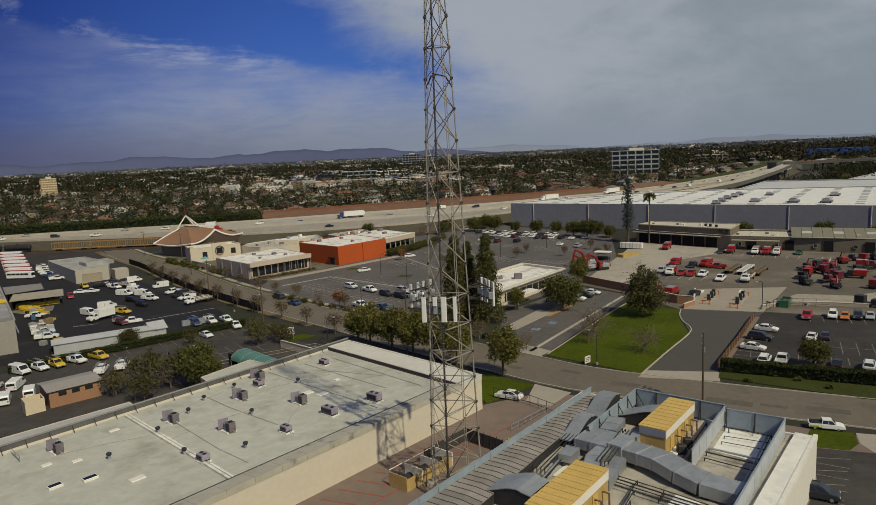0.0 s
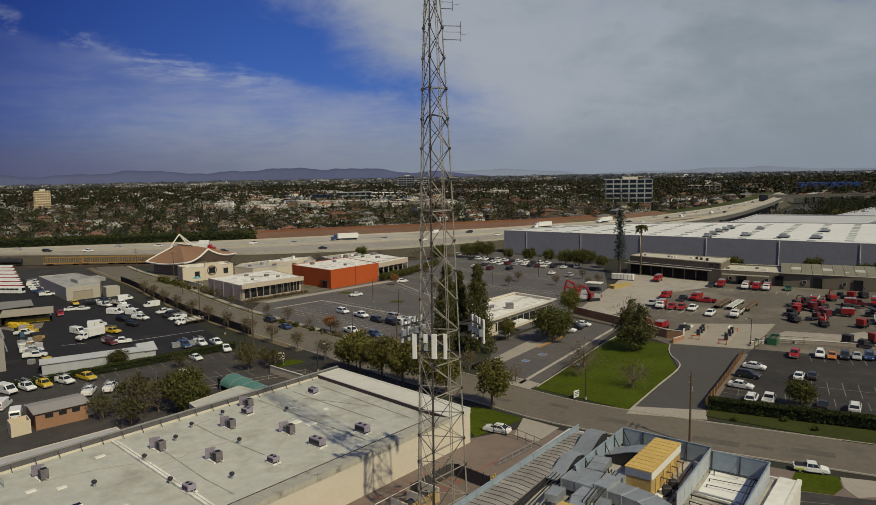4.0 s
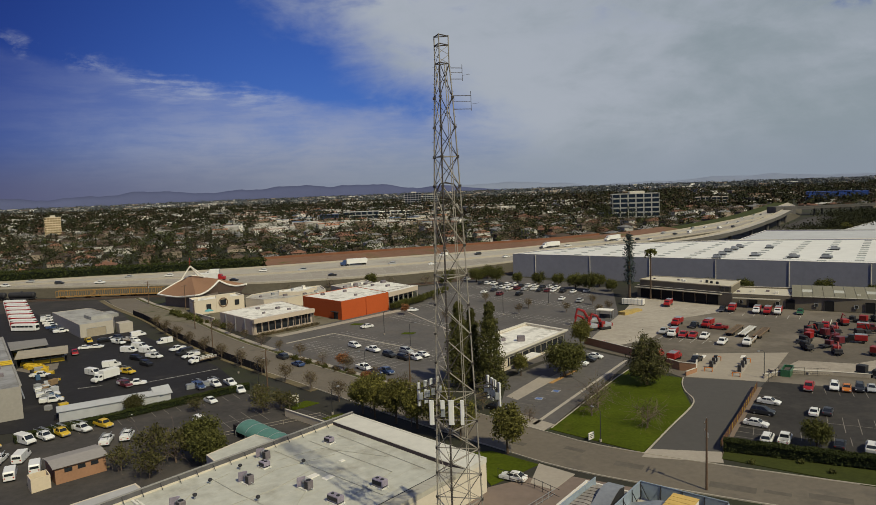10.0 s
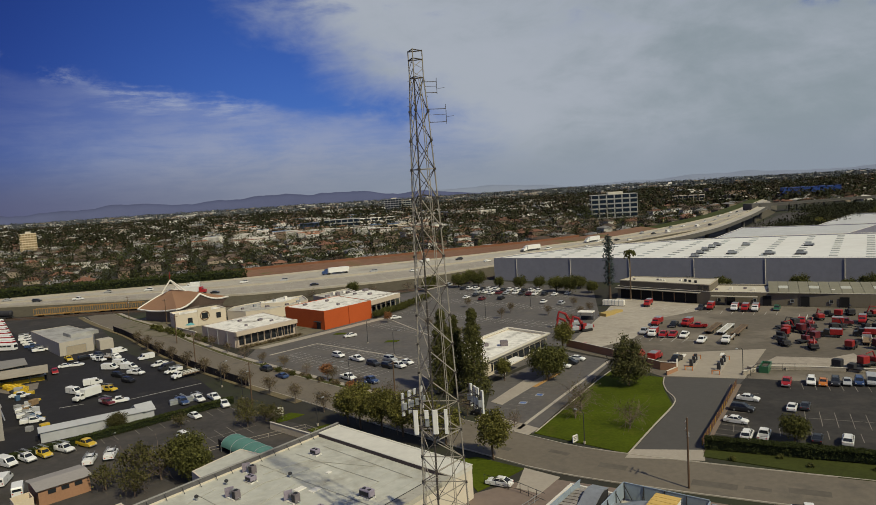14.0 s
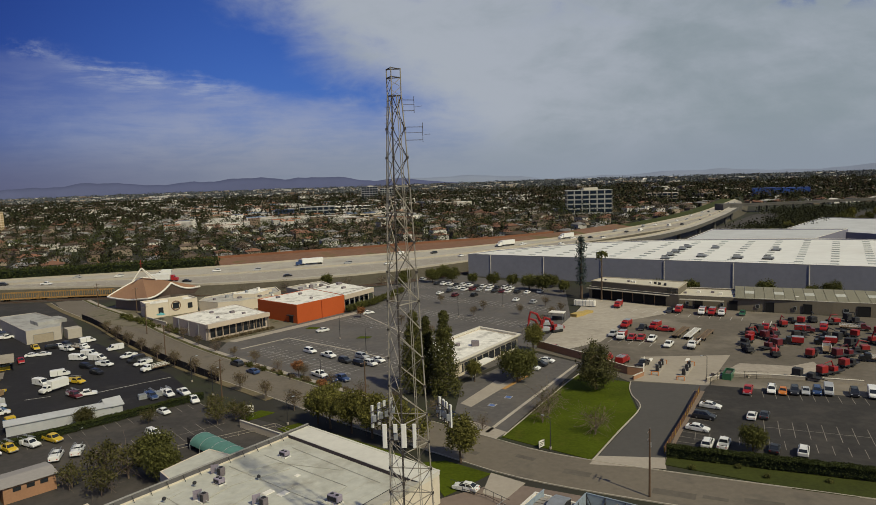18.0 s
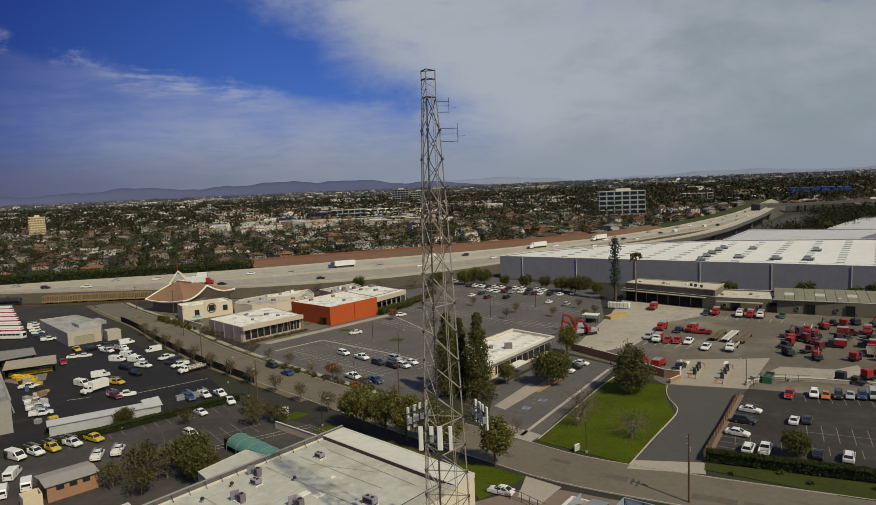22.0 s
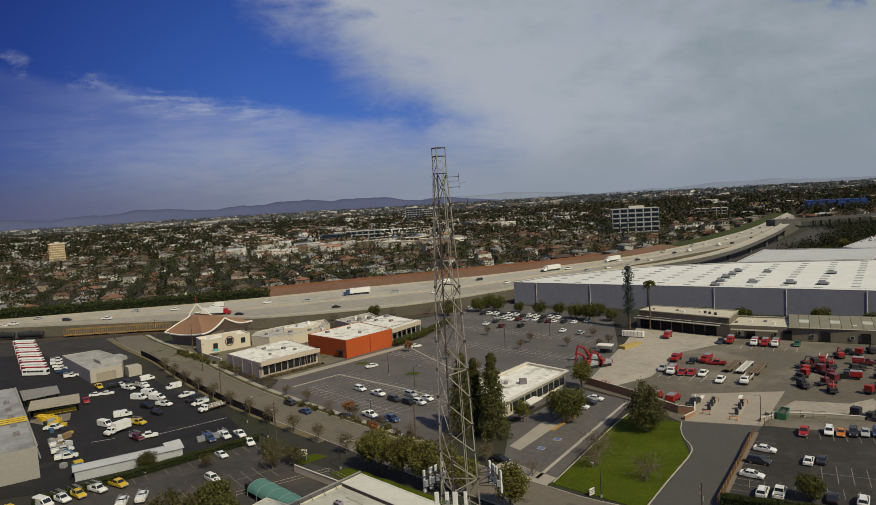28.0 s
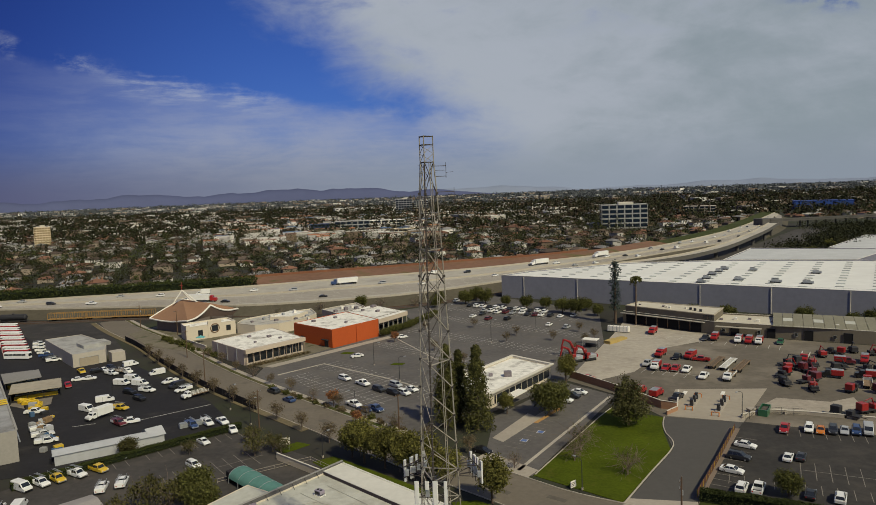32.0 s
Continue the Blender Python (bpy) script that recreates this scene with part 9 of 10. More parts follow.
for k, (x, y) in enumerate(((90, 216), (94, 219), (98, 222))):
    t = thing("flat_trailer", "long bare flatbed trailer with a " + ("pale" if k == 1 else "rusty") + " frame deck", "trailer", "long trailers", m=at((90, 92.9, 96)[k], (219, 216.6, 213.6)[k], 0.03, 53))
    for j in (-1, 1):
        part("beam", Geo().beam((-7, j * 0.9, 1.0), (7, j * 0.9, 1.0), 0.3), WHITE_BOX if k == 1 else DECK_WOOD, t)
    part("deck", Geo().box(-6.9, 6.9, -1.1, 1.1, 0.98, 1.1), mat("weathered pale deck", (0.42, 0.4, 0.35), 0.9) if k == 1 else mat("rusty deck boards", (0.13, 0.1, 0.075), 0.9, vary=0.3), t)
    for j in range(11):
        part("cross_member", Geo().beam((-6.8 + j * 1.36, -1.2, 1.1), (-6.8 + j * 1.36, 1.2, 1.1), 0.25, 0.12), WHITE_BOX if k == 1 else DECK_WOOD, t)
    wheels(t, (-5.5, -4.3, 5.5), 0.95, 0.45, 0.3, False)


# ---- freeway, railway and banks ----
def band(near, far, n, f0, f1, z0, z1):
    """A slab between the fractions f0 and f1 of the way from the near line to the far line."""
    def even(pts):
        P = spline(pts, 3)
        d = [0.0]
        for a, b in zip(P, P[1:]):
            d.append(d[-1] + math.dist(a, b))
        out, k = [], 0
        for i in range(n + 1):
            s = d[-1] * i / n
            while k < len(d) - 2 and d[k + 1] < s:
                k += 1
            out.append(lerp(P[k], P[k + 1], (s - d[k]) / max(1e-6, d[k + 1] - d[k])))
        return out
    A, B = even(near), even(far)
    a = [lerp(p, q, f0) for p, q in zip(A, B)]
    b = [lerp(p, q, f1) for p, q in zip(A, B)]
    g = Geo()
    m = n + 1
    z0a, z0b = z0 if isinstance(z0, tuple) else (z0, z0)
    z1a, z1b = z1 if isinstance(z1, tuple) else (z1, z1)
    g.v = [(*p, z1a) for p in a] + [(*p, z1b) for p in b] + [(*p, z0a) for p in a] + [(*p, z0b) for p in b]
    for i in range(n):
        g.f += [(i, i + 1, m + i + 1, m + i), (2 * m + i, 2 * m + i + 1, i + 1, i), (m + i, m + i + 1, 3 * m + i + 1, 3 * m + i)]
    g.f += [(0, m, 3 * m, 2 * m), (2 * m - 1, m - 1, 3 * m - 1, 4 * m - 1)]
    return g, A, B


NEAR = [(-420, 372), (-300, 368), (-210, 360), (-165, 356), (-120, 351), (-95, 347), (-50, 354), (-13, 367), (36, 400), (80, 440), (120, 478), (181, 531), (269, 614), (376, 764), (440, 880), (480, 960)]
FAR = [(-450, 372), (-330, 382), (-251, 392), (-208, 401), (-162, 409), (-115, 421), (-66, 439), (-8.6, 458), (38, 476), (90, 507), (134, 534), (204, 600), (312, 731), (410, 880), (460, 960), (510, 1040)]
g, FA, FB = band(NEAR, FAR, 120, 0, 1, -0.2, 4.0)
structure("freeway", g, CONCRETE_ROAD, "wide pale concrete freeway on a low bank", "road")
for nm, f0, f1, h in (("median_barrier", 0.505, 0.515, 0.95), ("near_barrier", 0.0, 0.012, 0.9), ("far_barrier", 0.985, 0.998, 0.9)):
    structure(nm, band(NEAR, FAR, 120, f0, f1, 3.9, 4.0 + h)[0], KERB, "concrete barrier along the freeway", "barrier")
segs = []
for f in (0.1, 0.16, 0.22, 0.28, 0.34, 0.40, 0.46, 0.56, 0.62, 0.68, 0.74, 0.8, 0.86, 0.92):
    for i in range(18, 100):
        a, b = Vector(lerp(FA[i], FB[i], f)), Vector(lerp(FA[i + 1], FB[i + 1], f))
        segs.append((a, a + (b - a) * (0.45 if f not in (0.1, 0.46, 0.56, 0.92) else 0.98)))
stripes("lane_lines", segs, 0.3, 4.03, mat("worn lane paint", (0.5, 0.47, 0.4), 0.85, vary=0.2), "worn white lane lines on the freeway")
structure("freeway_stain", band(NEAR, FAR, 120, 0.12, 0.45, 3.99, 4.012)[0], mat("tyre-darkened lanes", (0.33, 0.30, 0.26), 0.9, vary=0.18, scale=0.3, big=0.03), "lanes darkened by tyres", "road")
FAR2 = [(x - 14 * (1 if i < 10 else 1.0), y + (26 if i < 9 else 13)) for i, (x, y) in enumerate(FAR)]
structure("red_bank", band(FAR[:12], FAR2[:12], 100, 0, 1, -0.2, (4.0, 6.2))[0], SLOPE, "bank of bare red earth beyond the freeway", "bank")
FAR3 = [(x - 15 * (1 if i < 10 else 1.0), y + (27 if i < 9 else 14)) for i, (x, y) in enumerate(FAR)]
structure("sound_wall", band(FAR2[5:11], FAR3[5:11], 60, 0, 0.8, -0.2, 7.6)[0], mat("red-brown block", (0.21, 0.095, 0.055), 0.9, vary=0.25, scale=0.5, big=0.03), "red-brown block wall on the bank", "wall")
structure("far_verge", band(FAR[11:], FAR2[11:], 40, 0, 1, -0.2, (4.0, 4.6))[0], mat("verge grass", (0.043, 0.052, 0.009)), "grass verge beyond the freeway", "verge")
NEAR2 = [(x + 4, y - 9) for x, y in NEAR]
structure("near_bank", band(NEAR2, NEAR, 120, 0, 1, -0.2, (0.0, 3.9))[0], mat("gravel bank", (0.085, 0.075, 0.055), 0.95, vary=0.3, scale=0.4, big=0.04), "gravel bank below the freeway", "bank")
TRACK = spline([(-420, 358), (-300, 352), (-216, 343), (-160, 344), (-110, 341), (-60, 342), (-13, 352), (40, 386), (100, 440), (180, 510)], 6)
structure("track_bed", ribbon(TRACK, -4, 4, -0.3, 0.25), mat("dark ballast", (0.075, 0.065, 0.058), 0.95, vary=0.35, scale=1.2), "dark ballast of a railway line", "railway")
for o in (-2.9, -1.5, 1.5, 2.9):
    structure("rail", ribbon(TRACK, o - 0.06, o + 0.06, 0.2, 0.42), mat("rusty rail", (0.13, 0.08, 0.055), 0.6, 0.5), "rusty steel rail", "rail")


def along(f, i, off=0.0):
    k = min(len(FA) - 2, int(i))
    a, b = Vector(lerp(FA[k], FB[k], f)), Vector(lerp(FA[k + 1], FB[k + 1], f))
    p = a + (b - a) * (i - k)
    d = b - a
    return p, math.degrees(math.atan2(d.y, d.x))


lane = [0.13, 0.19, 0.25, 0.31, 0.37, 0.43, 0.59, 0.65, 0.71, 0.77, 0.83, 0.89]
for k in range(52):
    f = lane[(k * 5) % 12]
    i = 18 + (k * 37 % 940) / 10
    p, yaw = along(f, i)
    kind, col = (("sedan", "white"), ("suv", "dark"), ("sedan", "silver"), ("pickup", "white"), ("suv", "white"), ("sedan", "black"), ("suv", "silver"), ("van", "white"))[k % 8]
    park(kind, col, p.x, p.y, yaw + (180 if f > 0.5 else 0), "in a freeway lane", "freeway traffic", 4.03, True)
for f, i, kd, cl in ((0.71, 38, "semi", "blue"), (0.25, 30, "semi", "red"), (0.77, 52, "semi", "white"), (0.65, 30, "box_truck", "white"), (0.83, 58, "semi", "white")):
    p, yaw = along(f, i)
    park(kd, cl, p.x, p.y, yaw + (180 if f > 0.5 else 0), "in a freeway lane", "freeway lorries", 4.03, True)


def tank_car(x, y, yaw, col, label):
    t = thing("tank_wagon", label, "rail wagon", "rail wagons", m=at(x, y, 0.42, yaw))
    part("frame", Geo().box(-7, 7, -1.2, 1.2, 0.7, 1.0), METAL_DARK, t)
    part("tank", Geo().tube([(-6.8, 0, 2.5), (-6.3, 0, 2.5), (6.3, 0, 2.5), (6.8, 0, 2.5)], [0.9, 1.5, 1.5, 0.9], 14), col, t)
    part("dome", Geo().tube([(0, 0, 3.9), (0, 0, 4.4)], 0.5, 8), col, t)
    wheels(t, (-5.6, -4.2, 4.2, 5.6), 0.75, 0.45, 0.14, False)


def truss_car(x, y, yaw):
    t = thing("rack_wagon", "long orange-brown open rack wagon", "rail wagon", "rail wagons", m=at(x, y, 0.42, yaw))
    mt = mat("orange-brown steel", (0.36, 0.21, 0.07), 0.7, 0.2, vary=0.25)
    part("deck", Geo().box(-9, 9, -1.4, 1.4, 0.8, 1.1), mt, t)
    for s in (-1, 1):
        part("top_chord", Geo().beam((-9, s * 1.3, 3.9), (9, s * 1.3, 3.9), 0.22), mt, t)
        for k in range(9):
            part("stanchion", Geo().beam((-9 + 2.25 * k, s * 1.3, 1.0), (-9 + 2.25 * k, s * 1.3, 3.9), 0.16), mt, t)
    wheels(t, (-7, -5.6, 5.6, 7), 0.75, 0.45, 0.14, False)


for k, (mt, lb) in enumerate(((PAINT["green"], "dark green tank wagon on the railway"), (METAL_DARK, "black tank wagon on the railway"), (METAL_DARK, "black tank wagon on the railway"))):
    q = TRACK[int(29.5 + k * 2.4)]
    q2 = TRACK[int(29.5 + k * 2.4) + 1]
    tank_car(q[0], q[1] + 2.2, math.degrees(math.atan2(q2[1] - q[1], q2[0] - q[0])), mt, lb)
for k in range(4):
    q, q2 = TRACK[int(38.5 + k * 3.2)], TRACK[int(38.5 + k * 3.2) + 1]
    truss_car(q[0], q[1] + 2.2, math.degrees(math.atan2(q2[1] - q[1], q2[0] - q[0])))

# ramp off the freeway, and a flyover beyond the halls
def slope_deck(pts, zs, d0, d1, depth):
    """A deck along pts with its own height at each point."""
    a, b = offset_line(pts, d0), offset_line(pts, d1)
    m = len(pts)
    g = Geo()
    g.v = [(*p, z) for p, z in zip(a, zs)] + [(*p, z) for p, z in zip(b, zs)] + [(*p, z - depth) for p, z in zip(a, zs)] + [(*p, z - depth) for p, z in zip(b, zs)]
    for k in range(m - 1):
        g.f += [(k, k + 1, m + k + 1, m + k), (2 * m + k + 1, 2 * m + k, 3 * m + k, 3 * m + k + 1), (2 * m + k, 2 * m + k + 1, k + 1, k), (m + k, m + k + 1, 3 * m + k + 1, 3 * m + k)]
    return g


# concrete darkened in colour to stand for shade on ramp and flyover sides
SHADED = mat("shade-toned concrete", (0.11, 0.105, 0.1), 0.9)
t = thing("freeway_ramp", "curved concrete ramp on columns leaving the freeway", "bridge")
RAMP = spline([(104, 455), (118.5, 458), (145, 465), (181.5, 486), (221, 523), (268, 582), (310, 640), (350, 705)], 8)
RZ = [4.1 + 7.2 * min(1, i / (len(RAMP) * 0.8)) for i in range(len(RAMP))]
part("deck", slope_deck(RAMP, RZ, 0, 9, 1.6), CONCRETE_ROAD, t)
part("near_parapet", slope_deck(RAMP, [z + 0.9 for z in RZ], -0.4, 0.0, 2.7), SHADED, t, "grey parapet in a shade-darkened tone")
part("far_parapet", slope_deck(RAMP, [z + 0.9 for z in RZ], 9.0, 9.4, 2.5), KERB, t)
for k in range(8, len(RAMP) - 1, 6):
    q = offset_line(RAMP, 4.5)[k]
    part("column", Geo().tube([(*q, 0), (*q, RZ[k] - 1.5)], [1.3, 1.7], 8), SHADED, t)
t = thing("flyover", "grey concrete flyover on columns beyond the halls", "bridge")
FLY = spline([(376, 786), (420, 796), (520, 812), (640, 832), (800, 850)], 12)
part("deck", ribbon(FLY, -7, 7, 7.6, 10.0), SHADED, t)
part("roadway", ribbon(FLY, -6.6, 6.6, 9.9, 10.06), CONCRETE_ROAD, t)
part("parapet", ribbon(FLY, -7.3, -6.9, 9.6, 11.0), SHADED, t)
for p in FLY[3::1]:
    part("column", Geo().tube([(p[0], p[1], 0), (p[0], p[1], 7.6)], [0.9, 1.1], 8), SHADED, t)
part("abutment", Geo().prism([(368, 778), (392, 782), (390, 800), (366, 796)], 0, 11.2), SHADED, t)


slab("rear_yard", [(120, 445), (190, 520), (285, 612), (400, 764), (760, 700), (430, 300), (310, 335)], 0.02, mat("grey lot asphalt", (0.06, 0.055, 0.052)), "asphalt yards between the halls and the freeway", "yard")
for k in range(22):
    f = (k * 0.618) % 1
    q = lerp((196, 512), (430, 760), f)
    plant(("round", "olive", "street")[k % 3], q[0] + 34 + (k * 37 % 60), q[1] - 42 - (k * 23 % 40), 1.2 + 0.12 * (k % 5), "behind the halls", "trees behind the halls")

# ---- the town beyond ----
def far_ok(x, y):
    """Beyond the freeway's wall, or to the right of it past the halls."""
    if abs(x) > 0.76 * y + 60:
        return False
    line = FAR3
    for (x0, y0), (x1, y1) in zip(line, line[1:]):
        if x0 <= x <= x1:
            return y > y0 + (y1 - y0) * (x - x0) / (x1 - x0) + 9
    return x < 0 and y > 400 or x > 500 and y > 905


ROOFS = [mat("terracotta tile", (0.17, 0.088, 0.06), 0.9, vary=0.15, island=0.4), mat("brown shingle", (0.1, 0.075, 0.06), 0.9, vary=0.15, island=0.4), mat("grey shingle roof", (0.22, 0.215, 0.215), 0.9, vary=0.15, island=0.35), mat("pale roof", (0.52, 0.50, 0.46), 0.85, vary=0.12, island=0.2), mat("orange shop roof", (0.36, 0.15, 0.075), 0.85, vary=0.12, island=0.25), mat("blue shop roof", (0.09, 0.15, 0.26), 0.8, vary=0.12, island=0.25)]
WALLS = [mat("house cream", (0.3, 0.25, 0.2), 0.9, island=0.4), mat("house white", (0.58, 0.56, 0.53), 0.9, island=0.35), mat("house tan", (0.2, 0.15, 0.115), 0.9, island=0.3)]


def hip(g, w, d, h, rise, x=0.0, y=0.0, over=0.6):
    a, b = w / 2 + over, d / 2 + over
    r = max(0.0, a - b)
    g.add([(x - a, y - b, h), (x + a, y - b, h), (x + a, y + b, h), (x - a, y + b, h), (x - r, y, h + rise), (x + r, y, h + rise)],
          [(0, 1, 5, 4), (1, 2, 5), (2, 3, 4, 5), (3, 0, 4), (3, 2, 1, 0)])
    return g


def house_proto(i):
    t = thing("house", "", "house")
    w, d, h = 13 + 2 * (i % 3), 9 + (i % 2) * 1.5, 3.0 + (2.6 if i % 4 == 3 else 0)
    part("wall", Geo().box(-w / 2, w / 2, -d / 2, d / 2, 0, h), WALLS[i % 3], t)
    part("roof", hip(Geo(), w, d, h, 2.2), ROOFS[i % 3], t)
    part("wing", Geo().box(w * 0.1, w * 0.5, -d / 2 - 4, -d / 2, 0, 2.9), WALLS[i % 3], t)
    part("wing_roof", hip(Geo(), w * 0.4, 5, 2.9, 1.6, w * 0.3, -d / 2 - 2), ROOFS[i % 3], t)
    part("chimney", Geo().box(-w * 0.3, -w * 0.3 + 0.9, -0.4, 0.5, h, h + 2.9), WALL_BROWN, t)
    for k in range(2):
        x = -w * 0.42 + k * w * 0.24
        part("window", Geo().box(x, x + 2.0, -d / 2 - 0.05, -d / 2 + 0.02, 1.0, 2.2), GLASS, t)
    part("garage_door", Geo().box(w * 0.15, w * 0.45, -d / 2 - 4.05, -d / 2 - 3.95, 0, 2.2), TRIM_WHITE, t)
    return t


HOUSES = [house_proto(i) for i in range(6)]
hw = ["terracotta-roofed", "brown-roofed", "grey-roofed", "terracotta-roofed", "brown-roofed", "grey-roofed"]
placed = 0
FARG = {k: Geo() for k in ("w0", "w1", "w2", "r0", "r1", "r2", "r3", "r4", "r5")}
rh = random.Random(11)
first = [True] * 6
for row in range(30):
    y0 = 412 + row * 31
    for col in range(-32, 46):
        x, y = col * 23 + rh.uniform(-3, 3) + (row % 2) * 9, y0 + rh.uniform(-4, 4) + col * 5.2 * (1 if col > 0 else 0.25)
        if not far_ok(x, y) or rh.random() < 0.14 or y > 1020:
            continue
        k = rh.randrange(6)
        yaw = rh.choice((20, 24, 110, 114, 200, -66)) + rh.uniform(-5, 5)
        if 190 < x < 300 and 800 < y < 905:
            continue
        if placed < 32 and y < 640:
            m = at(x, y, -0.05, yaw)
            if first[k]:
                HOUSES[k].matrix_basis, first[k], hs = m, False, HOUSES[k]
            else:
                hs = copy_thing(HOUSES[k], m)
            tagged(hs, hw[k] + (" two-storey" if k == 3 else " low") + " stucco house among trees", "house", "houses beyond the freeway")
            placed += 1
        else:
            c, s = math.cos(radians(yaw)), math.sin(radians(yaw))
            w, d, h = rh.uniform(11, 17), rh.uniform(8, 11), rh.choice((3, 3, 3, 5.6))
            for key, gg in (("w%d" % rh.randrange(3), Geo().box(-w / 2, w / 2, -d / 2, d / 2, 0, h)), ("r%d" % rh.choice((0, 0, 1, 1, 1, 2, 2)), hip(Geo(), w, d, h, 2.0))):
                FARG[key].add([(x + c * a - s * b, y + s * a + c * b, z) for a, b, z in gg.v], gg.f)
# larger blocks and far roofs
for k in range(2600):
    u = rh.random()
    y = 900 + 3700 * u ** 1.6
    x = rh.uniform(-0.74, 0.74) * y
    if not far_ok(x, y) or x > 0.2 * y and rh.random() < 0.6:
        continue
    big = rh.random() < (0.3 if y > 1150 else 0.0)
    yaw = radians(rh.choice((20, 22, 110)) + rh.uniform(-6, 6))
    c, s = math.cos(yaw), math.sin(yaw)
    w, d = (rh.uniform(26, 58), rh.uniform(14, 26)) if big else (rh.uniform(12, 24), rh.uniform(9, 15))
    h = rh.uniform(5, 10) if big else rh.uniform(3.5, 6)
    for key, gg in (("w%d" % rh.choice((0, 1, 1, 2)), Geo().box(-w / 2, w / 2, -d / 2, d / 2, 0, h)), ("r%d" % rh.choice((3, 3, 2, 2, 0, 1)) if y > 1150 else "r%d" % rh.choice((0, 1, 1, 2, 3)), Geo().box(-w / 2 + 0.3, w / 2 - 0.3, -d / 2 + 0.3, d / 2 - 0.3, h, h + 0.3) if big else hip(Geo(), w, d, h, 2.0))):
        FARG[key].add([(x + c * a - s * b, y + s * a + c * b, z) for a, b, z in gg.v], gg.f)
# pale shops and offices of the town's business strip
for k in range(270):
    y = rh.uniform(800, 1500)
    x = rh.uniform(-0.33, 0.0) * y
    yaw = radians(rh.choice((12, 14, 104)) + rh.uniform(-5, 5))
    c, s = math.cos(yaw), math.sin(yaw)
    w, d, h = rh.uniform(12, 38), rh.uniform(9, 18), rh.uniform(5.5, 10.5)
    for key, gg in (("w%d" % rh.choice((1, 1, 0, 1, 2)), Geo().box(-w / 2, w / 2, -d / 2, d / 2, 0, h)), ("r%d" % rh.choice((3, 3, 3, 0, 4, 5)), Geo().box(-w / 2 + 0.3, w / 2 - 0.3, -d / 2 + 0.3, d / 2 - 0.3, h, h + 0.4))):
        FARG[key].add([(x + c * a - s * b, y + s * a + c * b, z) for a, b, z in gg.v], gg.f)
for key, gg in FARG.items():
    ob = part("far_house_walls" if key[0] == "w" else "far_house_roofs", gg, (WALLS if key[0] == "w" else ROOFS)[int(key[1])])
    tagged(ob, "walls of many distant town houses" if key[0] == "w" else "roofs of many distant town houses", "far houses", "", "stuff")


def far_trees(n, y0, y1, power, per, rad, size, hgt, name, material, label, flat=0.5):
    P = []
    tries = 0
    while len(P) < n and tries < n * 4:
        tries += 1
        y = y0 + (y1 - y0) * rh.random() ** power
        x = rh.uniform(-0.75, 0.75) * y
        if far_ok(x, y) and not (205 < x < 290 and 815 < y < 872):
            P.append((x, y, rh.choice((0.6, 0.8, 1.0, 1.2, 1.7, 2.0)) * rh.uniform(0.85, 1.15)))
    P = np.array(P)
    m = len(P)
    s = P[:, 2][:, None, None]
    d = rng.normal(size=(m, per, 3)) * np.array((rad, rad, hgt * 0.3)) * s * 0.6
    c = np.column_stack([P[:, :2], P[:, 2] * hgt * 0.6])[:, None, :]
    pts = (c + d).reshape(-1, 3)
    pts[:, 2] = np.clip(pts[:, 2], 0.5, None)
    ob = part(name, leaf_mesh(name, pts, size, material), material)
    tagged(ob, label, "trees", "", "stuff")


# the last leaf colour is greyed and blued to stand for distance haze
FAR_LEAF = [leaf("town foliage dark", (0.03, 0.033, 0.014), 0.5), leaf("town foliage brown", (0.052, 0.038, 0.024), 0.5), leaf("town foliage green", (0.05, 0.06, 0.017), 0.5), leaf("haze-tinted foliage", (0.085, 0.095, 0.105), 0.3)]
far_trees(1500, 410, 1000, 0.8, 66, 3.8, 0.7, 7.4, "far_woods", FAR_LEAF[0], "dark green trees among the distant houses")
far_trees(750, 410, 1000, 0.8, 52, 3.0, 0.7, 5.8, "far_woods", FAR_LEAF[1], "brown dry trees among the distant houses")
far_trees(520, 410, 1000, 0.8, 54, 3.0, 0.75, 7, "far_woods", FAR_LEAF[2], "bright green trees among the distant houses")
far_trees(420, 420, 1300, 0.9, 30, 1.0, 1.0, 16, "far_tall_trees", FAR_LEAF[0], "tall narrow trees above the distant town")
far_trees(5200, 900, 2300, 0.9, 22, 6.0, 2.2, 9, "far_woods", FAR_LEAF[0], "woods of the distant town")
far_trees(1700, 900, 2200, 0.9, 14, 5.6, 2.4, 9, "far_woods", FAR_LEAF[1], "dry woods of the distant town")
far_trees(6000, 2100, 4700, 0.9, 10, 11.0, 4.0, 7, "far_woods", FAR_LEAF[3], "haze-tinted woods towards the horizon")
P = []
for k in range(260):
    f, o = rh.random(), rh.uniform(10, 62)
    q = lerp((235, 512), (420, 735), f)
    x, y, s = q[0] + o * 0.8, q[1] - o * 0.66, rh.uniform(0.7, 1.5)
    for _ in range(110):
        P.append((x + rh.gauss(0, 2.0) * s, y + rh.gauss(0, 2.0) * s, max(0.4, 4.2 * s + rh.gauss(0, 2.0) * s)))
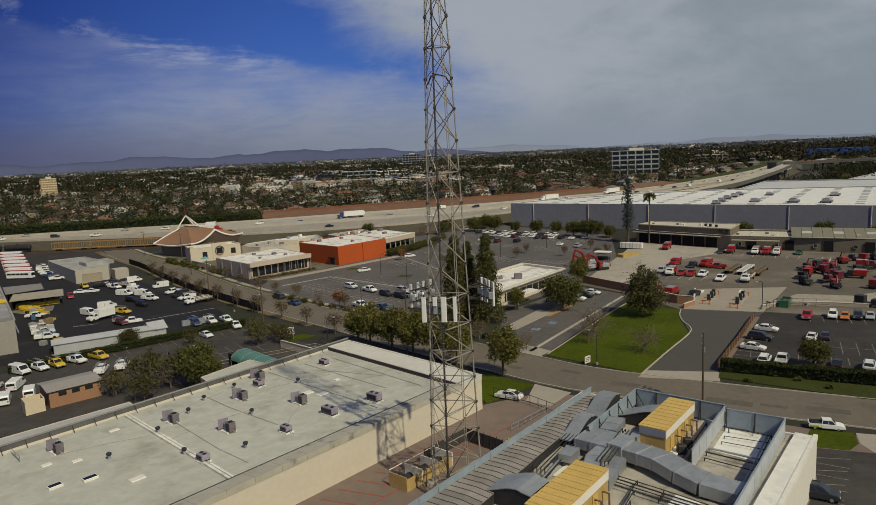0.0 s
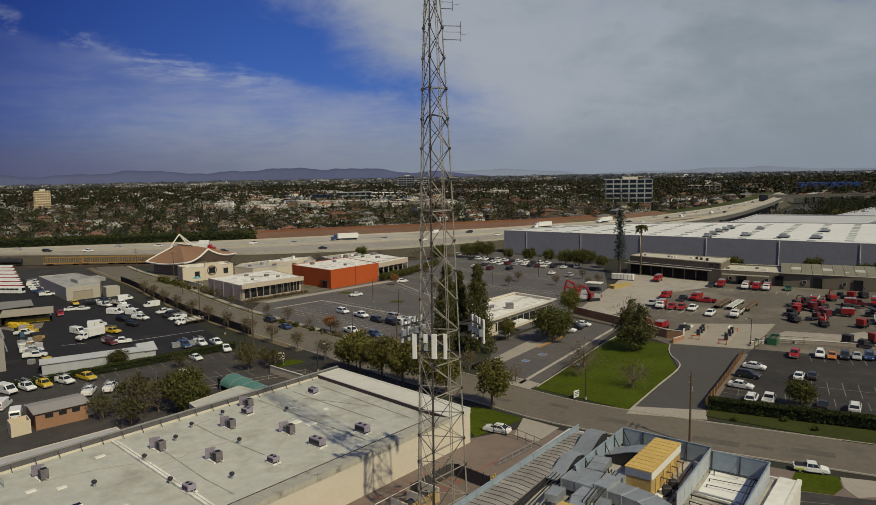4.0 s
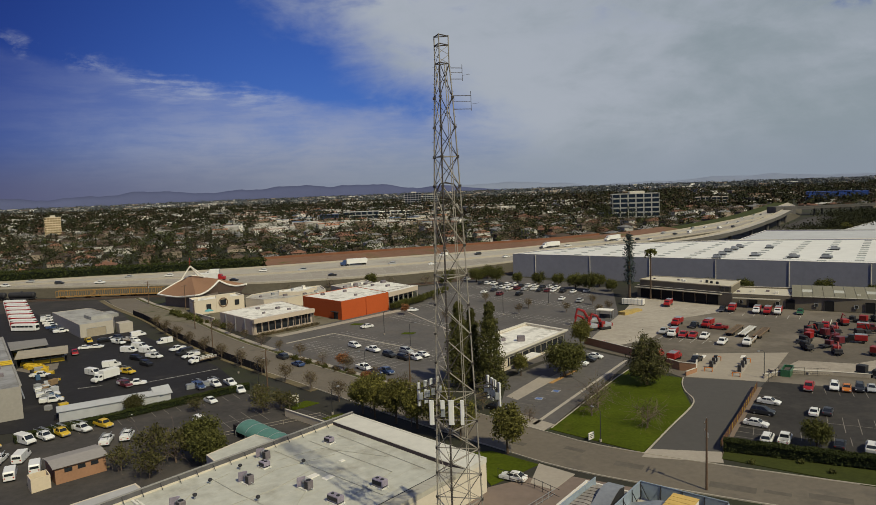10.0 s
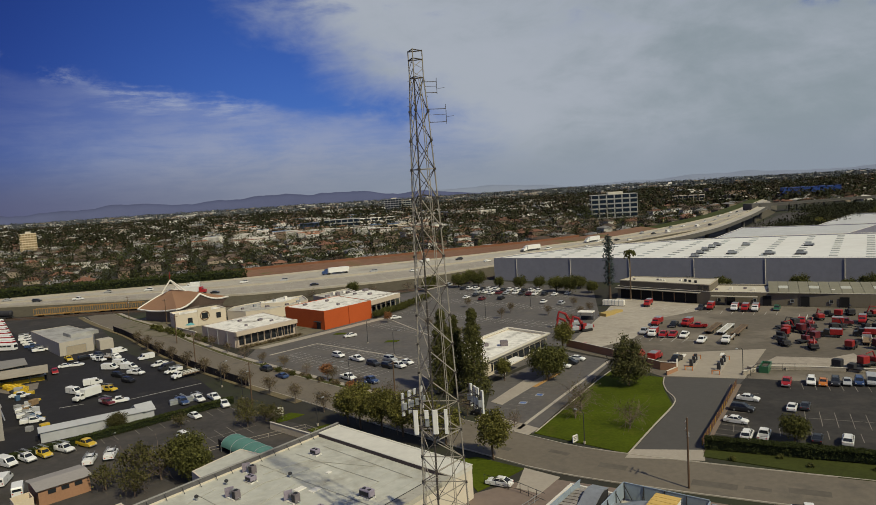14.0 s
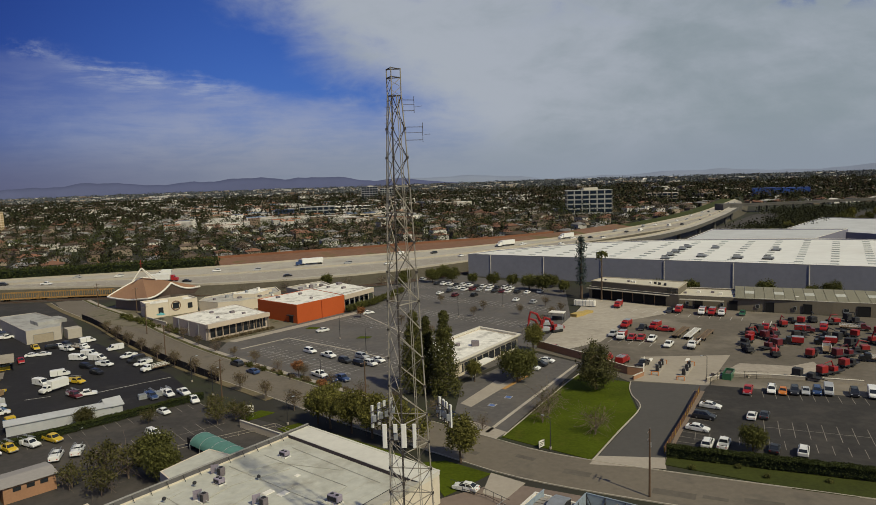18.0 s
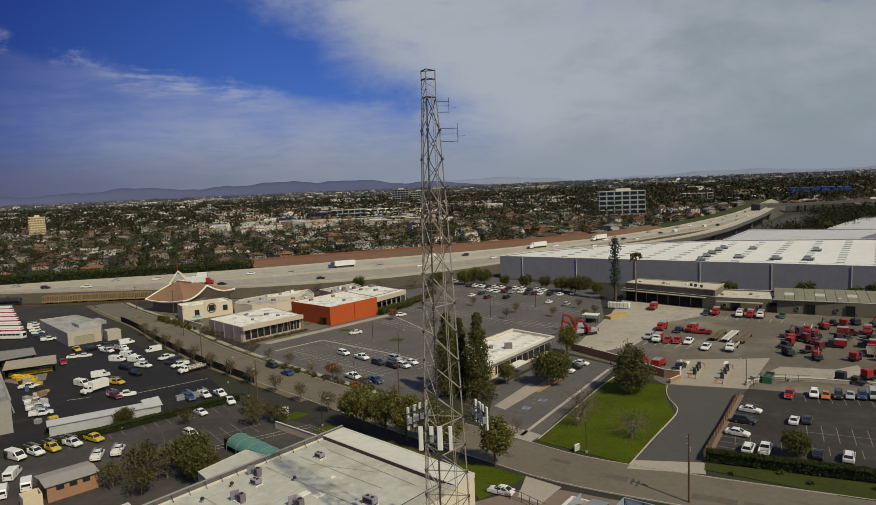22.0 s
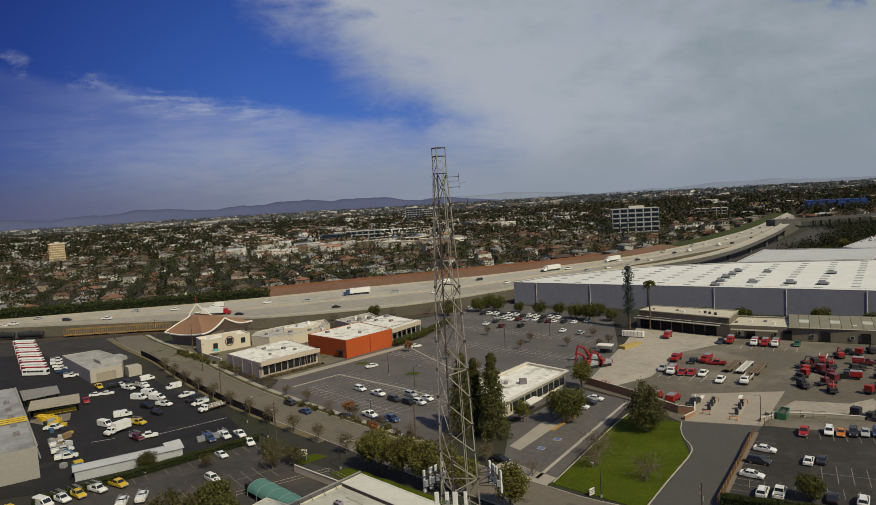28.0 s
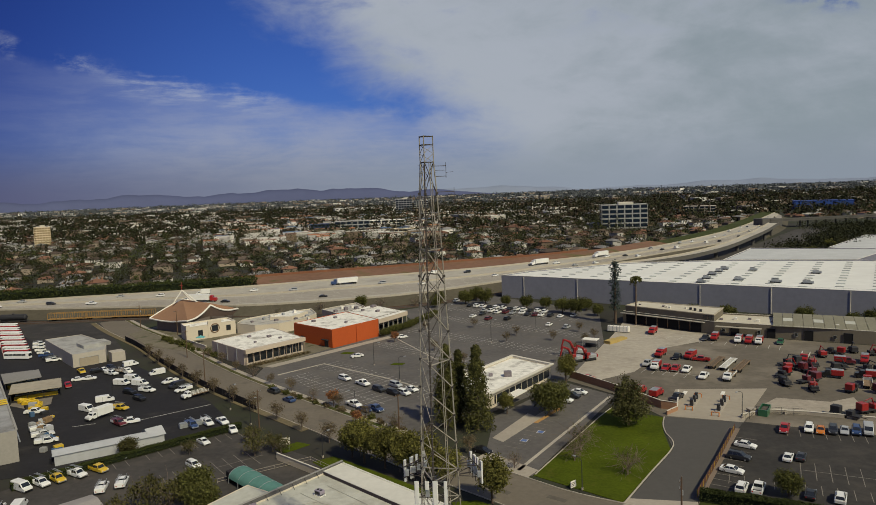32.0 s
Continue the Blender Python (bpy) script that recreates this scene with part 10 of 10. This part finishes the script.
for k in range(120):
    f = rh.random()
    q = lerp((395, 770), (640, 815), f)
    x, y, s = q[0] + rh.uniform(-6, 20), q[1] - rh.uniform(4, 60), rh.uniform(0.7, 1.3)
    for _ in range(90):
        P.append((x + rh.gauss(0, 2.4) * s, y + rh.gauss(0, 2.4) * s, max(0.4, 4.0 * s + rh.gauss(0, 1.9) * s)))
tagged(part("ramp_trees", leaf_mesh("ramp_trees", P, 0.7, FAR_LEAF[0]), FAR_LEAF[0]), "dark trees below the freeway ramp", "trees", "", "stuff")
# hedge bank along the freeway's far side
P = []
for i in range(6, next(k for k, p in enumerate(FB) if p[0] > -112)):
    q = Vector(FB[i])
    for _ in range(800):
        f = rh.random()
        n = Vector(FB[i + 1]) - q
        P.append((*(q + n * f + Vector((-6, 14)) * rh.uniform(0.1, 0.9)), rh.uniform(3.8, 9.8)))
tagged(part("bank_hedge", leaf_mesh("bank_hedge", P, 0.62, LEAF_HEDGE), LEAF_HEDGE), "dense green growth on the freeway bank", "hedge", "", "stuff")


# near-black slab added behind the leaves: hides the earth, stands for inner shade
HED = [(x - 1, y + 3) for x, y in FAR[:6]]
structure("bank_growth", band(HED, [(x - 7, y + 9) for x, y in HED], 40, 0, 1, 0, 8.4)[0], mat("hedge shade core", (0.012, 0.018, 0.008), 0.95), "dark slab standing for shade inside the growth on the bank", "bank")


# tall buildings of the town
def tower_block(name, x, y, yaw, w, d, h, floors, wall, glass, label, cols=8, crown=0.0, vertical=False):
    t = thing(name, label, "building", m=at(x, y, 0, yaw))
    part("wall", Geo().box(-w / 2, w / 2, -d / 2, d / 2, 0, h), wall, t)
    for f in range(floors):
        z0 = h * (f + 0.3) / floors
        z1 = z0 + h / floors * 0.7
        cols = min(cols, 6)
        for c in range(cols):
            x0 = -w / 2 + w * (c + 0.08) / cols
            part("window", Geo().box(x0, x0 + w / cols * 0.84, -d / 2 - 0.12, -d / 2 + 0.05, z0, z1), glass, t)
        for s in (-1, 1):
            part("side_window", Geo().box(s * w / 2 - 0.12, s * w / 2 + 0.12, -d / 2 * 0.85, d / 2 * 0.85, z0, z1), glass, t)
    if crown:
        part("plant_room", Geo().bevel_box(-w * 0.12, w * 0.2, -d * 0.25, d * 0.25, h, h + crown, 0.2), FASCIA, t)
    part("roof", Geo().box(-w / 2 - 0.4, w / 2 + 0.4, -d / 2 - 0.4, d / 2 + 0.4, h, h + 0.6), wall, t)


OFFICE_WALL = mat("pale office band", (0.34, 0.34, 0.33), 0.8)
tower_block("office_block", 239.5, 884, -8, 57, 26, 29.5, 5, OFFICE_WALL, GLASS_BLUE, "five-storey office block with blue glass bands", 10, 3.5)
# brown window panels stand for the shade in the apartment tower's balconies
tower_block("apartment_tower", -512, 895, 30, 19, 15, 27, 9, WALL_CREAM, mat("balcony shade", (0.3, 0.22, 0.12), 0.9), "cream apartment tower far across the town", 6, 3)
tower_block("office_block", -80, 1720, 0, 40, 24, 33, 6, mat("grey office wall", (0.25, 0.25, 0.27), 0.8), GLASS_BLUE, "grey far office tower above the woods", 9, 3)
tower_block("office_block", -38, 1750, 0, 36, 22, 27, 5, OFFICE_WALL, GLASS_BLUE, "white far office tower above the woods", 7, 2)
tower_block("office_block", -166, 985, 4, 26, 24, 14, 3, mat("navy panel wall", (0.04, 0.06, 0.12), 0.6), GLASS_BLUE, "dark blue glass office block", 5)
tower_block("office_block", -122, 1000, 4, 50, 24, 16, 3, OFFICE_WALL, GLASS_BLUE, "white far office range with dark glass", 9)
tower_block("office_block", -85, 1060, 4, 70, 20, 13, 3, TRIM_WHITE, GLASS_BLUE, "white far office range with dark glass", 10)
tower_block("office_block", 430, 1130, -20, 50, 26, 14, 3, WALL_GREY, GLASS_BLUE, "grey far hall with dark glass", 8)
tower_block("store_block", 660, 1180, -24, 90, 40, 14, 1, mat("dark blue store wall", (0.03, 0.06, 0.22), 0.8), mat("blue store panel", (0.04, 0.09, 0.33), 0.8), "big blue far store", 3)
tower_block("store_block", -250, 1020, 10, 46, 24, 8, 1, mat("far orange stucco", (0.4, 0.16, 0.07), 0.9), FASCIA, "far store with terracotta walls", 8)
tower_block("store_block", -150, 1120, 8, 40, 24, 9, 2, TRIM_WHITE, GLASS, "white far shop range", 10)
tower_block("store_block", -40, 905, 8, 34, 20, 8, 2, WALL_CREAM, GLASS, "cream far shop range", 8)
tower_block("white_chapel", 96, 1080, 0, 22, 14, 13, 2, TRIM_WHITE, FASCIA, "small white far building among trees", 3)
# hills along the horizon, with distance haze mixed into their base colours
HILL = mat("haze-tinted hill scrub", (0.095, 0.11, 0.205), 1.0, vary=0.08, scale=0.004, big=0.001, spec=0.0)


def ridge(dist, a0, a1, h0, amp, seed, name, material):
    g = Geo()
    n = 150
    for i in range(n + 1):
        s = i / n
        a = radians(a0 + (a1 - a0) * s)
        hh = h0 + amp * noise.fractal(Vector((s * 7 + seed, seed, 0)), 1.0, 2.0, 5)
        hh *= min(1, s * 5, (1 - s) * 5)
        x, y = dist * math.sin(a), dist * math.cos(a)
        g.v += [(x * 0.985, y * 0.985, -1), (x * 0.992, y * 0.992, max(0, hh * 0.55)), (x, y, max(1, hh)), (x * 1.02, y * 1.02, -1)]
    g.f = [(i * 4 + j, (i + 1) * 4 + j, (i + 1) * 4 + j + 1, i * 4 + j + 1) for i in range(n) for j in range(3)]
    ob = part(name, smooth(g.mesh(name)), material)
    tagged(ob, "haze-tinted blue hills along the horizon", "hills", "", "structure")


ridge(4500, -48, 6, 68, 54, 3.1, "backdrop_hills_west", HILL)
ridge(4750, -10, 46, 30, 30, 8.7, "backdrop_hills_east", mat("distant haze-tinted hill", (0.235, 0.275, 0.375), 1.0, vary=0.06, scale=0.004, big=0.001, spec=0.0))
